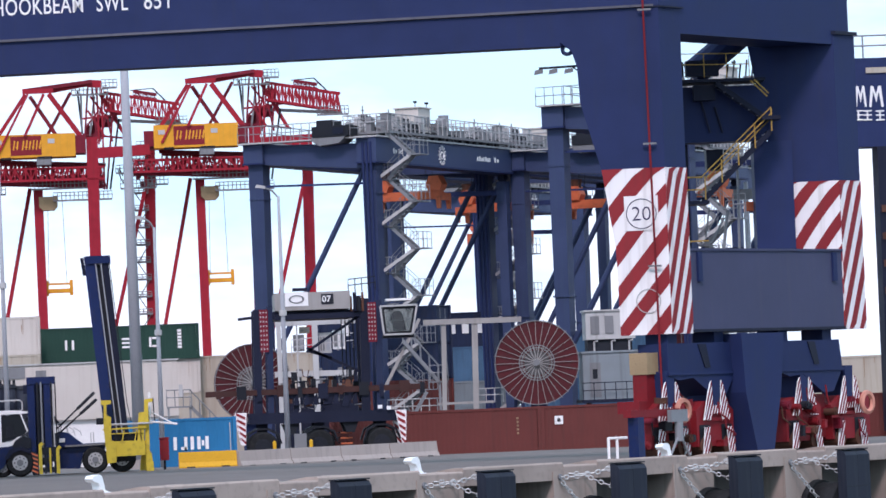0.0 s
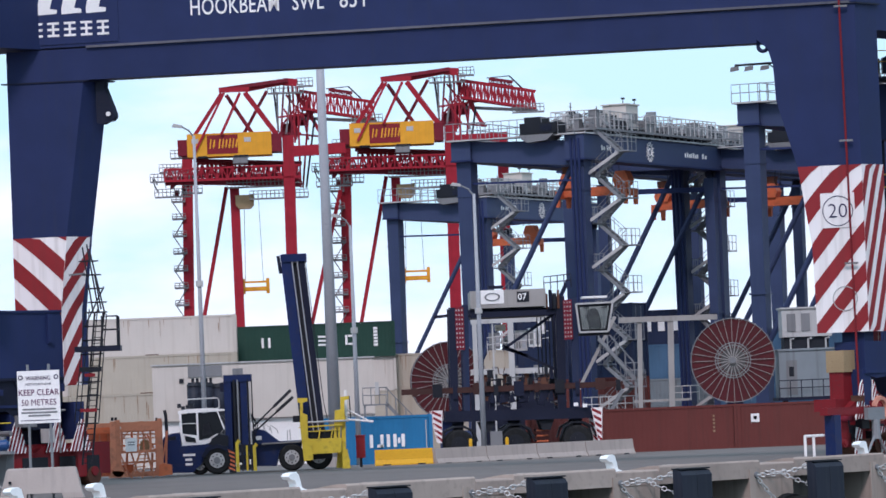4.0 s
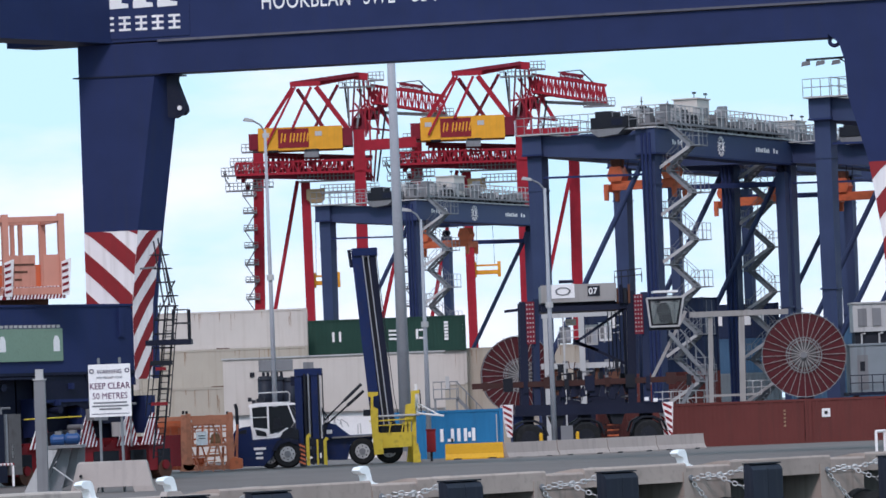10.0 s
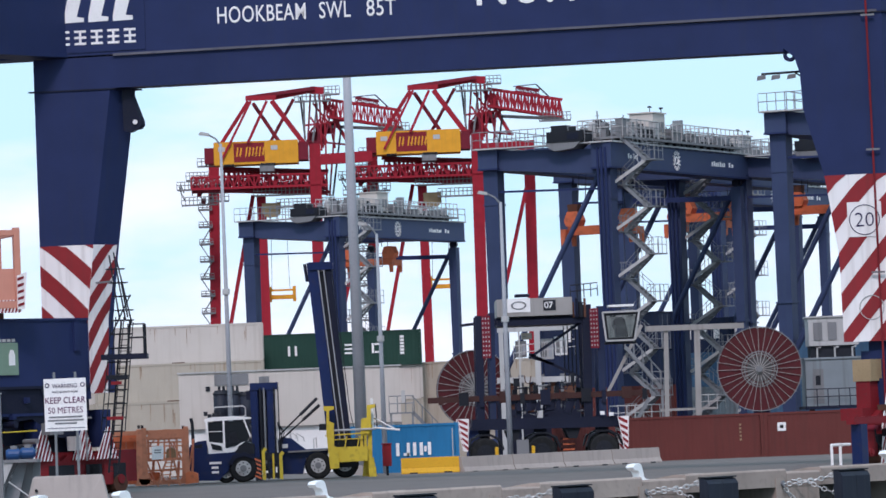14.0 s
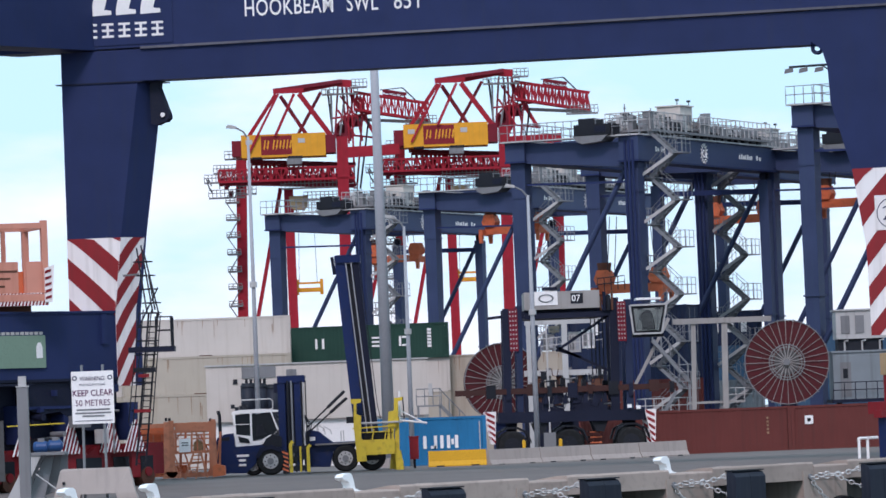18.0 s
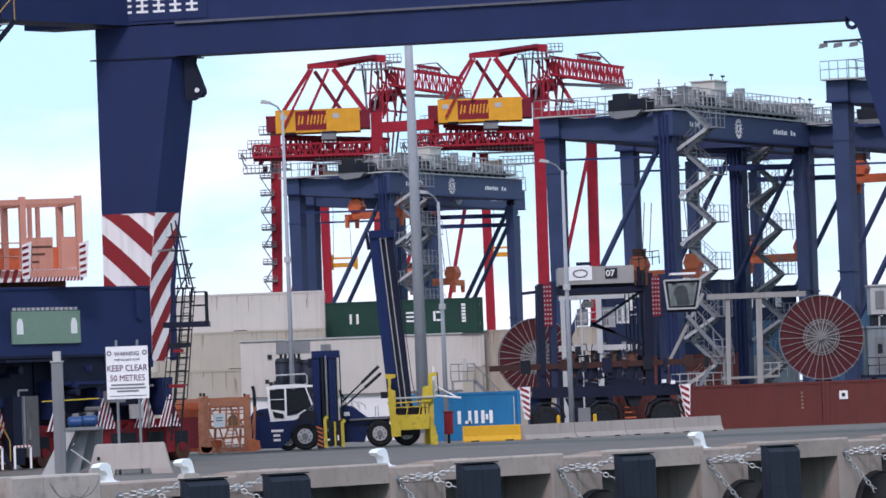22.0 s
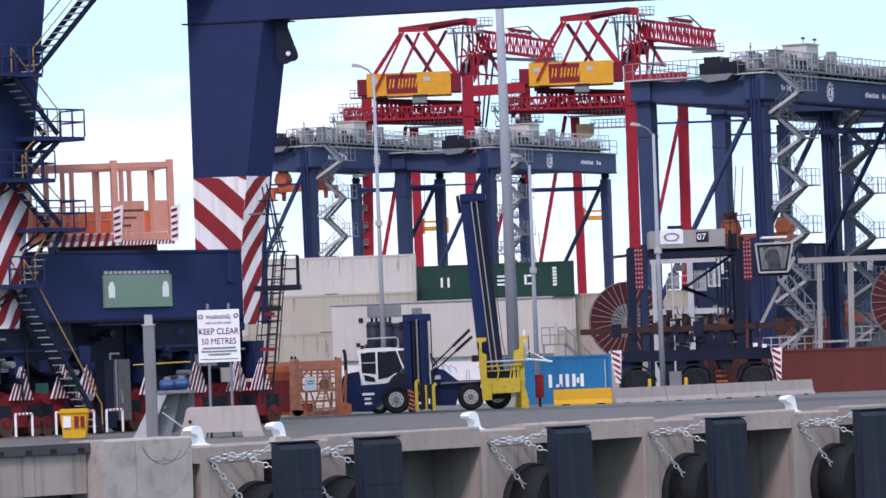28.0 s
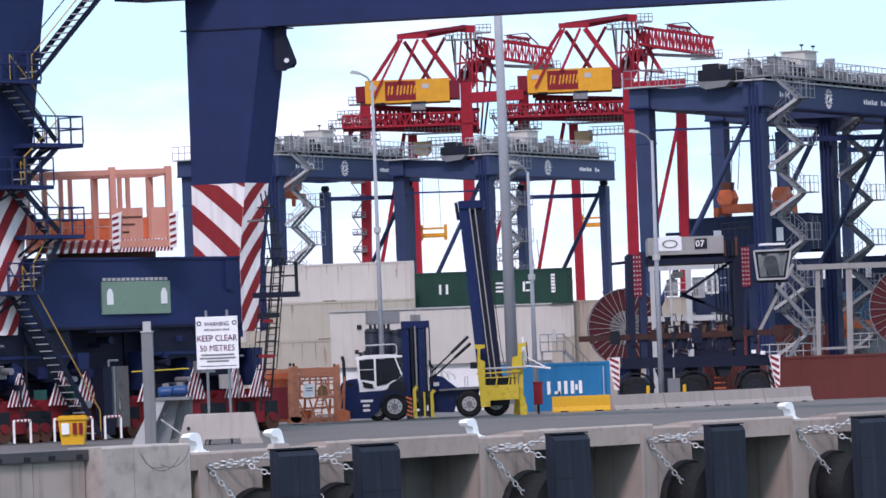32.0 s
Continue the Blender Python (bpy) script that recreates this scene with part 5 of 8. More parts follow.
for x, y, z, mt, lb in ((7.6, 338, 0, BEIGE, "cream container behind the cable drum"), (7.6, 338, 2.6, BEIGE, "cream container behind the cable drum"), (7.6, 338, 5.2, BEIGE, "cream container behind the cable drum"),
                        (20.3, 342.2, 0, GREYCON, "grey container at the bottom of a stack of four"), (20.3, 342.2, 2.6, GREYCON, "grey container in a stack of four"),
                        (20.3, 342.2, 5.2, STEELBLUE, "dull blue container in a stack of four"), (20.3, 342.2, 7.8, NAVY_CON, "dark navy container with white letter shapes, top of the stack"),
                        (31.2, 312, 0, STEELBLUE, "dull blue container in the yard stack"), (31.2, 312, 2.6, STEELBLUE, "dull blue container in the yard stack"), (31.2, 312, 5.2, STEELBLUE, "dull blue container in the yard stack"),
                        (35, 300, 0, OXIDE, "red-brown container in the yard stack"), (42, 292, 0, BEIGE, "cream container in the yard stack"), (42, 292, 2.6, BEIGE, "cream container in the yard stack")):
    container(YARD(x, y, z), mt, lb, marks=[(x0, w, 1.0, 1.7, WHITE) for x0, w in ((1.4, 0.5), (2.4, 0.5), (3.4, 0.65), (4.6, 0.45))] if mt is NAVY_CON else ())


# ---- lift trucks on the apron ----
def wheel(parent, x, y, r, w=0.45, rim=LIGHT_GREY):
    g = Geo(Matrix.Translation((x, y, r)))
    g.tube((0, 0, 0), (0, w, 0), r, 26).tube((0, -0.03, 0), (0, 0, 0), r * 0.86, 26, r)
    t = smooth(part("tyre", g, RUBBER, parent, "worn black tyre"))
    g = Geo(Matrix.Translation((x, y, r)))
    g.tube((0, -0.05, 0), (0, 0.05, 0), r * 0.55, 18)
    rm = part("rim", g, rim, t)
    g = Geo(Matrix.Translation((x, y, r)))
    g.tube((0, -0.12, 0), (0, -0.04, 0), r * 0.24, 12)
    part("hub", g, GREY if rim is not BLACK else BLACK, rm)
    for k in range(8):
        a = k * 0.785
        g = Geo(Matrix.Translation((x + r * 0.4 * math.cos(a), y, r + r * 0.4 * math.sin(a))))
        g.tube((0, -0.08, 0), (0, -0.04, 0), 0.035, 6)
        part("wheel_nut", g, BLACK, rm)
    return t


def panel(name, pts, y, depth, mt, parent, label=""):
    """A plate in the x, z plane, from y backwards."""
    g = Geo()
    g.prism([(x, y, z) for x, z in pts], (0, depth, 0))
    return part(name, g, mt, parent, label)


def build_lift_truck_near():
    c = thing("lift_truck", pose(-7.2, 216, 0), "navy blue heavy lift truck with a white cab and lowered mast", "vehicle", "container lift trucks")
    panel("counterweight", [(-2.22, 1.70), (-2.28, 0.94), (-2.22, 0.35), (-1.87, 0.15), (-0.85, 0.13), (-0.40, 0.55), (-0.17, 1.03), (0.28, 1.28), (0.81, 1.10), (0.88, 1.47), (0.01, 1.45), (-1.34, 1.40), (-1.38, 1.67)], -1.1, 2.4, TRUCK_NAVY, c)
    panel("engine_hood", [(-2.22, 1.70), (-1.33, 1.61), (-1.40, 2.05), (-1.80, 2.01), (-2.16, 1.86)], -1.0, 2.2, TRUCK_NAVY, c)
    panel("hood_vent", [(-2.06, 1.69), (-1.60, 1.70), (-1.59, 1.89), (-2.03, 1.83)], -1.03, 0.05, BLACK, c)
    panel("fender", [(-0.39, 0.87), (-0.15, 1.30), (0.39, 1.44), (0.87, 1.23), (0.86, 1.04), (0.38, 1.25), (0.00, 1.13), (-0.25, 0.81)], -1.35, 0.5, NAVY_DARK, c)
    panel("step_casing", [(-0.04, 1.40), (0.87, 1.31), (0.89, 1.80), (0.46, 1.92), (0.13, 1.72)], -1.15, 1.6, BLACK, c)
    cab = panel("cab_base", [(-1.31, 1.39), (-0.37, 1.41), (0.02, 1.51), (0.44, 1.92), (0.30, 1.90), (-0.09, 1.67), (-0.52, 1.63), (-0.57, 1.88), (-1.37, 1.99)], -0.95, 1.8, WHITE, c, "white cab shell")
    panel("cab_lower_window", [(-1.19, 1.90), (-0.68, 1.75), (-0.63, 1.53), (-1.12, 1.60)], -0.98, 0.05, DARK_GLASS, cab)
    panel("cab_roof", [(-1.47, 2.94), (0.83, 2.99), (0.78, 3.07), (0.08, 3.15), (-1.01, 3.14), (-1.44, 3.07)], -0.95, 1.9, WHITE, cab)
    panel("cab_glass", [(-1.35, 1.88), (-0.57, 1.64), (0.41, 1.82), (0.72, 2.18), (0.39, 2.92), (-1.37, 2.91)], -0.85, 1.6, DARK_GLASS, cab, "dark cab windows")
    for a, b, w in (((-1.36, 2.96), (-1.32, 1.88), 0.11), ((-0.55, 2.99), (-0.55, 1.53), 0.09), ((0.42, 2.98), (0.71, 2.13), 0.06), ((-1.33, 2.45), (-0.57, 2.45), 0.03)):
        g = Geo()
        g.beam((a[0], -0.92, a[1]), (b[0], -0.92, b[1]), w)
        part("cab_pillar", g, WHITE, cab)
    panel("seat", [(-0.35, 1.84), (0.14, 1.93), (0.00, 2.43), (-0.28, 2.38)], -0.88, 0.03, BLACK, cab)
    for a, b in (((-0.99, 3.60), (0.50, 3.62)),):
        g = Geo()
        g.path([(a[0], -0.5, a[1] - 0.1), (a[0], -0.5, a[1]), (b[0] - 0.1, -0.5, b[1]), (b[0], -0.5, b[1] - 0.1), (b[0], -0.5, b[1] - 0.45), (b[0] - 0.15, -0.5, b[1] - 0.5)], 0.035)
        part("roof_rail", g, LIGHT_GREY, cab)
    for p in ((-1.01, 3.14), (-0.81, 3.19), (-1.41, 3.21), (-1.22, 3.09)):
        g = Geo()
        g.box(p[0] - 0.09, p[0] + 0.09, -0.4, -0.1, p[1], p[1] + 0.2)
        part("work_lamp", g, BLACK, cab)
    for k, (a, b) in enumerate((((0.74, 2.86), (0.89, 1.69)), ((0.88, 3.04), (0.73, 1.91)), ((0.60, 2.78), (0.92, 2.44)))):
        g = Geo()
        g.tube((a[0], -0.6, a[1]), (b[0], -0.6, b[1]), 0.03, 6)
        part("guard_bar", g, GALV, cab)
    g = Geo()
    a, b = (-2.03, 1.80), (-2.11, 3.13)
    g.path([(a[0], -0.6, a[1]), (a[0] - 0.02, -0.6, b[1] - 0.25), (b[0], -0.6, b[1])], 0.085, 8)
    part("exhaust_pipe", g, BLACK, c)
    # mast: outer rails, inner rails, cylinders, chains
    z1 = (1.43, 4.64)[1]
    for px, w, y, mt, dz in (((0.77, 2.18), 0.34, -1.0, TRUCK_NAVY, 0), ((1.55, 2.15), 0.3, -1.0, TRUCK_NAVY, 0), ((0.85, 2.18), 0.3, 0.5, TRUCK_NAVY, 0.1), ((1.50, 2.15), 0.3, 0.5, NAVY_DARK, 0.1)):
        g = Geo()
        g.box(px[0], px[0] + w, y, y + 0.4, 0.3, z1 - dz)
        part("mast_rail", g, mt, c, "navy mast rail" if mt is TRUCK_NAVY else "")
    a, b = (0.86, 4.55), (1.97, 4.51)
    g = Geo()
    g.box(a[0] - 0.1, b[0] + 0.1, -1.05, 0.95, z1 - 0.3, z1 + 0.04)
    part("mast_crosshead", g, TRUCK_NAVY, c)
    g = Geo()
    g.box(a[0] - 0.28, a[0] + 0.1, -0.9, -0.3, z1 - 0.75, z1 - 0.3)
    part("sheave_bracket", g, NAVY_DARK, c)
    g = Geo()
    g.box(a[0] + 0.3, b[0] - 0.35, -0.7, 0.5, 0.5, z1 - 0.25)
    part("inner_mast", g, NAVY_DARK, c)
    for px, r, mt in (((1.25, 3.51), 0.07, BLACK), ((1.42, 3.51), 0.05, GALV), ((1.90, 3.49), 0.045, BLACK), ((1.98, 3.49), 0.03, LIGHT_GREY), ((2.09, 3.48), 0.03, BLACK)):
        g = Geo()
        g.tube((px[0], -1.02, 0.8), (px[0], -1.02, z1 - 0.2), r, 6)
        part("mast_hose", g, mt, c)
    for k in range(3):
        g = Geo()
        p = (2.00, 2.40)
        g.path([(p[0], -0.9, p[1] + 0.4), (p[0] + 0.12 + 0.1 * k, -0.9, p[1] - 0.1), (p[0] + 0.05, -0.9, p[1] - 0.7 - 0.2 * k), (p[0] - 0.2, -0.9, p[1] - 0.9 - 0.2 * k)], 0.03)
        part("hose_loop", g, BLACK, c)
    g = Geo()
    a, b = (0.82, -0.01), (1.17, 1.19)
    g.prism([(a[0] + 0.08, -1.25, a[1] + 0.05), (b[0] + 0.05, -1.25, a[1] + 0.05), (b[0], -1.25, b[1] - 0.1), (a[0] + 0.1, -1.25, b[1]), (a[0], -1.25, b[1] - 0.3)], (0, 0.1, 0))
    gd = part("mast_guard", g, BLACK, c, "black guard with orange stripes")
    for k in range(5):
        s = Geo()
        z = a[1] + 0.12 + k * 0.2
        s.prism([(a[0] + 0.06, -1.26, z + 0.13), (b[0], -1.26, z), (b[0], -1.26, z + 0.09), (a[0] + 0.06, -1.26, z + 0.22)], (0, 0.02, 0))
        part("guard_stripe", s, ORANGE, gd)
    for px, zt in (((1.28, 0.00), 1.5), ((2.10, 0.10), 1.3)):
        g = Geo()
        g.prism([(px[0] - 0.06, -1.2, 0.1), (px[0] + 0.1, -1.2, 0.06), (px[0] + 0.08, -1.2, zt - 0.1), (px[0] + 0.2, -1.2, zt), (px[0] + 0.08, -1.2, zt + 0.12), (px[0] - 0.06, -1.2, zt - 0.05)], (0, 0.25, 0))
        part("carriage_arm", g, LEMON, c, "yellow carriage arm")
    a, b = (1.39, 0.05), (2.11, 1.21)
    for z0, z2 in ((0.15, 0.4), (0.65, 0.85), (1.0, 1.35)):
        g = Geo()
        g.box(a[0], b[0], -1.1, -0.9, z0, z2)
        part("carriage_bar", g, BLACK, c)
    for k in range(3):
        g = Geo()
        x = a[0] + 0.1 + 0.22 * k
        g.box(x, x + 0.09, -1.12, -0.9, 0.1, 1.3)
        part("carriage_post", g, LEMON if k == 1 else BLACK, c)
    px = (0.33, 0.52)
    wheel(c, px[0], -1.25, 0.66)
    wheel(c, px[0], 0.8, 0.66)
    px = (-0.51, 0.45)
    wheel(c, px[0], -0.9, 0.5)
    for k, (dx, w) in enumerate(((0, 0.58), (0.1, 0.32), (0.1, 0.34))):
        p = (-1.28, 0.91)
        g = Geo()
        g.box(p[0] + dx, p[0] + dx + w, -1.13, -1.1, p[1] - 0.22 * k, p[1] + 0.11 - 0.22 * k)
        part("lettering_bar", g, STRIPE_WHITE, c)


def build_lift_truck_far():
    c = thing("container_handler", pose(-3.0, 217, 0), "navy blue container handler with a tall raised mast and yellow spreader", "vehicle", "container lift trucks")
    panel("chassis", [(-2.31, 0.29), (-1.12, 0.25), (-0.92, 1.00), (0.05, 0.96), (0.18, 1.44), (-0.83, 1.43), (-2.27, 1.32)], 0.1, 2.4, TRUCK_NAVY, c)
    panel("hood", [(-2.22, 1.32), (-0.83, 1.35), (-1.23, 1.66), (-1.59, 1.97), (-2.02, 2.07), (-2.25, 1.97)], -0.1, 1.4, TRUCK_NAVY, c)
    panel("hood_plate", [(-2.04, 1.53), (-1.77, 1.54), (-1.77, 1.73), (-2.04, 1.72)], -0.14, 0.04, WHITE, c)
    panel("deck_edge", [(-1.78, 1.30), (0.12, 1.34), (0.12, 1.42), (-1.78, 1.38)], -0.2, 0.3, GREY, c)
    for k in range(3):
        a, b = (-2.13, 2.07), (-1.44, 1.83)
        g = Geo()
        x = a[0] + 0.15 + 0.3 * k
        g.path([(x, 0, a[1] - 0.1), (x + 0.05, 0, a[1] + 0.3 - 0.08 * k), (x + 0.35, 0, a[1] + 0.1 - 0.08 * k), (x + 0.4, 0, a[1] - 0.25)], 0.025)
        part("handrail", g, LIGHT_GREY, c)
    a = (-0.53, 1.47)
    g = Geo()
    g.path([(a[0], 0, a[1]), (a[0], 0, a[1] + 0.45), (a[0] + 0.12, 0, a[1] + 0.5), (a[0] + 0.14, 0, a[1])], 0.025)
    part("handrail", g, LIGHT_GREY, c)
    # mast, leaning back slightly
    top, foot = (-0.05, 10.36), (0.71, 0.84)
    for dx, w, mt in ((-0.5, 0.5, TRUCK_NAVY), (0.35, 0.28, NAVY_DARK)):
        for y in (0.0, 1.5):
            g = Geo()
            g.hexa([(foot[0] + dx, y, foot[1]), (foot[0] + dx + w, y, foot[1]), (foot[0] + dx + w, y + 0.35, foot[1]), (foot[0] + dx, y + 0.35, foot[1]), (top[0] + dx, y, top[1]), (top[0] + dx + w, y, top[1]), (top[0] + dx + w, y + 0.35, top[1]), (top[0] + dx, y + 0.35, top[1])])
            part("mast_rail", g, mt, c, "navy mast rail" if mt is TRUCK_NAVY else "")
    g = Geo()
    g.hexa([(foot[0] - 0.05, 0.2, foot[1]), (foot[0] + 0.38, 0.2, foot[1]), (foot[0] + 0.38, 1.4, foot[1]), (foot[0] - 0.05, 1.4, foot[1]), (top[0] - 0.05, 0.2, top[1] - 0.4), (top[0] + 0.38, 0.2, top[1] - 0.4), (top[0] + 0.38, 1.4, top[1] - 0.4), (top[0] - 0.05, 1.4, top[1] - 0.4)])
    part("inner_mast", g, BLACK, c)
    g = Geo()
    g.box(top[0] - 0.4, top[0] + 0.75, -0.1, 1.95, top[1] - 0.35, top[1] + 0.02)
    part("mast_crosshead", g, TRUCK_NAVY, c)
    for dx in (0.05, 0.3):
        g = Geo()
        g.tube((foot[0] + dx, -0.06, foot[1] + 0.6), (top[0] + dx, -0.06, top[1] - 0.3), 0.03, 6)
        part("lift_chain", g, POLE_GREY, c)
    g = Geo()
    g.tube((top[0] - 0.5, 0.1, top[1] - 0.9), (top[0] - 0.6, 0.1, top[1] - 0.05), 0.08, 8)
    part("top_lamp_post", g, NAVY_DARK, c)
    g = Geo()
    g.path([(top[0] + 0.7, -0.05, top[1] - 0.3), (foot[0] + 0.55, -0.05, 3.2), (foot[0] + 0.7, -0.05, 2.4)], 0.02)
    part("hose", g, BLACK, c)
    for a, b in (((-2.17, 2.16), (-0.29, 3.86)), ((-1.98, 2.02), (-0.19, 3.53))):
        m = (a[0] * 0.45 + b[0] * 0.55, a[1] * 0.45 + b[1] * 0.55)
        g = Geo()
        g.tube((a[0], -0.1, a[1]), (b[0], -0.1, b[1]), 0.04, 8).tube((m[0], -0.1, m[1]), (b[0], -0.1, b[1]), 0.075, 8)
        part("tilt_cylinder", g, BLACK, c)
    # yellow side spreader
    for pts, y in (([(0.22, 0.44), (0.66, 0.48), (0.64, 1.43), (0.45, 1.54), (0.47, 2.63), (0.25, 2.74), (0.27, 3.23), (0.49, 3.28), (0.50, 3.44), (0.01, 3.46), (0.00, 3.27), (0.14, 3.21), (0.10, 2.15)], -0.75),
                   ([(1.64, 0.79), (1.97, 0.78), (2.02, 1.97), (2.24, 2.23), (2.26, 3.26), (2.47, 3.31), (2.48, 3.47), (2.07, 3.43), (2.05, 2.84), (1.78, 2.79)], -0.5),
                   ([(2.07, -0.04), (2.40, 0.00), (2.42, 0.38), (2.25, 0.88), (2.28, 2.50), (2.09, 2.46), (2.03, 0.89)], -0.3)):
        panel("spreader_arm", pts, y, 0.4, LEMON, c, "yellow spreader arm")
    panel("spreader_plate", [(0.53, 0.75), (2.02, 0.78), (2.05, 1.48), (0.56, 1.48)], -0.6, 0.4, LEMON, c, "yellow spreader plate")
    for a, b, w in (((0.04, 2.05), (2.05, 2.11), 0.07), ((0.46, 1.84), (1.98, 1.86), 0.05)):
        g = Geo()
        g.beam((a[0], -0.55, a[1]), (b[0], -0.55, b[1]), w)
        part("carriage_bar", g, LEMON, c)
    for k in range(5):
        a = (0.61, 1.48)
        x = a[0] + 0.05 + k * 0.3
        g = Geo()
        g.beam((x, -0.55, a[1]), (x + 0.1 * (k % 2), -0.55, a[1] + 0.5), 0.05)
        part("carriage_bar", g, LEMON if k % 2 else BLACK, c)
    panel("carriage_back", [(0.56, 1.43), (1.97, 1.43), (1.98, 1.84), (0.57, 1.84)], -0.2, 0.2, BLACK, c)
    g = Geo()
    p, q = (0.47, 2.28), (2.45, 2.29)
    g.tube((p[0], -0.55, p[1]), (q[0], -0.55, q[1]), 0.05, 6)
    part("cross_bar", g, LIGHT_GREY, c)
    g = Geo()
    p, q = (-0.24, 2.31), (0.15, 2.62)
    g.box(p[0], q[0], -0.7, -0.6, p[1], q[1])
    part("mirror", g, BLACK, c)
    for a, b, r, mt in (((2.31, 3.76), (2.31, 2.27), 0.07, WHITE), ((2.37, 2.35), (3.61, 2.19), 0.05, WHITE), ((2.39, 2.81), (3.40, 2.23), 0.04, WHITE), ((2.49, 3.48), (2.53, 2.39), 0.03, BLACK), ((1.07, 3.80), (1.12, 2.31), 0.05, WHITE)):
        g = Geo()
        g.tube((a[0], 0.3, a[1]), (b[0], 0.3, b[1]), r, 6)
        part("stay", g, mt, c)
    px = (-0.35, 0.01)
    wheel(c, px[0], -0.35, 0.64)
    px = (0.92, -0.04)
    for y in (0.2, 1.6):
        wheel(c, px[0], y, 0.66)
    g = Geo()
    p, q = (0.34, 0.25), (1.57, 0.59)
    g.box(p[0], q[0], 0.0, 2.0, p[1] + 0.25, q[1] + 0.3)
    part("axle", g, BLACK, c)
    panel("tail_plate", [(1.74, 0.04), (2.44, 0.01), (2.32, 0.91), (1.86, 1.01)], 0.2, 0.3, LEMON, c)


build_lift_truck_near()
build_lift_truck_far()


def build_orange_frame():
    c = thing("spreader_frame", pose(-11.2, 212, 0), "faded orange steel overheight frames parked on the apron", "machine")

    def bar(p, q, w=0.22, y=0.0, y2=None, mt=FRAME_ORANGE, h=None):
        g = Geo()
        g.beam((p[0], y, p[1]), (q[0], y if y2 is None else y2, q[1]), w, h)
        return part("frame_bar", g, mt, c)

    for y in (0.0, 1.9):
        bar((-0.42, 0.13), (-0.35, 2.70), 0.34 if y == 0 else 0.24, y)
        bar((1.68, 0.14), (1.70, 2.65), 0.26, y)
        bar((-2.03, 2.53), (1.80, 2.54), 0.2, y)
        bar((-0.18, 2.25), (1.79, 2.25), 0.17, y)
        bar((-0.16, 1.24), (1.75, 1.25), 0.13, y)
        bar((-0.57, 0.17), (1.82, 0.18), 0.2, y)
        bar((-2.04, 2.29), (-0.34, 2.25), 0.12, y, None, ORANGE)
        bar((-2.02, 1.26), (-0.51, 1.28), 0.16, y, None, ORANGE)
    panel("hopper", [(-1.97, 0.85), (-0.5, 0.85), (-0.4, 2.42), (-1.2, 2.5), (-1.94, 2.3)], 0.5, 1.2, ORANGE, c, "orange steel box")
    for k in range(4):
        a, b = (-1.86, 1.36), (-1.83, 2.12)
        x = a[0] + 0.4 * k
        bar((x, a[1]), (x, b[1]), 0.06, 0.45, None, FRAME_ORANGE)
    for a, b, w, y in (((0.00, 1.31), (0.01, 2.24), 0.1, 0), ((0.74, 1.28), (0.78, 2.29), 0.08, 0), ((1.01, 1.27), (0.99, 2.28), 0.06, 0.2), ((1.35, 1.26), (1.34, 2.27), 0.1, 0), ((1.49, 1.31), (0.88, 2.23), 0.05, 0.4), ((-0.08, 2.06), (1.78, 2.04), 0.07, 0.1), ((-0.15, 1.69), (0.33, 2.23), 0.06, 0.3), ((-0.65, 0.94), (-1.11, 1.35), 0.09, -0.2), ((0.25, 0.24), (-0.11, 1.18), 0.07, 0), ((1.44, 0.20), (1.90, 0.98), 0.07, 0.2)):
        bar(a, b, w, y)
    for a, b, w, y, mt in (((-2.03, 2.40), (-2.06, 0.20), 0.14, 0.6, ORANGE), ((-1.24, 2.37), (-1.29, 0.17), 0.14, 0.6, ORANGE), ((-2.09, 0.81), (-0.55, 0.83), 0.12, 0.6, ORANGE), ((-1.95, 0.19), (-1.28, 1.17), 0.08, 0.5, ORANGE), ((-0.81, 0.15), (-1.23, 1.17), 0.08, 0.5, ORANGE), ((-2.11, 0.22), (-0.57, 0.22), 0.16, 0.6, ORANGE),
                           ((-0.13, 0.73), (1.73, 0.77), 0.09, 0.9, FRAME_ORANGE), ((0.12, 0.25), (0.18, 1.20), 0.12, 0.9, FRAME_ORANGE), ((0.65, 0.23), (0.37, 1.19), 0.07, 0.9, ORANGE), ((1.29, 0.20), (1.37, 1.15), 0.12, 0.9, FRAME_ORANGE), ((1.53, 1.15), (1.12, 2.07), 0.07, 1.0, ORANGE), ((-0.20, 1.53), (1.76, 1.56), 0.08, 1.0, ORANGE), ((-0.19, 1.88), (1.77, 1.86), 0.06, 0.9, FRAME_ORANGE), ((0.37, 1.30), (0.43, 2.22), 0.1, 1.2, ORANGE), ((1.83, 0.66), (2.10, 2.03), 0.08, 0.4, FRAME_ORANGE), ((1.99, 0.57), (2.08, 2.16), 0.1, 0.8, FRAME_ORANGE)):
        bar(a, b, w, y, None, mt)
    panel("base_plate", [(-0.15, 0.26), (0.44, 0.26), (0.45, 0.66), (-0.13, 0.65)], 0.8, 0.8, ORANGE, c)
    panel("base_plate", [(-2.06, 0.25), (-0.62, 0.25), (-0.61, 0.67), (-2.04, 0.70)], 1.2, 0.6, RUST, c)
    panel("notice", [(0.16, 1.25), (0.69, 1.26), (0.71, 1.90), (0.18, 1.89)], -0.12, 0.03, WHITE, c, "white notice plate")
    for k in range(2):
        a, b = (0.28, 1.67), (0.60, 1.77)
        panel("small_print", [(a[0], a[1] - 0.12 * k), (b[0], a[1] - 0.12 * k), (b[0], a[1] + 0.05 - 0.12 * k), (a[0], a[1] + 0.05 - 0.12 * k)], -0.13, 0.02, GREY, c)
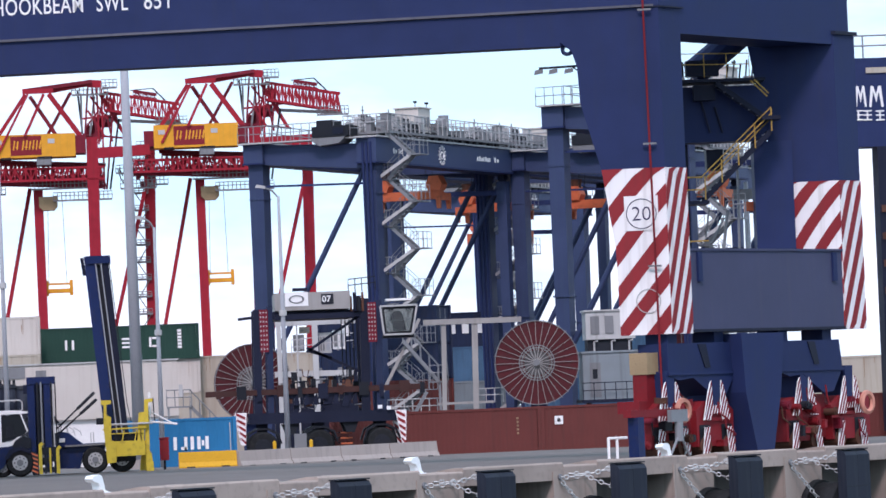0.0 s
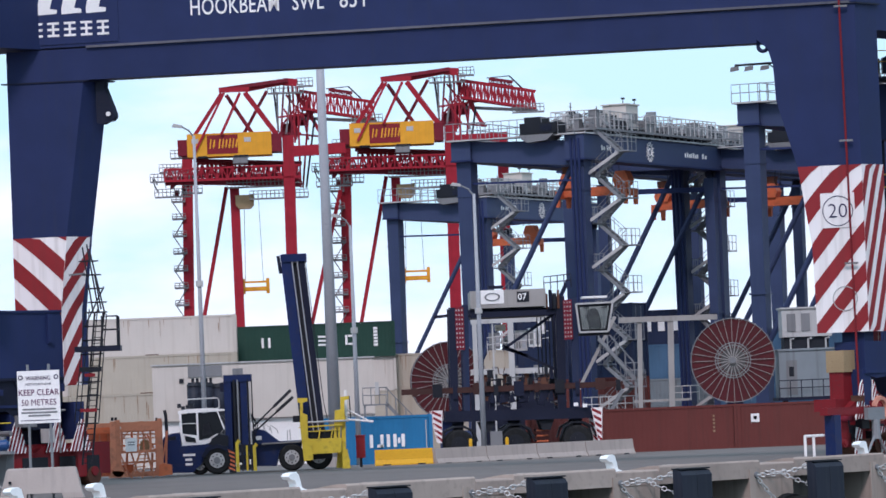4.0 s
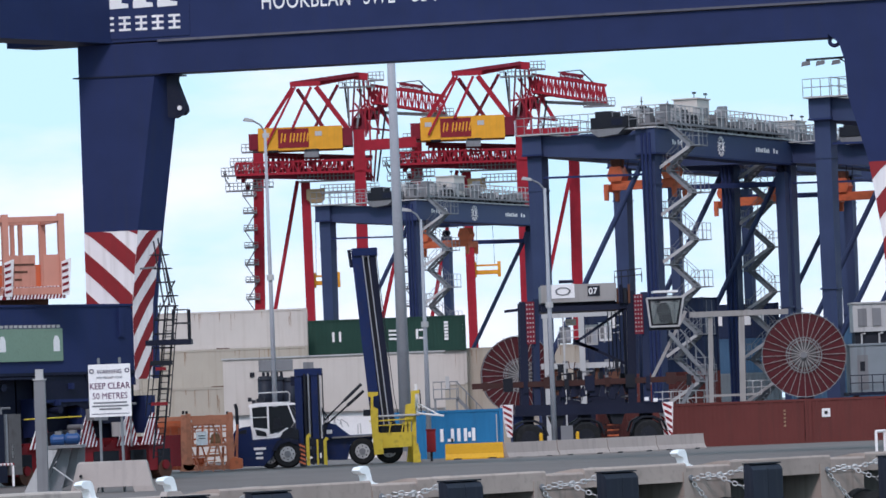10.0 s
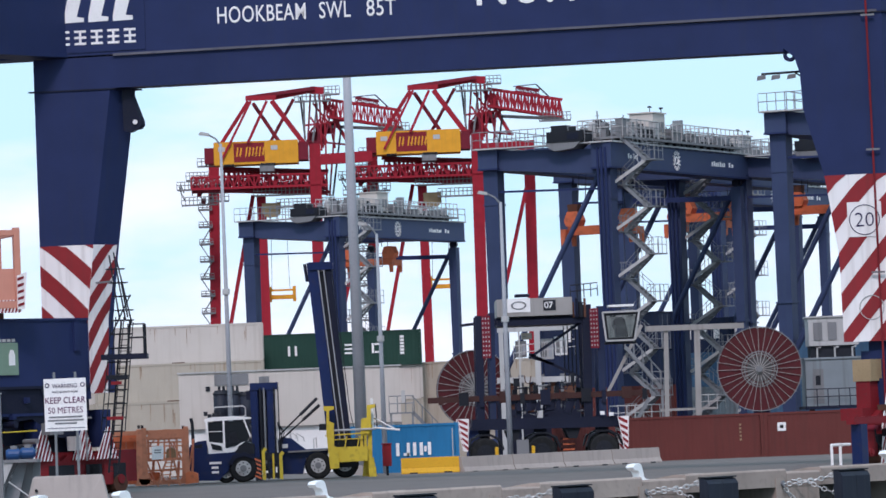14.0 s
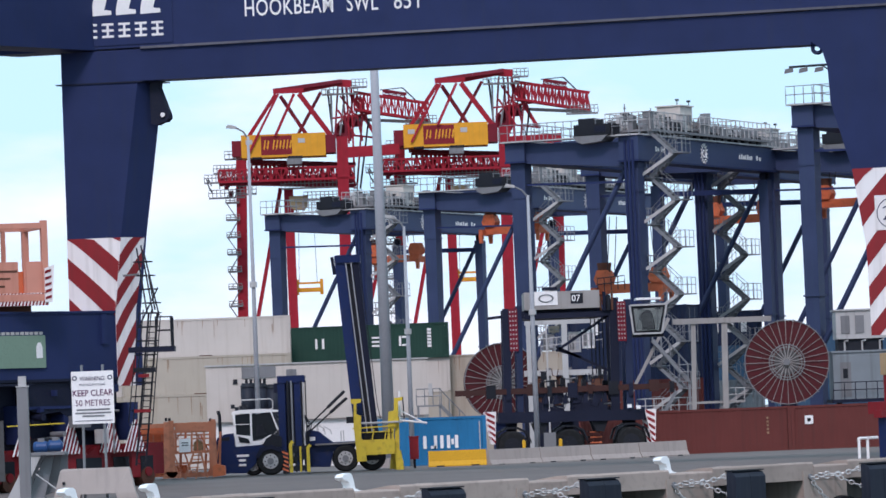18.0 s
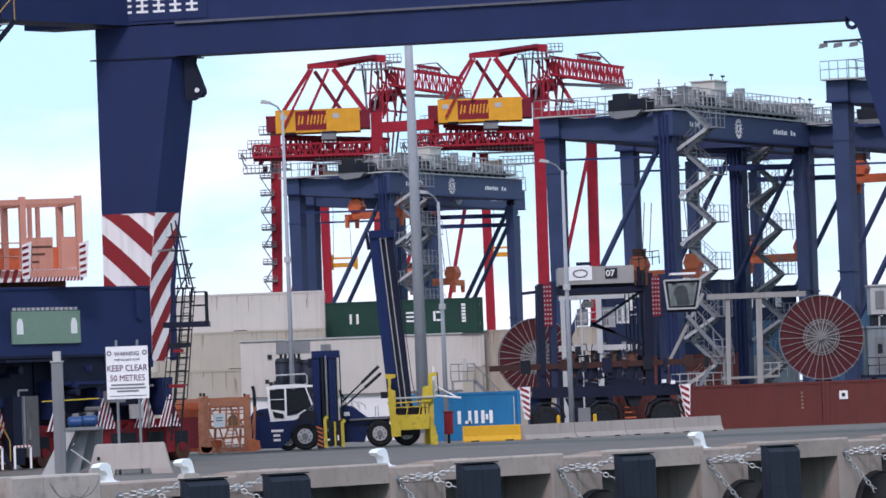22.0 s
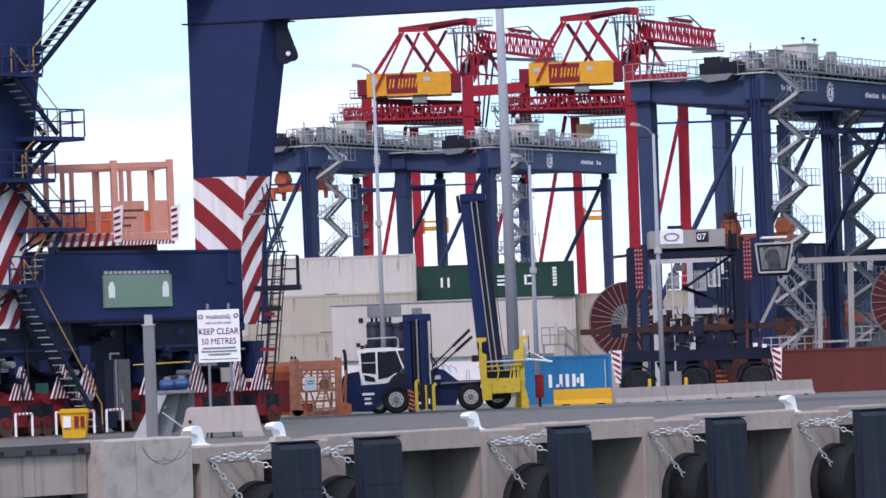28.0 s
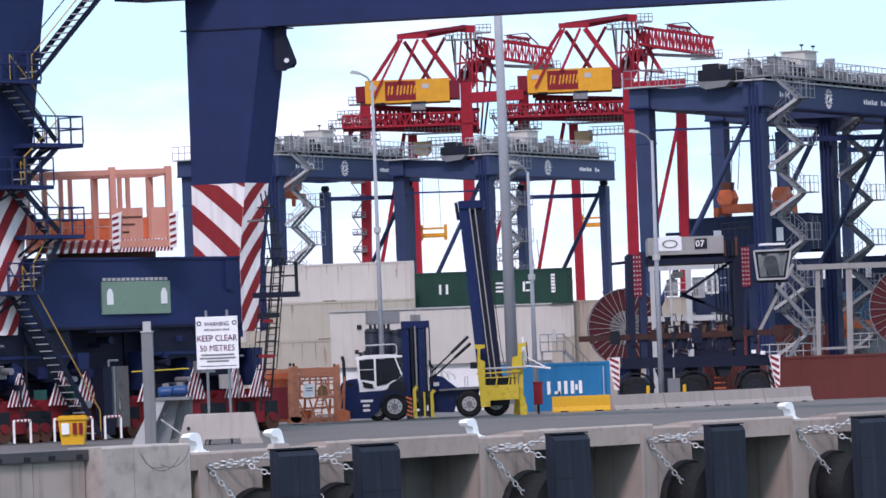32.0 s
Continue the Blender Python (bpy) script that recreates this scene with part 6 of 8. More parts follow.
    panel("tank", [(0.79, 1.28), (1.27, 1.29), (1.23, 1.69), (1.03, 1.83), (0.84, 1.70)], 0.3, 0.8, RUST_TAN, c)
    for a, b, w in (((0.40, 0.02), (0.87, 1.28), 0.09), ((1.44, 0.04), (1.17, 1.27), 0.09), ((0.91, 0.01), (1.11, 1.22), 0.07)):
        bar(a, b, w, -0.35)
    for t in range(6):
        a, b = (0.46, 0.15), (0.84, 1.09)
        u = t / 5
        x, z = a[0] + (b[0] - a[0]) * u, a[1] + (b[1] - a[1]) * u
        bar((x, z), (x + 0.52 - 0.1 * u, z + 0.01), 0.05, -0.36)
    g = Geo()
    a = (-0.20, 0.36)
    g.tube((a[0], -0.3, a[1]), (a[0], 0.1, a[1]), 0.28, 16)
    part("sheave", g, FRAME_ORANGE, c)
    panel("foot", [(1.70, 0.05), (2.29, 0.11), (2.28, 0.54), (1.91, 0.66), (1.72, 0.56)], -0.4, 1.0, ORANGE, c)
    panel("foot", [(-0.66, 0.06), (0.24, 0.06), (0.15, 0.35), (-0.51, 0.38)], -0.3, 0.9, FRAME_ORANGE, c)
    for p in ((-0.42, 2.84), (-0.26, 2.83), (1.65, 2.74)):
        g = Geo()
        g.box(p[0] - 0.05, p[0] + 0.06, 0, 0.2, p[1] - 0.1, p[1] + 0.05)
        part("pin", g, BLACK, c)
    panel("header_plate", [(0.0, 2.2), (1.72, 2.22), (1.76, 2.58), (0.9, 2.66), (0.0, 2.6)], -0.16, 0.12, FRAME_ORANGE, c, "orange header plate")
    for x in (-0.3, 1.66):
        panel("post_plate", [(x, 0.15), (x + 0.26, 0.15), (x + 0.24, 2.75), (x + 0.02, 2.75)], -0.2, 0.14, FRAME_ORANGE, c)
    g = Geo()
    a = (-2.18, 1.39)
    for k in range(2):
        g.box(a[0] + 0.3 * k, a[0] + 0.22 + 0.3 * k, 0.1, 0.4, a[1] - 0.3, a[1] + 0.15)
    part("clamp", g, RUST, c)


build_orange_frame()


# ---- straddle carrier ----
def build_straddle():
    c = thing("straddle_carrier", pose(8.8, 255, fall(255)), "dark navy straddle carrier with a grey engine deck and glazed cab", "vehicle")

    def col(p, q, w, y, mt=NAVY_DARK, name="column", d=None):
        g = Geo()
        g.beam((p[0], y, p[1]), (q[0], y, q[1]), w, d or w)
        return part(name, g, mt, c)

    for y in (0.0, 4.2):
        col((-3.49, 2.55), (-3.38, 8.60), 0.46, y, NAVY_DARK)
        col((-2.79, 2.52), (-2.67, 8.73), 0.36, y, NAVY_CON)
        col((2.57, 2.48), (2.70, 9.01), 0.5, y, NAVY_DARK)
        col((3.40, 2.45), (3.46, 8.89), 0.4, y, NAVY_CON)
        col((-4.03, 2.47), (4.60, 2.37), 0.62, y, NAVY_DARK, "side_beam")
        col((-2.53, 8.22), (2.73, 8.21), 0.4, y, NAVY_DARK, "top_beam")
        for p in ((-3.31, 0.38), (-0.13, 0.35), (3.38, 0.32)):
            wheel(c, p[0], y - 0.5, 0.86, 0.8, BLACK)
        for p in ((-3.28, 1.17), (-0.10, 1.15), (3.41, 1.17)):
            panel("wheel_arch", [(p[0] - 0.98, 1.0), (p[0] - 0.78, 1.55), (p[0] - 0.3, 1.82), (p[0] + 0.3, 1.82), (p[0] + 0.78, 1.55), (p[0] + 0.98, 1.0), (p[0] + 1.06, 1.03), (p[0] + 0.86, 1.64), (p[0] + 0.32, 1.92), (p[0] - 0.32, 1.92), (p[0] - 0.86, 1.64), (p[0] - 1.06, 1.03)], y - 0.45, 0.75, BLACK, c)
            panel("wheel_fork", [(p[0] - 0.16, 0.8), (p[0] + 0.16, 0.8), (p[0] + 0.3, 2.15), (p[0] - 0.3, 2.15)], y + 0.32, 0.2, NAVY_DARK, c)
        for p in ((-1.69, 1.21), (1.66, 1.18)):
            panel("suspension_block", [(p[0] - 0.22, 1.5), (p[0] + 0.22, 1.5), (p[0] + 0.45, 2.1), (p[0] - 0.45, 2.1)], y - 0.1, 0.6, BLACK, c)
        for k in range(4):
            panel("cab_step", [(1.1, 0.55 + 0.3 * k), (1.75, 0.55 + 0.3 * k), (1.75, 0.63 + 0.3 * k), (1.1, 0.63 + 0.3 * k)], y + 0.3, 0.3, ORANGE if y < 1 else BLACK, c)
    # perforated ladders on the columns
    for a, b in (((-3.03, 6.20), (-3.03, 8.59)), ((3.08, 6.54), (3.07, 8.77))):
        g = Geo()
        g.box(a[0] - 0.22, a[0] + 0.26, -0.32, -0.28, a[1], b[1])
        lad = part("step_panel", g, RED_DARK, c, "perforated dark red step panel")
        for k in range(9):
            for j in range(3):
                h = Geo()
                z = a[1] + 0.12 + k * (b[1] - a[1]) / 9.3
                h.box(a[0] - 0.18 + j * 0.16, a[0] - 0.12 + j * 0.16, -0.335, -0.32, z, z + 0.1)
                part("step_hole", h, LIGHT_GREY, lad)
    a, b = (-2.37, 8.47), (1.88, 9.46)
    g = Geo()
    g.box(a[0], b[0], -0.8, 4.6, a[1], b[1])
    eng = part("engine_deck", g, DECK_GREY, c, "pale grey engine housing with a dark number panel")
    p, q = (0.26, 8.75), (0.95, 9.33)
    g = Geo()
    g.box(p[0], q[0], -0.83, -0.8, p[1], q[1])
    num = part("number_panel", g, BLACK, eng)
    letters("number", "07", 0.5, facing((p[0] + 0.04, -0.84, p[1] + 0.13), (1, 0, 0)), WHITE, num, 1.0)
    p, q = (-1.78, 8.70), (-0.48, 9.48)
    g = Geo()
    g.box(p[0], q[0], -0.83, -0.8, p[1], q[1])
    lg = part("emblem_panel", g, WHITE, eng)
    g = Geo(Matrix.Translation(((p[0] + q[0]) / 2, -0.85, (p[1] + q[1]) / 2)) @ Matrix.Diagonal((1.5, 1, 0.8, 1)))
    g.hoop((0, 0, 0), 0.26, 0.035, "y", 18)
    part("emblem", g, GREY, lg)
    g = Geo()
    p, q = (-1.30, 9.58), (-0.47, 9.74)
    g.box(p[0], q[0], 0, 1, p[1], q[1])
    part("roof_vent", g, NAVY_DARK, eng)
    p, q = (-2.38, 8.21), (1.94, 8.31)
    g = Geo()
    g.box(p[0], q[0], -0.7, 4.5, p[1] - 0.25, p[1] + 0.05)
    part("under_tray", g, NAVY_DARK, eng)
    p, q = (1.84, 8.31), (2.77, 9.17)
    for k in range(4):
        g = Geo()
        x = p[0] + 0.1 + 0.22 * k
        g.tube((x, -0.3, p[1]), (x, -0.3, q[1] + 0.2 * (k % 2)), 0.07 + 0.03 * (k % 3), 8)
        part("deck_pipe", g, (RUST, NAVY_DARK, BLACK)[k % 3], c)
    p, q = (1.82, 9.36), (3.35, 9.47)
    g = Geo()
    g.rail((p[0], -0.4, p[1]), (q[0], -0.4, q[1]), 0.75, 0.03, 0.4)
    part("deck_rail", g, BLACK, c)
    # cab
    pts = [(3.54, 8.50), (5.61, 8.52), (5.29, 6.90), (3.70, 6.90)]
    cab = panel("cab", [((x - pts[0][0]) * 0.97 + pts[0][0] + 0.03, z) for x, z in pts], -1.1, 1.6, BLACK, c, "glazed operator cab with pale frame")
    for a, b in zip(pts, pts[1:] + pts[:1]):
        g = Geo()
        g.beam((a[0], -1.2, a[1]), (b[0], -1.2, b[1]), 0.1)
        part("cab_frame", g, LIGHT_GREY, cab)
    ip = [(3.75, 8.30), (5.41, 8.33), (5.14, 7.07), (3.86, 7.05)]
    panel("cab_lining", ip, -1.13, 0.02, CAB_PANE, cab, "pale grey cab lining")
    panel("seat", [(4.2, 7.1), (4.2, 7.45), (4.05, 7.7), (4.15, 8.0), (4.3, 8.2), (4.62, 8.22), (4.8, 8.02), (4.88, 7.6), (4.95, 7.1)], -1.19, 0.05, BLACK, cab, "dark operator seat")
    for a, b in (((4.05, 7.66), (5.2, 7.72)), ((5.05, 7.1), (5.1, 8.3)), ((3.9, 7.2), (4.15, 8.2))):
        g = Geo()
        g.beam((a[0], -1.21, a[1]), (b[0], -1.21, b[1]), 0.05)
        part("cab_bar", g, GREY, cab)
    for x in (3.95, 4.95):
        panel("sun_blind", [(x, 8.22), (x + 0.34, 8.22), (x + 0.3, 8.33), (x + 0.02, 8.33)], -1.22, 0.03, BLACK, cab)
    panel("cab_window", ip, -1.26, 0.012, CAB_GLASS, cab, "clear cab window")
    p, q = (3.90, 8.74), (5.31, 8.91)
    g = Geo()
    g.box(p[0], q[0], -1.25, 0.7, p[1] + 0.05, q[1])
    part("cab_roof", g, WHITE, cab)
    panel("cab_floor", [(3.63, 6.71), (5.41, 6.71), (5.36, 6.90), (3.70, 6.90)], -1.1, 1.6, BLACK, cab)
    # bracing and the hanging spreader
    for a, b in (((-0.64, 6.11), (2.40, 8.06)), ((-0.63, 6.36), (2.34, 4.88)), ((-0.48, 6.16), (0.78, 5.73)), ((-4.45, 8.10), (-3.40, 8.19))):
        g = Geo()
        g.beam((a[0], 0.4, a[1]), (b[0], 0.4, b[1]), 0.16)
        part("stay", g, NAVY_DARK, c)
    g = Geo()
    a, b = (-1.91, 3.76), (2.57, 4.07)
    g.box(a[0], b[0], 1.2, 2.6, a[1], b[1])
    spr = part("spreader", g, OLD_RUST, c, "rusty container spreader")
    for k in range(7):
        g = Geo()
        x = a[0] + 0.3 + k * 0.6
        g.box(x, x + 0.25, 1.0, 2.8, b[1], b[1] + 0.3 + 0.12 * (k % 3))
        part("spreader_fitting", g, BLACK, spr)
    g = Geo()
    a, b = (-6.44, 3.77), (6.06, 3.81)
    g.box(a[0], b[0], -0.3, 0.3, a[1], a[1] + 0.32)
    beam = part("spreader_beam", g, OLD_RUST, c, "long rusty spreader beam")
    for k in range(11):
        g = Geo()
        x = a[0] + 0.6 + k * 1.15
        g.box(x, x + 0.25 + 0.3 * (k % 2), -0.36, 0.36, a[1] - 0.12 - 0.1 * (k % 3), a[1] + 0.4 + 0.14 * (k % 2))
        part("beam_fitting", g, (OLD_RUST, BLACK, NAVY_DARK)[k % 3], beam)
    for k in range(5):
        g = Geo()
        p = (1.94, 8.31)
        x = p[0] - 0.5 + k * 0.22
        g.tube((x, 2, 4.2), (x, 2, 7.9), 0.035, 5)
        part("hose", g, BLACK, c)
    rnd = random.Random(21)
    for k in range(44):
        x, z = rnd.uniform(-2.3, 2.5), rnd.choice((rnd.uniform(2.7, 3.4), rnd.uniform(3.9, 4.7)))
        w, h = rnd.uniform(0.08, 0.5), rnd.uniform(0.08, 0.5)
        g = Geo()
        if k % 3 == 0:
            g.tube((x, -0.05, z), (x + w * 2, 0.1, z + 0.05), 0.05, 6)
        elif k % 3 == 1:
            g.path([(x, 0, z + 0.5), (x + 0.05, 0, z + 0.1), (x + w, 0, z), (x + w * 1.3, 0, z + 0.45)], 0.03)
        else:
            g.box(x, x + w, 0.0, 0.5, z, z + h).box(x - 0.04, x + w + 0.04, 0.1, 0.4, z + h, z + h + 0.05)
        part("lift_fitting", g, (BLACK, RUST, NAVY_DARK, GREY)[k % 4], c)
    # striped bumpers
    for a, b in (((-4.63, 1.00), (-4.18, 2.83)), ((4.38, 0.66), (4.81, 2.65))):
        for y, w in ((-0.75, 0.35), (4.4, 0.35)):
            g = Geo()
            g.hexa([(a[0] + 0.15, y, a[1]), (b[0] - 0.1, y, a[1]), (b[0] - 0.1, y + w, a[1]), (a[0] + 0.15, y + w, a[1]), (a[0] - 0.2, y, b[1]), (b[0], y, b[1]), (b[0], y + w, b[1]), (a[0] - 0.2, y + w, b[1])])
            bp = part("bumper", g, STRIPE_WHITE, c, "red and white striped bumper")
            for k in range(5):
                s = Geo()
                t0, t1 = 0.05 + 0.19 * k, 0.14 + 0.19 * k
                f = lambda t: a[1] + (b[1] - a[1]) * t
                s.prism([(a[0] + 0.14 - 0.34 * t0, y - 0.01, f(t0) + 0.2), (b[0] - 0.1, y - 0.01, f(t0) - 0.05), (b[0] - 0.08, y - 0.01, f(t1) - 0.05), (a[0] + 0.14 - 0.34 * t1, y - 0.01, f(t1) + 0.2)], (0, 0.02, 0))
                part("bumper_stripe", s, STRIPE_RED, bp)
    for p in ((3.72, 2.69), (3.22, 2.77)):
        g = Geo()
        g.box(p[0], p[0] + 0.25, -0.52, -0.47, p[1], p[1] + 0.2)
        part("marker", g, WHITE, c)
    for k in range(9):
        p = (-2.25, 3.14)
        x = p[0] + 0.2 + k * 0.55
        g = Geo()
        g.prism([(x, -0.2, p[1]), (x + 0.35, -0.2, p[1]), (x + 0.25, -0.2, p[1] + 0.45 + 0.2 * (k % 2)), (x + 0.1, -0.2, p[1] + 0.45)], (0, 0.6, 0))
        part("beam_lug", g, NAVY_DARK, c)


build_straddle()


# ---- lamp poles ----
def build_poles():
    m = thing("high_mast", pose(-1.38, 230, fall(230)), "tall grey tapered floodlight mast", "mast")
    g = Geo()
    g.tube((0.08, 0, 0), (0, 0, 30), 0.33, 16, 0.15)
    smooth(part("shaft", g, POLE_GREY, m))
    g = Geo()
    g.tube((0.1, 0, 0), (0.1, 0, 0.5), 0.55, 12)
    part("footing", g, PALE_CONCRETE, m)
    for x, y, top, arm, r in ((6.6, 244, 14.2, -0.75, 0.13), (-8.25, 240, 17.7, -0.65, 0.12), (-0.15, 240, 12.6, -0.55, 0.12)):
        z = fall(y)
        p = thing("lamp_post", pose(x, y, z), "slim grey galvanised lamp post with one arm", "lamp post", "slim lamp posts")
        g = Geo()
        g.tube((0, 0, 0), (0, 0, top - z), r * 1.25, 10, r * 0.6)
        smooth(part("shaft", g, POLE_GREY, p))
        g = Geo()
        g.path([(0, 0, top - z - 0.1), (arm * 0.4, 0, top - z + 0.28), (arm, 0, top - z + 0.5)], 0.05)
        part("arm", g, GALV, p)
        g = Geo()
        g.prism([(arm - 0.5, -0.2, top - z + 0.5), (arm + 0.05, -0.2, top - z + 0.42), (arm + 0.05, -0.2, top - z + 0.56), (arm - 0.4, -0.2, top - z + 0.66)], (0, 0.4, 0))
        part("lamp_head", g, LIGHT_GREY, p)
        g = Geo()
        g.tube((0, 0, (top - z) * 0.55), (0, 0, (top - z) * 0.55 + 0.3), r * 1.6, 8)
        part("collar", g, LIGHT_GREY, p)
    g = Geo()
    g.box(6.95, 7.6, 243.6, 244.0, fall(244), 1.35)
    solid("control_box", g, GREY, "grey electrical control box by the lamp post", "box")


build_poles()


# ---- barriers and posts on the apron ----
def jersey(m, length, high, mt, label, group):
    b = thing("road_barrier", m, label, "barrier", group)
    g = Geo()
    g.prism([(-length / 2, -0.3, 0.0), (-length / 2, -0.3, 0.08 * high), (-length / 2, -0.17, 0.35 * high), (-length / 2, -0.1, high), (-length / 2, 0.1, high), (-length / 2, 0.17, 0.35 * high), (-length / 2, 0.3, 0.08 * high), (-length / 2, 0.3, 0)], (length, 0, 0))
    part("barrier_body", g, mt, b)
    for x in (-length * 0.3, length * 0.3):
        g = Geo()
        g.box(x - 0.2, x + 0.2, -0.31, -0.27, 0.0, 0.06)
        part("lifting_slot", g, BLACK, b)
    return b


jersey(pose(2.05, 222.3, 0, 0, 0, 4), 2.85, 0.78, AMBER, "bright yellow plastic road barrier", "apron barriers")
for k in range(4):
    t = (k + 0.5) / 4
    jersey(pose(3.5 + 10.4 * t, 222.2 + 10.8 * t, fall(227), 0, 0, 46.0), 3.68, 0.78, PALE_CONCRETE, "pale concrete road barrier in a row", "apron barriers")
for x, y in ((5.45, 226.3), (7.35, 228.6)):
    g = Geo()
    g.tube((0, 0, 0), (0, 0, 1.1), 0.09, 10).tube((0, 0, 1.1), (0, 0, 1.16), 0.09, 10, 0.03)
    solid("guard_post", g, AMBER, "yellow steel guard post by the barriers", "post", "guard posts", pose(x, y, fall(y)))
fb = thing("fire_box", pose(-0.05, 219.5, 0), "dark red fire hose cabinet on a post", "cabinet")
g = Geo()
g.box(-0.22, 0.22, -0.2, 0.2, 0.45, 1.5).box(-0.26, 0.26, -0.24, 0.24, 1.5, 1.56)
part("cabinet_body", g, BOGIE_RED, fb)
g = Geo()
g.box(-0.06, 0.06, -0.06, 0.06, 0, 0.45)
part("post", g, BLACK, fb)


# ---- white plant building and reefer racks behind the trucks ----
def build_plant():
    b = thing("plant_building", pose(-6.6, 305, fall(305)), "white rendered low service building", "building")
    g = Geo()
    g.box(-7.3, 7.6, 0, 8, 3.2, 6.95)
    w = part("upper_wall", g, OFFWHITE, b)
    g = Geo()
    g.box(-7.3, 7.6, 0.3, 8, 0.0, 3.2)
    part("lower_wall", g, WHITE, b)
    g = Geo()
    g.box(-4.9, -2.6, -0.06, 0.0, 6.1, 6.85)
    part("louvre", g, GREY, b, "grey louvre")
    g = Geo()
    g.box(-1.9, -1.2, -0.06, 0.0, 6.0, 6.6)
    part("window", g, GREY, b)
    g = Geo()
    g.box(-5.5, -5.2, -0.08, 0.0, 5.75, 6.05)
    part("wall_lamp", g, BLACK, b)
    g = Geo()
    g.box(-7.4, 7.7, -0.1, 8.1, 6.95, 7.05)
    part("roof_edge", g, LIGHT_GREY, b)
    zf = fall(303)
    t = thing("water_tank", pose(0, 303, 0), "dark plastic tank cluster beside the white wall", "tank")
    for p, r in (((-11.03, 3.98), 0.5), ((-10.27, 3.95), 0.55), ((-9.37, 3.84), 0.5)):
        g = Geo()
        g.tube((p[0], 0, p[1] - 1.3), (p[0], 0, p[1] + 0.9), r, 16)
        smooth(part("tank_body", g, FENDER, t))
        g = Geo()
        g.tube((p[0], 0, p[1] + 0.9), (p[0], 0, p[1] + 1.15), r * 1.1, 16, r * 0.8)
        part("tank_lid", g, BLACK, t)
    for k in range(5):
        a = (-11.21, 5.28)
        g = Geo()
        g.box(a[0] + 0.3 * k, a[0] + 0.18 + 0.3 * k, -0.2, 0.2, a[1] - 0.2, a[1] + 0.12)
        part("vent_cap", g, BLACK, t)
    a, b = (-11.58, 3.40), (-8.78, 3.29)
    g = Geo()
    g.box(a[0], b[0], -0.6, 0.6, zf, a[1])
    part("stand", g, BLACK, t)


build_plant()


# ---- cable drums, gantry frame and cabins under the yard cranes ----
def build_drum(m, r=2.55):
    d = thing("cable_drum", m, "large red cable drum with pale radial spokes", "cable reel", "crane cable drums")
    g = Geo()
    g.tube((0, 0.12, 0), (0, 0.55, 0), r * 0.985, 48)
    part("drum_disc", g, DRUM, d, "wound dark red cable disc")
    n = 32
    for k in range(n):
        a = 6.28319 * k / n
        g = Geo()
        g.beam((r * 0.18 * math.cos(a), 0.02, r * 0.18 * math.sin(a)), (r * 1.03 * math.cos(a), 0.06, r * 1.03 * math.sin(a)), 0.03, 0.04, (0, 1, 0))
        part("spoke", g, DECK_GREY, d)
    for q in (0.36, 0.42, 1.0):
        g = Geo()
        g.hoop((0, 0.05, 0), r * q, 0.03, "y", 32)
        part("spoke_ring", g, GALV if q < 1 else GREY, d)
    g = Geo()
    g.tube((0, -0.02, 0), (0, 0.1, 0), r * 0.3, 28)
    part("inner_disc", g, COPE_STEEL, d)
    for k in range(20):
        a = 6.28319 * (k + 0.5) / 20
        g = Geo()
        g.beam((r * 0.06 * math.cos(a), -0.03, r * 0.06 * math.sin(a)), (r * 0.4 * math.cos(a), -0.01, r * 0.4 * math.sin(a)), 0.05, 0.04, (0, 1, 0))
        part("inner_spoke", g, DECK_GREY, d)
    g = Geo()
    g.tube((0, -0.25, 0), (0, 0.1, 0), 0.2, 16)
    part("hub", g, GREY, d)
    g = Geo()
    g.box(-0.5, 0.5, 0.55, 1.1, -5.2, 0.5)
    part("stand", g, NAVY, d)
    return d


build_drum(pose(23.29, 281, 4.97, 0, 0, -8), 2.62)
build_drum(pose(5.75, 288.5, 4.45, 0, 0, 12), 2.5)
build_drum(pose(34.6, 300, 4.4, 0, 0, -8), 2.5)


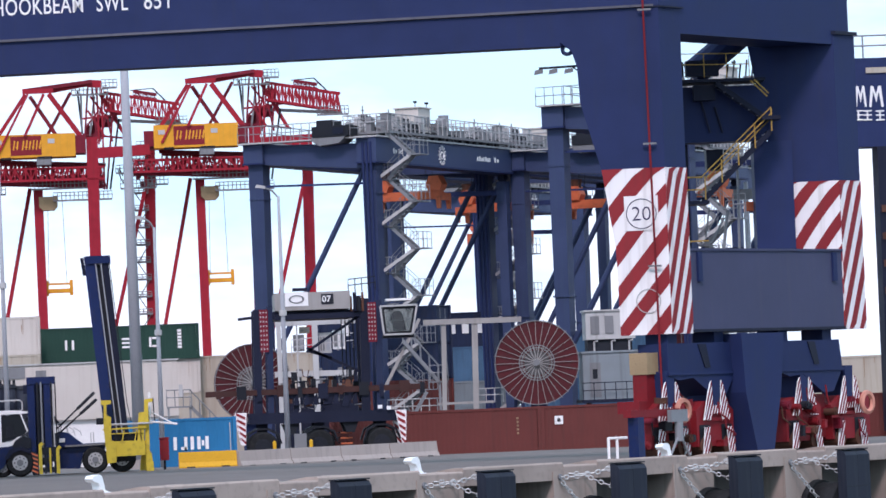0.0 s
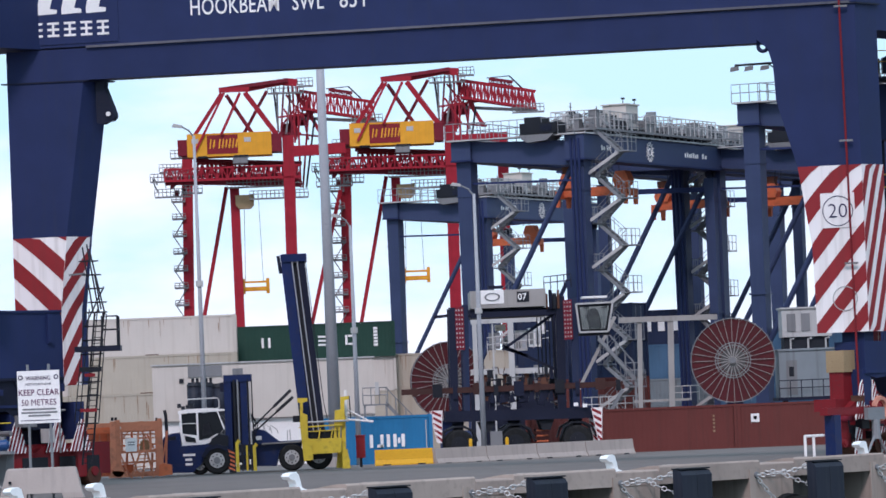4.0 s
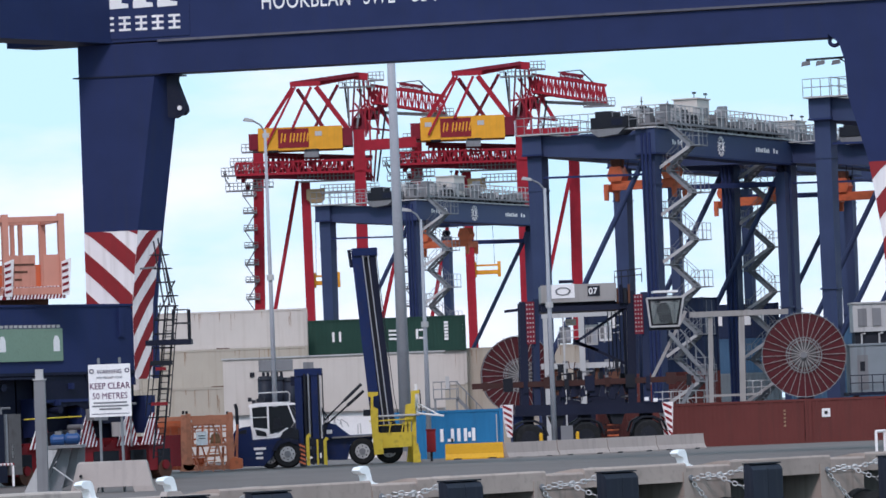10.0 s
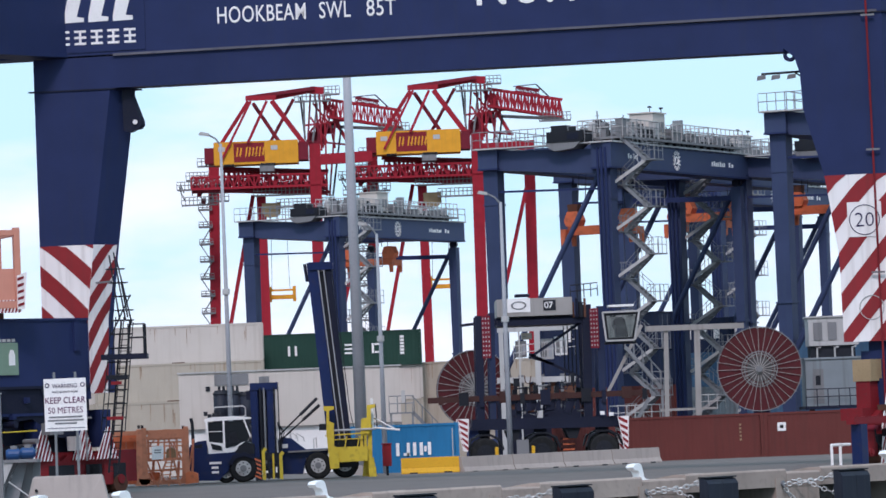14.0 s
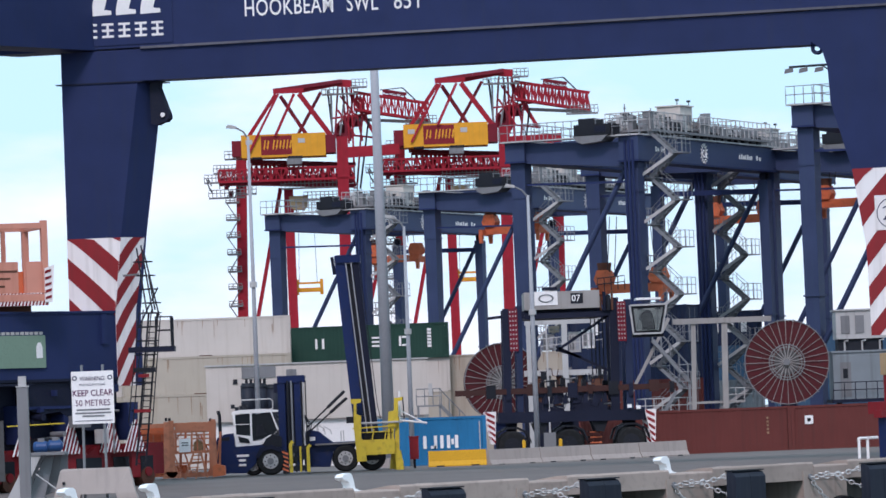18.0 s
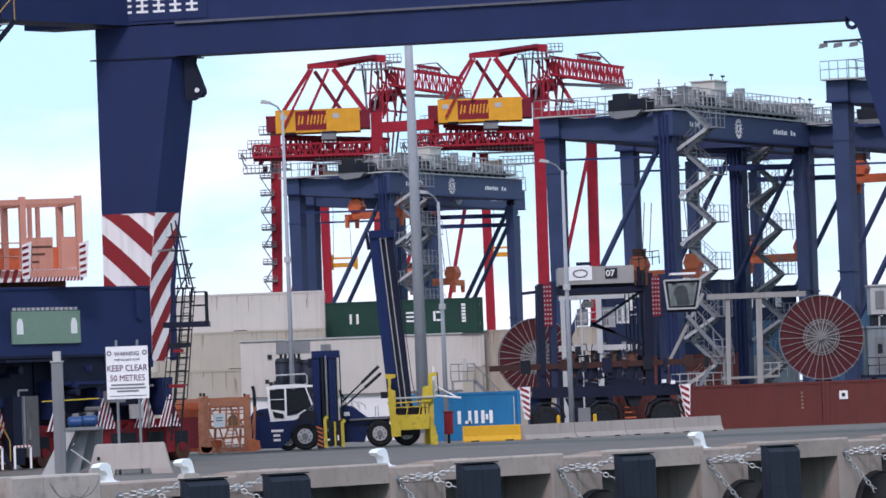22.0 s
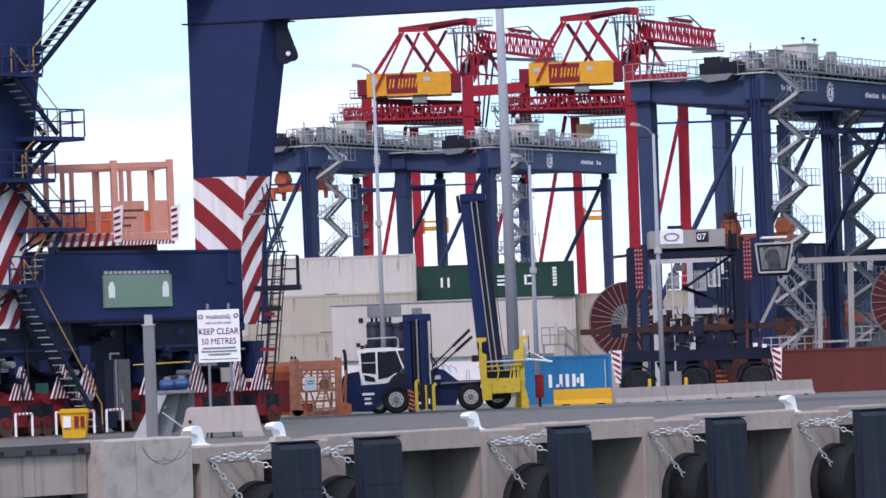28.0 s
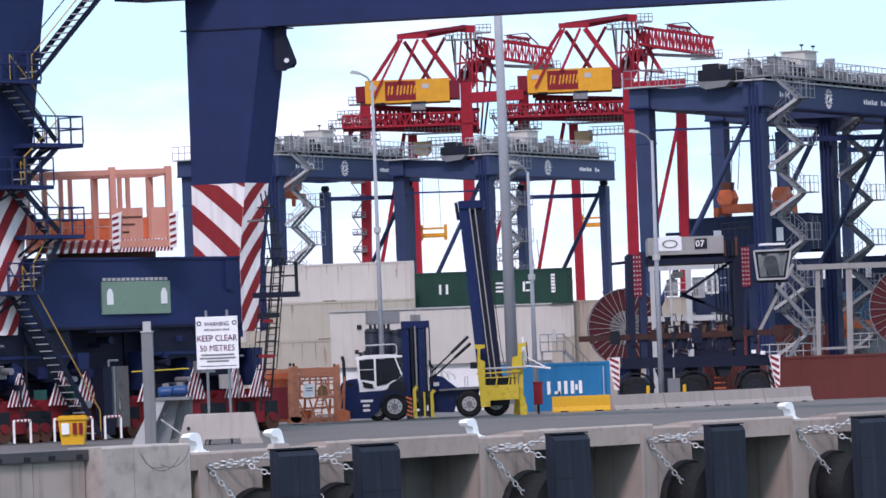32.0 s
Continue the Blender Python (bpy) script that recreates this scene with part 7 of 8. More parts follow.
def build_drum_gate():
    c = thing("cable_gate", pose(0, 282.5, fall(282.5)), "pale galvanised steel gate frame beside the cable drum", "frame")
    z = -fall(282.5)

    def bar(p, q, w, y=0.0, h=None, mt=DECK_GREY, name="frame_bar"):
        g = Geo()
        g.beam((p[0], y, p[1] + z), (q[0], y, q[1] + z), w, h)
        return part(name, g, mt, c)

    bar((16.39, 7.76), (22.53, 7.74), 0.5, 0, 0.34)
    bar((17.66, 7.71), (17.45, -0.99), 0.28)
    bar((19.60, 7.71), (19.43, -0.95), 0.36)
    bar((17.10, 2.65), (20.63, 2.66), 0.15)
    bar((16.26, 8.05), (13.60, 3.21), 0.2, 2.0)
    g = Geo()
    a, b = (15.15, 6.68), (17.30, 4.06)
    g.stair((b[0], 1.0, b[1] + z), (a[0], 1.0, a[1] + z), (0, 1, 0), 0.9, 12, 0.03)
    part("stair_flight", g, GALV, c)
    a, b = (16.74, 4.08), (17.86, 4.04)
    g = Geo()
    g.box(a[0], b[0], 0.8, 2.2, a[1] + z - 0.08, a[1] + z)
    land = part("landing", g, GALV, c)
    g = Geo()
    g.rail((a[0], 0.8, a[1] + z), (b[0], 0.8, a[1] + z), 1.0, 0.03, 0.5)
    part("landing_rail", g, GALV, land)
    bar((16.50, 3.45), (15.67, 2.07), 0.22, 1.0, None, GALV)
    bar((17.33, 4.06), (17.33, 2.22), 0.16, 1.0, None, GALV)
    a, b = (14.10, 2.42), (17.80, 2.42)
    g = Geo()
    g.rail((a[0], 3, a[1] + z - 0.4), (b[0], 3, b[1] + z - 0.4), 1.0, 0.035, 0.5)
    part("walkway_rail", g, LIGHT_GREY, c)
    a = (19.64, 2.70)
    g = Geo()
    g.rail((a[0], 0.3, a[1] + z - 0.1), (a[0] + 1.6, 0.3, a[1] + z - 0.1), 0.9, 0.03, 0.5)
    part("walkway_rail", g, LIGHT_GREY, c)
    # stair by the left drum
    s = thing("access_stair", pose(0, 292, fall(292)), "galvanised access stair with handrails beside the cable drum", "stairs")
    zz = -fall(292)
    g = Geo()
    g.stair((4.2, 0, 0.9), (1.7, 0, 3.7), (0, 1, 0), 0.9, 12, 0.035)
    part("stair_flight", g, GALV, s)
    g = Geo()
    g.box(0.2, 1.8, -0.1, 1.3, 3.6, 3.7)
    land = part("landing", g, GALV, s)
    g = Geo()
    g.rail((0.2, -0.1, 3.7), (1.8, -0.1, 3.7), 1.05, 0.035, 0.5)
    part("landing_rail", g, GALV, land)
    for x in (0.3, 1.7):
        g = Geo()
        g.box(x - 0.07, x + 0.07, 0, 0.14, 0, 3.6)
        part("post", g, GALV, s)
    g = Geo()
    g.box(1.0, 1.25, -0.16, -0.1, 4.3, 5.1)
    part("notice", g, LIGHT_GREY, s)


build_drum_gate()


def build_cabin(m, label):
    c = thing("electrical_house", m, label, "cabin", "crane electrical houses")
    g = Geo()
    g.box(0, 3.9, 0, 3, 0.6, 3.5).box(-0.08, 3.98, -0.08, 3.08, 3.5, 3.62)
    part("cabin_body", g, GREYCON, c)
    g = Geo()
    g.box(0.45, 1.1, -0.04, 0.0, 0.75, 2.9)
    door = part("door", g, GREY, c)
    g = Geo()
    g.box(0.6, 0.9, -0.06, -0.04, 1.9, 2.5)
    part("door_window", g, BLACK, door)
    g = Geo()
    g.rail((-0.1, -0.7, 0.6), (4.0, -0.7, 0.6), 1.05, 0.03, 0.7)
    part("handrail", g, NAVY_DARK, c)
    g = Geo()
    g.box(-0.2, 4.1, -0.8, 3.1, 0.4, 0.6)
    part("deck", g, NAVY_DARK, c)
    for x in (0.2, 3.6):
        g = Geo()
        g.box(x, x + 0.3, 0.4, 0.9, 0.0, 0.4)
        part("foot", g, BLACK, c)
    for k in range(3):
        g = Geo()
        g.path([(0.8 + 1.1 * k, 0.3, 3.6), (0.8 + 1.1 * k, 0.3, 4.2), (1.0 + 1.1 * k, 0.1, 4.25)], 0.06)
        part("vent_pipe", g, LIGHT_GREY, c)
    g = Geo()
    g.box(0.3, 3.4, 0.2, 2.6, 4.35, 6.1).box(0.2, 3.5, 0.1, 2.7, 6.1, 6.2)
    up = part("upper_cabin", g, LIGHT_GREY, c)
    for x in (0.6, 1.5, 2.5):
        g = Geo()
        g.box(x, x + 0.55, 0.14, 0.2, 4.7, 5.8)
        part("upper_window", g, GREY, up)
    g = Geo()
    g.box(0.4, 3.2, 0.4, 2.4, 3.62, 4.35)
    part("plinth", g, BLACK, c)
    return c


build_cabin(pose(26.2, 281.5, 1.92), "grey electrical house with a door and upper glazed cabin")
for x, y, z0 in ((26.2, 281.5, 1.92),):
    g = Geo()
    g.box(-0.3, 4.3, -0.9, 3.3, fall(y) - z0 + 0.0, -0.02)
    solid("cabin_plinth", g, NAVY_DARK, "dark steel plinth carrying an electrical house", "plinth", "cabin plinths", pose(x, y, z0))


def build_service_frame():
    c = thing("service_frame", pose(0, 286, 0), "pale grey steel service frame with cabinets and rails", "frame")
    zf = fall(286)

    def bar(p, q, w, y=0.0, mt=LIGHT_GREY, name="frame_post"):
        g = Geo()
        g.beam((p[0], y, p[1]), (q[0], y, q[1]), w)
        return part(name, g, mt, c)

    for px, w in (((7.42, 8.05), 0.28), ((9.70, 8.07), 0.36), ((8.56, 8.12), 0.1)):
        bar(px, (px[0], zf), w)
    bar((7.20, 8.10), (12.28, 8.12), 0.3, 0, LIGHT_GREY, "frame_beam")
    bar((7.08, 4.92), (12.43, 4.86), 0.35, 0.3, LIGHT_GREY, "frame_beam")
    for (a, az), (b, bz), mt in (((8.35, 6.34), (9.03, 7.38), GREY), ((9.99, 6.17), (10.75, 7.46), LIGHT_GREY), ((10.85, 6.39), (11.61, 7.57), WHITE), ((8.75, 7.47), (9.41, 7.87), BEIGE)):
        g = Geo()
        g.box(a, b, 0.5, 1.6, az, bz)
        cab = part("cabinet", g, mt, c)
        for k in range(2):
            h = Geo()
            w = (b - a) / 2
            h.box(a + k * w + 0.06, a + (k + 1) * w - 0.06, 0.46, 0.5, az + 0.15, bz - 0.2)
            part("cabinet_door", h, (GREY, POLE_GREY)[k], cab)
    g = Geo()
    a, b = (8.20, 6.06), (12.12, 6.05)
    g.rail((a[0], 0.2, a[1]), (b[0], 0.2, a[1] + 0.3), 1.0, 0.03, 0.5)
    part("walkway_rail", g, LIGHT_GREY, c)
    for k in range(14):
        a = (7.48, 4.12)
        g = Geo()
        x = a[0] + 0.33 * k
        h = 0.35 + 0.25 * ((k * 5) % 4)
        g.box(x, x + 0.2 + 0.1 * (k % 2), 0.4, 1.2, a[1] - 0.3, a[1] + h)
        part("machinery", g, (BLACK, RUST, NAVY_DARK, GREY)[k % 4], c)
    a, b = (7.03, 3.60), (12.38, 3.54)
    g = Geo()
    g.box(a[0], b[0], 0.8, 2.4, zf, a[1] + 0.2)
    part("base", g, NAVY_DARK, c)


build_service_frame()


# ---- things at the landward sill ----
def build_cage():
    c = thing("work_cage", pose(-17.2, 187.0, 7.5, 0, 0, 20), "faded orange steel work cage with striped kick boards", "cage")
    L, D0, H = 4.6, 3.0, 3.3

    def bar(p, q, w=0.16, mt=SALMON, name="cage_post"):
        g = Geo()
        g.beam(p, q, w)
        return part(name, g, mt, c)

    x0, x1 = -3.05, 2.25
    for x in (x0, -0.15, x1):
        for y in (0, D0):
            bar((x, y, 0.35), (x, y, 3.75), 0.26 if x != x0 else 0.2)
    for x in (-1.6, -1.2, 0.95, 1.3):
        bar((x, D0, 1.2), (x, D0, 3.5), 0.17)
    for y in (0, D0):
        bar((x0, y, 3.5), (x1, y, 3.55), 0.22, name="top_rail")
        bar((x0, y, 0.55), (x1, y, 0.55), 0.3, name="floor_rail")
    for x in (x0, -0.15, x1):
        bar((x, 0, 3.5), (x, D0, 3.5), 0.18, name="top_rail")
    g = Geo()
    g.box(x0, x1, 0, D0, 0.45, 0.55)
    part("floor", g, ORANGE, c)
    for a, b in ((0.0, 1.1), (1.45, x1)):
        g = Geo()
        g.box(a, b, -0.05, 0.0, 0.75, 2.05)
        part("side_panel", g, SALMON, c, "faded orange plate")
    g = Geo()
    g.box(x0, x1, D0 - 0.05, D0, 0.6, 1.75)
    part("side_panel", g, ORANGE, c, "orange plate")
    g = Geo()
    g.rail((x0, 0, 0.6), (-0.3, 0, 0.6), 1.25, 0.03, 0.7)
    part("handrail", g, SALMON, c)
    for y, a, b in ((-0.12, x0 - 0.2, -0.05), (-0.1, 0.0, x1 + 0.1)):
        g = Geo()
        g.box(a, b, y - 0.03, y, 0.22, 0.74)
        k = part("kick_board", g, STRIPE_WHITE, c, "striped kick board")
        n = 9 if a < -1 else 16
        for i in range(n):
            s = Geo()
            x = a + (b - a) * i / n
            w = (b - a) / n * 0.5
            s.prism([(x, y - 0.04, 0.22), (x + w, y - 0.04, 0.22), (x + w + 0.16, y - 0.04, 0.74), (x + 0.16, y - 0.04, 0.74)], (0, 0.02, 0))
            part("board_stripe", s, BOGIE_RED, k)
    for x in (-0.2, x1):
        g = Geo()
        g.prism([(x - 0.08, -0.2, 0.35), (x + 0.24, -0.2, 0.35), (x + 0.36, -0.2, 1.9), (x - 0.06, -0.2, 1.75)], (0, 0.05, 0))
        f = part("corner_flap", g, STRIPE_WHITE, c)
        for i in range(5):
            s = Geo()
            z = 0.45 + 0.27 * i
            s.prism([(x - 0.06, -0.22, z), (x + 0.2, -0.22, z + 0.08), (x + 0.22, -0.22, z + 0.2), (x - 0.05, -0.22, z + 0.12)], (0, 0.02, 0))
            part("flap_stripe", s, BOGIE_RED, f)
    g = Geo()
    g.box(x0 + 0.6, x1 - 0.5, 0.5, 2.5, 0.0, 0.42)
    part("cage_base", g, RUST, c)
    for k, (w, z) in enumerate(((0.85, 1.62), (0.55, 1.32), (0.3, 1.0))):
        g = Geo()
        g.box(0.2, 0.2 + w, -0.07, -0.05, z, z + 0.08)
        part("lettering_bar", g, RUST, c)


build_cage()


def sill_point(s, z, out=0.0):
    return P_SILL[0] + ALONG * s + Vector((0.755, -0.656, 0)) * out + Vector((0, 0, z))


def build_sill_details():
    m = rail_frame(P_SILL[0])
    g = Geo(m)
    g.box(4.35, 8.25, -0.06, 0.02, 5.15, 6.5)
    s = part("safety_sign", g, SIGN_GREEN, crane, "pale green safety sign with two white figures as plain shapes")
    for x in (4.6, 7.7):
        g = Geo(m)
        g.prism([(x, -0.08, 5.55), (x + 0.35, -0.08, 5.55), (x + 0.35, -0.08, 6.0), (x + 0.25, -0.08, 6.2), (x + 0.1, -0.08, 6.2), (x, -0.08, 6.0)], (0, 0.03, 0))
        part("sign_shape", g, WHITE, s)
    for k in range(14):
        g = Geo(m)
        g.box(4.4 + k * 0.27, 4.58 + k * 0.27, -0.07, -0.03, 6.53, 6.65)
        part("lettering_bar", g, LIGHT_GREY, s)
    g = Geo(m)
    g.box(3.5, 7.0, -0.5, 0.0, 4.4, 4.5)
    part("cable_tray", g, NAVY_DARK, crane)
    # stair flights rising past the near leg
    for a, b in (((6.7, 0.15), (2.7, 6.1)), ((3.3, 6.2), (4.9, 8.3)), ((4.8, 8.5), (2.8, 10.3)), ((3.0, 10.5), (4.9, 12.0)), ((4.8, 12.2), (2.4, 14.6)), ((3.6, 14.6), (7.8, 18.4))):
        g = Geo(rail_frame(P_NEAR))
        g.stair((a[0] - 1.6, -1.1, a[1]), (b[0] - 1.6, -1.1, b[1]), (0, 1, 0), 0.8, None, 0.032, False)
        st = part("stair_flight", g, NAVY_DARK, crane, "grey steel stair flight")
        for y in (-1.1, -0.3):
            g = Geo(rail_frame(P_NEAR))
            g.path([(a[0] - 1.6, y, a[1]), (a[0] - 1.6, y, a[1] + 1.05), (b[0] - 1.6, y, b[1] + 1.05), (b[0] - 1.6, y, b[1])], 0.028)
            part("stair_rail", g, RAIL_YELLOW if y < -0.5 else NAVY_DARK, st)
    for x0, x1, z in ((1.7, 3.6, 6.15), (3.3, 6.0, 8.4), (1.4, 4.4, 10.4), (3.4, 6.1, 12.1), (1.0, 3.9, 14.65)):
        g = Geo(rail_frame(P_NEAR))
        g.box(x0 - 1.6, x1 - 1.6, -1.3, 0.1, z - 0.16, z)
        land = part("landing", g, NAVY, crane)
        g = Geo(rail_frame(P_NEAR))
        g.rail((x0 - 1.6, -1.3, z), (x1 - 1.6, -1.3, z), 1.1, 0.035, 0.7)
        g.rail((x1 - 1.6, -1.3, z), (x1 - 1.6, 0.1, z), 1.1, 0.035, 0.7)
        part("landing_rail", g, NAVY, land)
        for q in range(2):
            g = Geo(rail_frame(P_NEAR))
            g.beam((x0 - 1.4 + q * 0.8, -1.2, z - 0.2), (x0 - 1.4 + q * 0.4, 0.1, z - 0.9), 0.08)
            part("landing_bracket", g, NAVY_DARK, land)
    # caged ladder behind the landward leg
    def rod(name, p, q, r=0.03, y=190.8, y2=None, mt=BLACK):
        g = Geo(CM)
        g.tube((p[0], y, p[1]), (q[0], y if y2 is None else y2, q[1]), r, 6)
        return part(name, g, mt, crane)

    for p, q in (((-11.77, 0.91), (-11.01, 7.33)), ((-11.37, 0.89), (-10.65, 7.31))):
        rod("ladder_rail", p, q, 0.045)
    for p, q in (((-11.99, 2.71), (-11.39, 7.34)), ((-11.81, 2.58), (-11.20, 7.45)), ((-11.16, 2.56), (-10.58, 7.24)), ((-10.99, 2.67), (-10.49, 7.19)), ((-11.48, 2.50), (-10.86, 7.44))):
        rod("ladder_cage_bar", p, q, 0.025, 190.2)
    for k in range(26):
        a, b, t = (-11.77, 0.98), (-11.01, 7.21), k / 26
        x, z = a[0] + (b[0] - a[0]) * t, a[1] + (b[1] - a[1]) * t
        rod("rung", (x, z), (x + 0.4, z), 0.018)
    for k in range(9):
        a, b, t = (-11.49, 2.64), (-10.94, 7.30), k / 8
        g = Geo(CM)
        g.hoop((a[0] + (b[0] - a[0]) * t, 190.45, a[1] + (b[1] - a[1]) * t), 0.46, 0.028, "z", 14)
        part("ladder_hoop", g, BLACK, crane)
    for (x, z), w in (((-11.72, 3.13), 0.7), ((-11.49, 4.60), 0.45)):
        g = Geo(CM)
        g.box(x, x + w, 189.95, 190.0, z, z + 0.14)
        part("ladder_plate", g, BOGIE_RED, crane, "red warning plate")
    (ax, az), (bx, bz) = (-11.88, 5.66), (-9.95, 5.64)
    g = Geo(CM)
    g.box(ax, bx, 190.0, 191.4, az, az + 0.22)
    pf = part("ladder_platform", g, NAVY_DARK, crane)
    g = Geo(CM)
    g.box(ax + 0.2, ax + 1.1, 190.0, 190.3, az - 0.85, az - 0.65)
    part("ladder_step", g, BLACK, pf)
    g = Geo(CM)
    g.rail((bx - 0.75, 190.0, az + 0.2), (bx - 0.1, 190.0, az + 0.2), 1.25, 0.04, 0.8)
    g.rail((bx - 0.1, 190.0, az + 0.2), (bx - 0.1, 191.4, az + 0.2), 1.25, 0.04, 0.8)
    part("platform_rail", g, BLACK, pf)
    for p, q in (((-11.06, 7.31), (-11.48, 10.10)), ((-10.82, 7.34), (-11.29, 10.21)), ((-10.56, 7.19), (-11.16, 9.84)), ((-11.41, 6.75), (-10.64, 8.39)), ((-10.72, 7.44), (-11.00, 8.88))):
        rod("ladder_cage_bar", p, q, 0.035, 190.4, 191.6)
    for t in (0.15, 0.35, 0.55, 0.75):
        a, b = (-10.82, 7.30), (-11.33, 10.21)
        g = Geo(CM)
        g.hoop((a[0] + (b[0] - a[0]) * t, 190.9, a[1] + (b[1] - a[1]) * t), 0.4, 0.025, "z", 12)
        part("ladder_hoop", g, BLACK, crane)
    # camera bracket on the leg
    g = Geo(CM)
    a = on_front(-12.6) + Vector((0.75, -0.65, 8.5)) * 1.0
    a = on_front(-12.4) + Vector((0.3, -0.3, 8.95))
    g.beam(a, a + Vector((0.7, 0, 0.05)), 0.08)
    part("leg_bracket", g, GREY, crane)
    # machinery between the bogies: plates, motors, cabinets
    m = rail_frame(P_NEAR)
    for x, z0, z1, w, mt in ((5.7, 0.2, 3.0, 0.6, NAVY_DARK), (6.45, 0.5, 3.0, 0.7, COPE_STEEL), (6.2, 0.9, 3.0, 0.2, GALV), (6.6, 1.2, 1.75, 0.12, WHITE), (9.1, 0.3, 2.2, 0.9, BLACK), (12.9, 1.9, 2.5, 0.35, LIGHT_GREY), (2.3, 1.75, 2.15, 0.25, TEAL), (4.0, 1.75, 2.3, 0.3, TEAL), (11.4, 2.6, 3.1, 0.8, GREY)):
        g = Geo(m)
        g.box(x, x + w, -0.7, -0.2, z0, z1)
        part("equipment_box", g, mt, crane)
    for (x, z), mt in (((-14.51, 1.90), MOTOR_BLUE), ((-13.96, 1.93), MOTOR_BLUE)):
        g = Geo(CM)
        g.tube((x - 0.3, 175.9, z), (x - 0.2, 175.9, z), 0.17, 14, 0.23).tube((x - 0.2, 175.9, z), (x + 0.22, 175.9, z), 0.23, 14).tube((x + 0.22, 175.9, z), (x + 0.3, 175.9, z), 0.2, 14, 0.12)
        mot = part("drive_motor", g, mt, crane, "blue drive motor")
        g = Geo(CM)
        g.box(x - 0.12, x + 0.12, 175.8, 176.1, z + 0.2, z + 0.34)
        part("terminal_box", g, GREY, mot)
    rnd = random.Random(12)
    for k in range(26):
        x, z = rnd.uniform(-0.5, 14.5), rnd.uniform(1.4, 4.2)
        w, h = rnd.uniform(0.15, 0.7), rnd.uniform(0.12, 0.6)
        g = Geo(m)
        if k % 3 == 0:
            g.tube((x, -0.1, z), (x, -0.1, max(0.4, z - 1.8)), 0.05, 6).tube((x, -0.1, z), (x + w, -0.1, z), 0.05, 6)
        elif k % 3 == 1:
            g.box(x, x + w, -0.12, 0.9, z, z + h).box(x + 0.04, x + w - 0.04, -0.15, -0.12, z + 0.04, z + h - 0.04)
        else:
            g.tube((x, -0.3, z), (x, 0.5, z), 0.1 + 0.1 * h, 10).box(x - 0.2, x + 0.2, 0.2, 0.9, z - 0.3, z - 0.1)
        part("drive_fitting", g, (GREY, NAVY, NAVY_DARK, BLACK, NAVY, GALV)[k % 6], crane)
    g = Geo(m)
    g.tube((7.3, -0.75, 2.75), (10.6, -0.75, 2.8), 0.03, 6)
    part("yellow_rail", g, LEMON, crane)
    for x in (0.2, 2.4, 3.6, 5.2, 8.6):
        g = Geo(m)
        g.tube((x, -1.25, 0.05), (x, -1.25, 0.95), 0.055, 6).tube((x, -1.25, 0.95), (x + 0.9, -1.25, 0.95), 0.055, 6).tube((x + 0.9, -1.25, 0.95), (x + 0.9, -1.25, 0.05), 0.055, 6)
        r = part("low_guard_rail", g, STRIPE_WHITE, crane, "red and white low guard rail")
        for k in range(5):
            g = Geo(m)
            g.tube((x + 0.05 + 0.2 * k, -1.25, 0.95), (x + 0.13 + 0.2 * k, -1.25, 0.95), 0.062, 6)
            part("rail_stripe", g, STRIPE_RED, r)


build_sill_details()


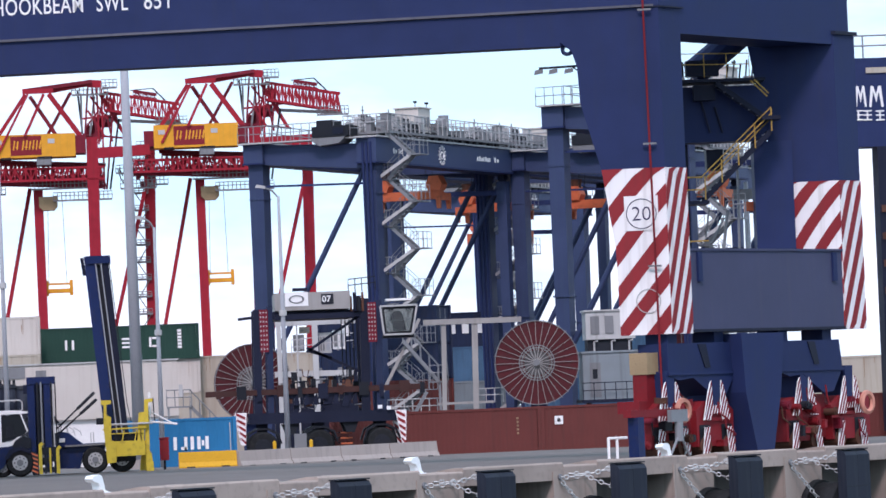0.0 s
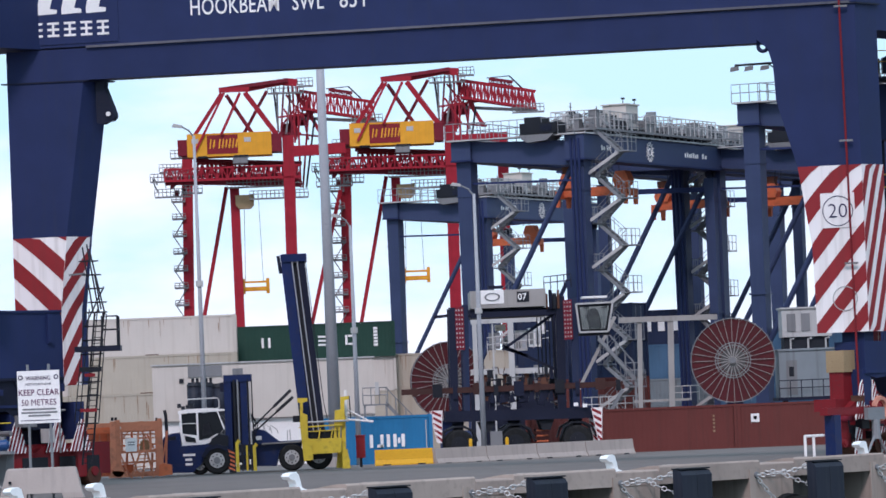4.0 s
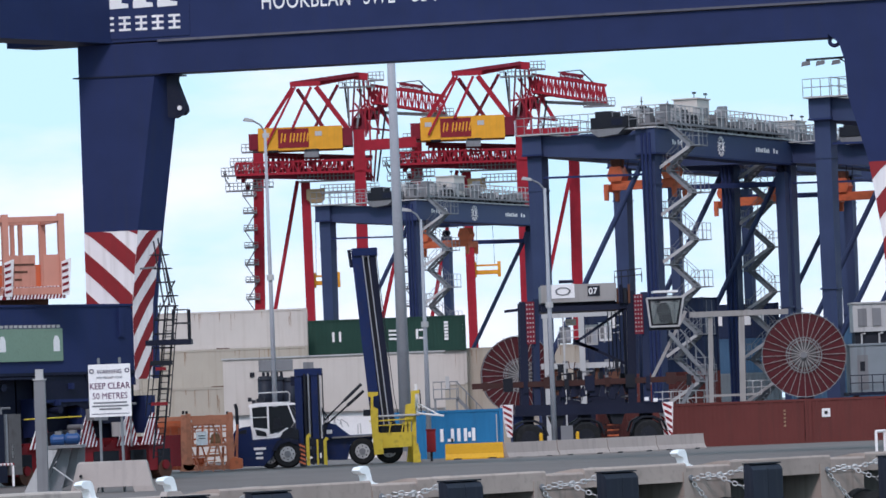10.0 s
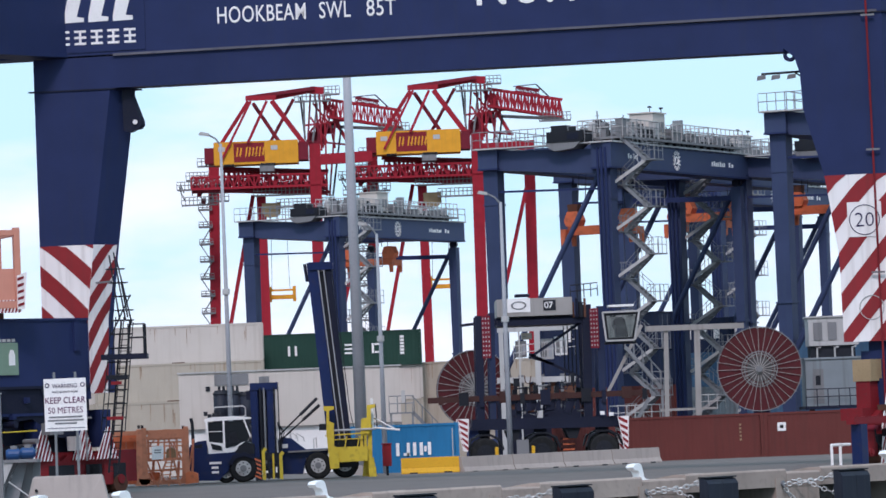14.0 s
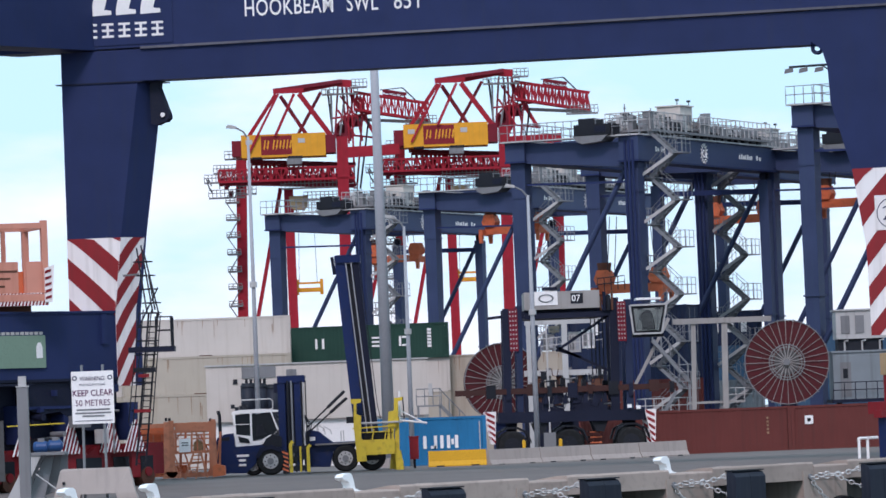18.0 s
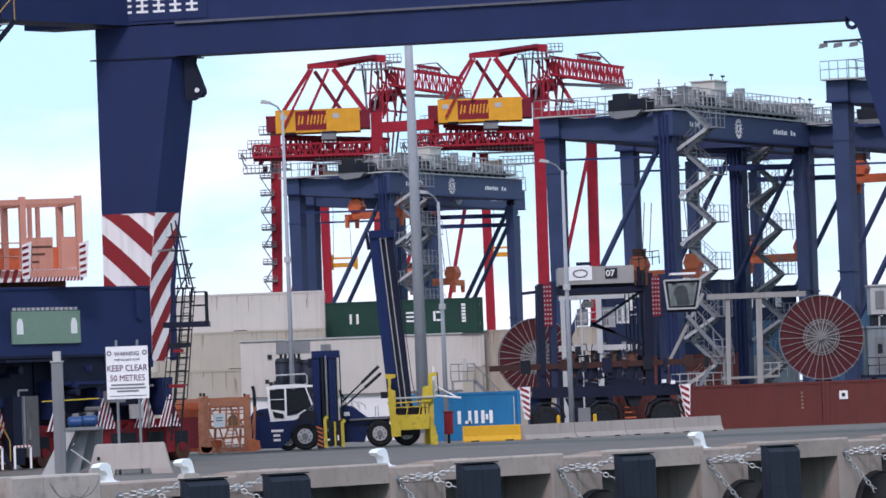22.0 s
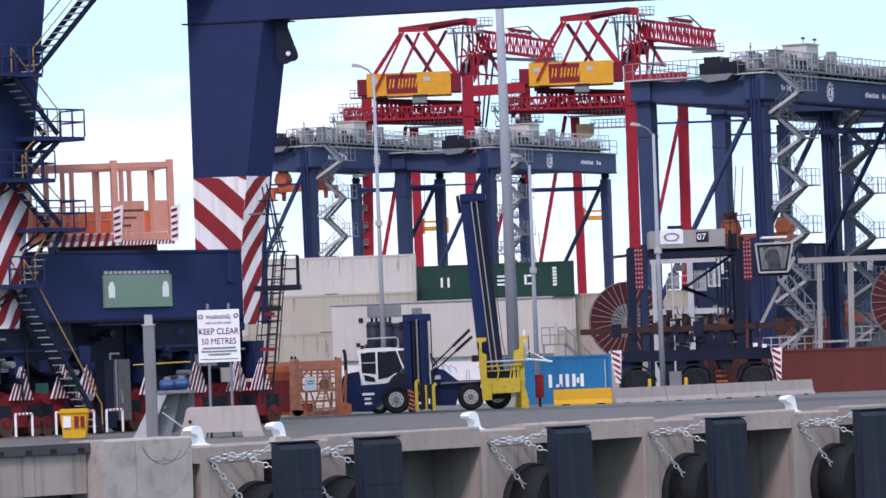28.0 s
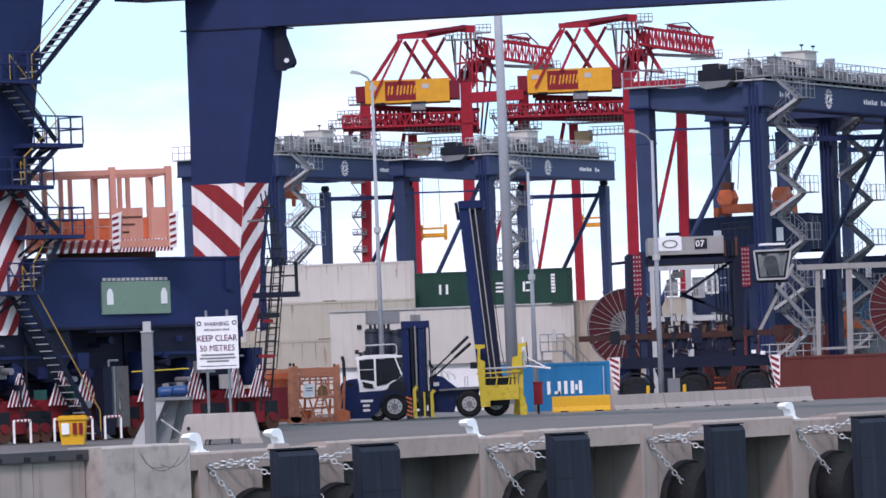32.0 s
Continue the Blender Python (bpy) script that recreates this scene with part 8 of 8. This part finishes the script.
# ---- wharf edge things ----
def build_edge_things():
    s = thing("warning_sign", pose(-11.55, 163.6, 0), "white warning sign on two posts above a concrete barrier", "sign")
    for x in (-0.42, 0.38):
        g = Geo()
        g.tube((x, 0.06, 0), (x * 0.95, 0.06, 4.85), 0.05, 8)
        part("post", g, GALV, s)
    g = Geo()
    g.box(-0.78, 0.74, -0.04, 0.0, 2.72, 4.62)
    b = part("board", g, WHITE, s, "white board with dark lettering")
    for t, z, size, mt in (("WARNING", 4.28, 0.215, SIGN_INK), ("PORT SECURITY ZONE", 4.1, 0.105, SIGN_INK), ("KEEP CLEAR", 3.73, 0.315, SIGN_RED), ("50 METRES", 3.37, 0.315, SIGN_RED)):
        letters("lettering", t, size, facing((-0.025, -0.05, z), (1, 0, 0)) @ Matrix.Diagonal((0.86, 1, 1, 1)), mt, b, align="CENTER", bold=0.006 if size > 0.2 and "M" not in t else 0.0)
    for z, w in ((3.2, 1.2), (3.08, 1.3), (2.97, 0.8)):
        g = Geo()
        g.box(-w / 2 - 0.02, w / 2 - 0.02, -0.055, -0.04, z, z + 0.06)
        part("small_print", g, GREY, b)
    g = Geo()
    g.box(-0.7, 0.66, -0.055, -0.04, 2.82, 2.84)
    part("rule", g, SIGN_INK, b)
    for x in (-0.66, 0.62):
        g = Geo(Matrix.Translation((x, -0.05, 4.38)))
        g.hoop((0, 0, 0), 0.07, 0.018, "y", 14)
        part("emblem", g, SIGN_INK, b)
    br = thing("edge_barrier", pose(-11.5, 162.9, 0), "weathered concrete barrier block under the sign", "barrier")
    g = Geo()
    g.prism([(-1.55, -0.35, 0.0), (-1.5, -0.35, 0.2), (-1.28, -0.2, 1.05), (-1.2, -0.17, 1.12), (1.16, -0.17, 1.12), (1.22, -0.2, 1.05), (1.42, -0.35, 0.2), (1.5, -0.35, 0.0), (0.75, -0.35, 0.0), (0.7, -0.35, 0.2), (-0.55, -0.35, 0.2), (-0.6, -0.35, 0.0)], (0, 0.7, 0))
    part("block", g, PALE_CONCRETE, br)
    g = Geo()
    g.tube((-1.15, -0.36, 0.62), (-1.15, -0.3, 0.62), 0.06, 8)
    part("lifting_pin", g, BLACK, br)
    bpost = thing("navigation_post", pose(-14.25, 165.3, 0), "dark grey square steel post with a small cap", "post")
    g = Geo()
    g.box(-0.2, 0.2, -0.2, 0.2, 0.0, 4.15)
    part("shaft", g, GREY, bpost)
    g = Geo()
    g.box(-0.23, 0.23, -0.23, 0.23, 4.15, 4.2).box(-0.14, 0.14, -0.14, 0.14, 4.2, 4.55)
    part("cap", g, LIGHT_GREY, bpost)
    f = thing("fairlead_plates", pose(-14.2, 171, 0), "grey ribbed steel fairlead plates with blue motors", "machine")
    ox, oy = -14.2, 171.0
    for (a, az), (b, bz), (p, pz), (q, qz), y, mt in (((-15.39, -0.02), (-14.84, -0.04), (-14.00, 1.71), (-14.47, 1.69), 0.0, LIGHT_GREY), ((-14.84, -0.04), (-14.71, -0.05), (-13.90, 1.71), (-14.00, 1.71), 0.3, GREY), ((-14.71, -0.00), (-14.03, -0.03), (-13.58, 1.68), (-13.90, 1.69), 0.7, GALV), ((-14.24, 0.02), (-13.55, 0.25), (-13.37, 1.65), (-13.58, 1.66), 1.1, GREY), ((-13.89, 0.26), (-13.19, 0.66), (-13.16, 1.60), (-13.37, 1.61), 1.5, GALV)):
        g = Geo()
        g.prism([(a - ox, y - 1, az), (b - ox, y - 1, bz), (p - ox, y - 1, pz), (q - ox, y - 1, qz)], (0, 0.12, 0))
        part("rib_plate", g, mt, f)
    (a, az), (b, bz) = (-14.47, 1.69), (-13.15, 1.68)
    g = Geo()
    g.box(a - ox, b - ox, -1.05, 0.8, az - 0.08, az + 0.03)
    part("top_plate", g, GREY, f)
    (a, az), (b, bz) = (-14.25, 0.91), (-13.38, 0.24)
    g = Geo()
    g.tube((a - ox, -1.1, az), (b - ox, -1.1, bz), 0.03, 6)
    part("stay", g, LIGHT_GREY, f)
    y = thing("waste_bin", pose(-17.8, 172.2, 0), "yellow lidded spill-kit bin with white labels", "bin")
    g = Geo()
    g.hexa([(-0.42, -0.35, 0.05), (0.42, -0.35, 0.05), (0.42, 0.35, 0.05), (-0.42, 0.35, 0.05), (-0.52, -0.42, 1.0), (0.52, -0.42, 1.0), (0.52, 0.42, 1.0), (-0.52, 0.42, 1.0)])
    part("bin_body", g, AMBER, y)
    g = Geo()
    g.box(-0.58, 0.58, -0.48, 0.48, 1.0, 1.1).box(-0.5, 0.5, -0.4, 0.4, 1.1, 1.16)
    part("lid", g, AMBER, y)
    for x, w, mt in ((-0.4, 0.3, WHITE), (0.03, 0.16, BOGIE_RED), (0.27, 0.14, BOGIE_RED)):
        g = Geo()
        g.box(x, x + w, -0.46, -0.4, 0.45, 0.88)
        part("bin_label", g, mt, y)


build_edge_things()


# ---- inside the water-side frame, and the neighbour crane ----
def build_frame_inside():
    def block(name, p, q, y, d, mt, label="", parent=None):
        g = Geo(CM)
        g.box(p[0], q[0], y, y + d, min(p[1], q[1]), max(p[1], q[1]))
        return part(name, g, mt, parent or crane, label)

    def rod(name, p, q, r, y, mt, parent=None):
        g = Geo(CM)
        g.tube((p[0], y, p[1]), (q[0], y, q[1]), r, 6)
        return part(name, g, mt, parent or crane)

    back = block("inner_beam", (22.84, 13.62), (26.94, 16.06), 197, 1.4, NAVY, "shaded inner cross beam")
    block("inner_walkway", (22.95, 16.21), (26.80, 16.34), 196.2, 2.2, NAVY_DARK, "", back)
    # added plate, drawn for the far leg's shaded side face
    block("side_plate", (26.27, 8.73), (27.98, 13.58), 197.2, 1.0, NAVY, "flat plate standing in for shaded steel")
    # this one has its shade put into a darker navy
    block("side_plate", (22.83, 8.86), (23.49, 13.70), 198.2, 0.8, NAVY_DARK, "flat plate standing in for shaded steel")
    g = Geo(CM)
    a, b = (23.87, 16.72), (26.20, 18.53)
    g.tube((a[0], 198.6, a[1]), (b[0], 198.6, b[1]), 0.62, 14)
    part("tube_brace", g, NAVY, back)
    for p, q in (((23.36, 16.49), (24.79, 17.18)), ((22.96, 16.50), (23.24, 17.14)), ((23.66, 15.43), (24.59, 16.10))):
        block("winch_motor", p, q, 196.4, 0.6, NAVY_DARK, "", back)
    a, b = (23.13, 16.42), (26.10, 16.36)
    g = Geo(CM)
    g.rail((a[0], 196.2, a[1]), (b[0], 196.2, b[1]), 1.05, 0.022, 1.0)
    part("walkway_rail", g, RAIL_YELLOW, back)
    for k in range(5):
        a = (25.25, 16.37)
        rod("rail_post", (a[0] + 0.28 * k, a[1]), (a[0] + 0.28 * k + 0.1, a[1] + 0.7 + 0.15 * (k % 2)), 0.04, 197.5, (NAVY_DARK, GALV)[k % 2], back)
    for p, q in (((24.01, 15.42), (24.35, 14.02)), ((24.60, 15.15), (24.90, 14.00))):
        rod("conduit", p, q, 0.05, 196.9, NAVY_DARK, back)
    # main flight up to the right, upper flight down from it
    g = Geo(CM)
    a, b = (23.83, 11.05), (26.85, 13.92)
    g.stair((a[0], 195.6, a[1]), (b[0], 195.6, b[1]), (0, 1, 0), 0.8, None, 0.03, False)
    st = part("stair_flight", g, NAVY_DARK, crane, "dark stair flight with yellow handrails")
    for p, q, y in (((23.72, 12.03), (26.89, 14.97), 195.5), ((23.94, 11.99), (26.93, 14.74), 195.5), ((24.11, 11.89), (27.02, 14.56), 196.4)):
        rod("stair_rail", p, q, 0.028, y, RAIL_YELLOW, st)
    for k in range(5):
        a, b, t = (23.87, 12.05), (26.89, 14.92), k / 4
        x, z = a[0] + (b[0] - a[0]) * t, a[1] + (b[1] - a[1]) * t
        rod("rail_post", (x, z), (x, z - 1.0), 0.03, 195.5, RAIL_YELLOW, st)
    g = Geo(CM)
    a, b = (26.72, 14.53), (24.59, 16.15)
    g.stair((a[0], 196.0, a[1]), (b[0], 196.0, b[1]), (0, 1, 0), 0.7, None, 0.03, False)
    st = part("stair_flight", g, NAVY_DARK, crane, "dark stair flight with yellow handrails")
    for p, q in (((26.10, 16.19), (26.81, 15.47)), ((26.25, 16.23), (26.87, 15.61))):
        rod("stair_rail", p, q, 0.035, 195.9, RAIL_YELLOW, st)
    block("landing", (26.47, 14.43), (27.28, 14.60), 195.4, 1.6, NAVY_DARK)
    land = block("landing", (22.97, 10.84), (24.02, 11.00), 195.4, 1.6, NAVY_DARK)
    rod("landing_rail", (23.07, 12.03), (23.77, 12.02), 0.035, 195.5, RAIL_YELLOW, land)
    rod("landing_rail", (23.05, 11.48), (23.74, 11.48), 0.03, 195.5, RAIL_YELLOW, land)
    rod("lower_rail", (23.05, 9.25), (23.95, 9.26), 0.035, 195.8, RAIL_YELLOW, land)
    for p, q, r in (((24.83, 8.93), (25.06, 10.66), 0.07), ((24.30, 9.20), (24.89, 10.29), 0.05), ((25.52, 8.78), (25.58, 12.38), 0.06), ((24.06, 9.46), (24.26, 10.79), 0.04)):
        rod("conduit", p, q, r, 197.6, GALV, land)
    for p, q, mt in (((25.95, 10.58), (26.37, 10.98), ORANGE), ((24.28, 12.43), (25.02, 13.34), NAVY_DARK), ((24.38, 8.80), (25.78, 8.99), NAVY_DARK)):
        block("cabinet", p, q, 198.0, 0.7, mt, "", land)
    a, b = (25.19, 10.28), (25.74, 10.29)
    g = Geo(CM)
    g.rail((a[0], 196.6, a[1]), (b[0], 196.6, b[1]), 1.0, 0.03, 0.4)
    part("landing_rail", g, GALV, land)
    # cable winch, box and buffer ring at the water leg
    w = rail_frame(on_front(21.21))
    g = Geo(w)
    g.box(-1.9, 0.2, 0.5, 1.6, 1.9, 2.4).box(-1.0, 0.2, 0.7, 1.4, 2.4, 3.5)
    hs = part("winch_housing", g, BOGIE_RED, crane, "red winch housing")
    g = Geo(w)
    g.box(-1.05, 0.1, 0.6, 1.5, 3.5, 4.4)
    part("plywood_box", g, RUST_TAN, hs, "tan box")
    g = Geo(w)
    g.box(-4.2, -0.4, -0.7, -0.3, 1.75, 2.05)
    part("cable_arm", g, BOGIE_RED, crane, "red cable guide arm")
    g = Geo(w)
    g.box(-3.9, -3.45, -0.8, -0.3, 0.1, 1.75)
    part("cable_post", g, TRUCK_NAVY, crane)
    g = Geo(w)
    g.box(-1.7, -0.5, -0.95, -0.75, 1.5, 2.0).tube((-1.1, -0.9, 1.5), (-1.1, -0.9, 0.7), 0.18, 10)
    for dx in (-0.5, 0.5):
        g.tube((-1.1, -0.9, 1.0), (-1.1 + dx * 1.4, -0.9, 0.1), 0.06, 6)
    part("cable_guide", g, GALV, crane, "galvanised cable guide")
    rnd = random.Random(31)
    for k in range(40):
        x, z = rnd.uniform(-2.6, 14.2), rnd.uniform(0.35, 2.3)
        if 4.2 < x < 7.8:
            x += 4.2
        a, b = rnd.uniform(0.12, 0.55), rnd.uniform(0.12, 0.5)
        g = Geo(w)
        if k % 3 == 0:
            g.tube((x, -0.25, z), (x, 0.3, z), 0.1 + 0.2 * b, 12).tube((x, -0.3, z), (x, -0.25, z), 0.06 + 0.1 * b, 10)
        elif k % 3 == 1:
            g.box(x, x + a, -0.15, 0.4, z, z + b).box(x - 0.03, x + a + 0.03, -0.18, 0.4, z + b, z + b + 0.05)
        else:
            g.path([(x, -0.1, z + 0.5), (x + 0.05, -0.12, z), (x + a, -0.12, z - 0.15), (x + a * 1.6, -0.1, max(0.1, z - 0.3))], 0.04)
        part("bogie_fitting", g, (BOGIE_RED, BLACK, RED_DARK, BOGIE_RED, RUST)[k % 5], crane)
    for x in (-0.3, 14.0):
        g = Geo(w @ Matrix.Translation((x, -0.6, 1.95)))
        g.hoop((0, 0, 0), 0.42, 0.12, "y", 18)
        part("life_ring", g, SALMON, crane, "orange life ring")
    for x in (-5.6, -5.0):
        g = Geo(w)
        g.tube((x, -0.5, 0.05), (x, -0.5, 0.95), 0.06, 6).tube((x, -0.5, 0.95), (x + 0.7, -0.5, 0.95), 0.06, 6)
        part("low_guard_rail", g, STRIPE_WHITE, crane)


build_frame_inside()


def build_neighbour():
    c = thing("neighbour_crane", pose(42.5, 262, 0), "dark navy quay crane standing further along the wharf", "crane")
    (ax, az), (bx, bz) = (-2.38, 16.64), (0.45, 21.84)
    g = Geo()
    g.box(ax, ax + 16, 0, 2.2, az, bz)
    b = part("portal_beam", g, NAVY, c)
    g = Geo()
    g.rail((ax, -0.1, bz), (ax + 16, -0.1, bz), 1.3, 0.05, 1.4)
    part("beam_rail", g, GALV, b)
    (px, pz), (qx, qz) = (-0.79, 20.95), (1.49, 21.27)
    g = Geo()
    g.box(px, qx, -0.1, 0.0, pz, qz)
    part("lamp_strip", g, BEIGE, b)
    for (px, pz), (qx, qz) in (((-1.51, 18.99), (-0.82, 20.22)), ((-0.68, 18.96), (0.18, 20.19)), ((0.39, 18.92), (1.18, 20.15))):
        w, h = qx - px, qz - pz
        g = Geo()
        g.prism([(px, -0.06, pz), (px + 0.16 * w, -0.06, pz), (px + 0.3 * w, -0.06, pz + 0.75 * h), (px + 0.5 * w, -0.06, pz + 0.2 * h), (px + 0.7 * w, -0.06, pz + 0.75 * h), (px + 0.84 * w, -0.06, pz), (qx, -0.06, pz), (px + 0.85 * w, -0.06, qz), (px + 0.68 * w, -0.06, qz), (px + 0.5 * w, -0.06, pz + 0.6 * h), (px + 0.32 * w, -0.06, qz), (px + 0.15 * w, -0.06, qz)], (0, 0.05, 0))
        part("plate_shape", g, WHITE, b)
    for (px, pz) in ((-1.58, 18.20), (-1.05, 18.18), (-0.31, 18.15), (0.42, 18.12)):
        for dz in (0, 0.28, 0.52):
            g = Geo()
            g.box(px, px + 0.5, -0.06, -0.01, pz + dz, pz + dz + 0.08)
            part("plate_bar", g, WHITE, b)
        g = Geo()
        g.box(px + 0.2, px + 0.28, -0.07, -0.01, pz, pz + 0.6)
        part("plate_bar", g, WHITE, b)
    for (lx, lz), w in (((-0.31, 15.30), 3.0), ((7.90, 14.99), 3.0)):
        g = Geo()
        g.box(lx, lx + w, 0, 2, 0.0, az)
        leg = part("leg", g, NAVY_DARK, c)
        for k in range(4):
            r = Geo()
            r.box(lx + 0.1, lx + 0.5, -0.2, 0, 8.0 + 1.6 * k, 8.4 + 1.6 * k)
            part("cable_clamp", r, RUST, leg)
    f = thing("floodlight_mast", pose(40.0, 305, fall(305)), "grey floodlight mast with a lamp cluster", "mast")
    g = Geo()
    g.tube((0, 0, 0), (0, 0, 17.5), 0.3, 10, 0.16)
    part("shaft", g, POLE_GREY, f)
    g = Geo()
    g.box(-1.2, 1.0, -0.4, 0.4, 16.3, 16.6).box(-0.9, 0.8, -0.4, 0.4, 16.6, 17.0)
    part("lamp_cluster", g, GREY, f)


build_neighbour()


# ---- lifted container under the yard crane ----
lifted = container(pose(0, 0, 0), NAVY_CON, "dark blue container with white letter shapes, lifted by the spreader", 8.6, 2.59, marks=[(0.6, 0.8, 0.8, 1.7, WHITE), (2.0, 0.5, 0.8, 1.7, WHITE), (-2.6, 0.6, 0.8, 1.7, WHITE)], group="yard containers")
YC = yard_pose(15.1, 296.6)
for j in range(3):
    container(YC @ pose(-4.1, 8.4, j * 2.45), (OXIDE, OXIDE, NAVY_CON)[j], ("red-brown container in the stack under the yard crane", "red-brown container in the stack under the yard crane", "navy container on the stack under the yard crane")[j], 8.6, 2.45, group="yard containers")


# ---- what moves ----
def spreader_of(c):
    return [o for o in c.children if o.name.startswith("spreader")][0]


def slide(base, steps):
    """Rows for a yard crane that travels along its own rails: (seconds, metres)."""
    return [(t, base @ pose(s, 0, 0)) for t, s in steps]


def crab_of(c):
    return [o for o in c.children if o.name.startswith("crab")][0]


def hoist(y, steps):
    """Rows for a spreader (seconds, height) under a crab that stands at y along the span."""
    return [(t, pose(-4.1, y, z)) for t, z in steps]


def motions():
    walk(yard_crane, slide(YC, [(0, -0.9), (0.5, -0.58), (1, -0.29), (1.5, -0.14), (2, 0), (2.6, 0), (17, 0), (32, 0)]))
    walk(crane_inner, slide(yard_pose(23.3, 319.6), [(0, 0), (8.0, 0), (8.5, -0.06), (9, -0.28), (10, -1.6), (10.5, -2.05), (11, -2.3), (11.6, -2.36), (20, -2.36), (32, -2.36)]))
    first = [(0, 1175), (1, 1052), (2, 975), (3, 907), (3.5, 876), (5.5, 768), (6, 741), (7, 689), (8, 650), (9, 625), (10, 599), (11, 570), (12, 553), (13, 544), (14, 540), (15, 538), (20, 538), (32, 538)]
    walk(crane_moving, slide(yard_pose(6.1, 391.0), [(t, (a - 741) / 18.4) for t, a in first]))
    second = [(0, 1500), (10, 1500), (11, 1455), (12, 1375), (13, 1282), (14, 1187), (15, 1091), (16.5, 948), (17, 902), (18, 805), (19, 727), (20, 638), (21, 563), (22, 490), (23, 408), (24, 350), (25, 298), (25.5, 274), (27.5, 188), (28, 170), (29, 150), (30, 134), (31, 120), (32, 110)]
    walk(crane_second, slide(yard_pose(26.0, 365.0), [(t, (a - 1158) / 19.7) for t, a in second]))
    lift = [(0, 17.4), (12, 17.4), (13, 16.5), (14, 15.3), (14.5, 14.3), (16.5, 12.0), (17, 11.5), (18, 10.85), (19, 10.4), (20, 10.1), (28.2, 10.1), (29, 10.4), (30, 11.1), (31, 11.8), (32, 12.6)]
    cross = [(0, 16.0), (3, 13.5), (5.5, 10.2), (7, 8.6), (8, 8.4), (12, 8.4)]
    walk(spreader_of(yard_crane), [(t, pose(-4.1, y, 17.4)) for t, y in cross] + [(t, pose(-4.1, 8.4, z)) for t, z in lift[2:]])
    walk(crab_of(yard_crane), [(t, pose(0, y, 0)) for t, y in cross + [(32, 8.4)]])
    walk(lifted, [(t, YC @ pose(-4.1, 8.4, max(z, 10.1) - 2.85)) for t, z in [(0, 10.1), (20, 10.1), (28.2, 10.1), (29, 10.4), (30, 11.1), (31, 11.8), (32, 12.6)]])
    for c, y in ((crane_third, 5.4), (crane_moving, 14.5), (crane_second, 6.5), (crane_water, 12.0)):
        crab_of(c).location = (0, y, 0)
    inner = [(0, 12.2, 17.4), (8, 12.2, 17.4), (9.5, 13.6, 17.4), (11.5, 16.8, 17.4), (13, 17.3, 17.4), (17, 17.3, 17.2), (18, 17.3, 16.7), (19, 17.3, 16.0), (20, 17.3, 14.9), (21, 17.3, 13.3), (22, 17.3, 11.9), (23, 17.3, 10.5), (24, 17.3, 9.3), (25, 17.3, 7.3), (26, 17.3, 5.6), (28, 17.3, 4.8), (32, 17.3, 4.8)]
    walk(spreader_of(crane_inner), [(t, pose(-4.1, y / 1.02, z / 1.02)) for t, y, z in inner])
    walk(crab_of(crane_inner), [(t, pose(0, y / 1.02, 0)) for t, y, z in inner[:5] + inner[-1:]])
    walk(spreader_of(crane_third), hoist(5.4, [(0, 16.9), (32, 16.9)]))
    walk(spreader_of(crane_moving), hoist(14.5, [(0, 17.4), (9, 17.4), (13, 17.2), (19, 16.6), (20, 15.1), (21, 13.9), (22, 12.6), (23, 11.0), (24, 9.4), (25.5, 8.8), (32, 8.8)]))
    walk(spreader_of(crane_second), hoist(6.5, [(0, 17.6), (16, 17.6), (32, 17.6)]))
    walk(spreader_of(crane_water), hoist(12.0, [(0, 15.4), (16, 15.4), (32, 15.4)]))


motions()
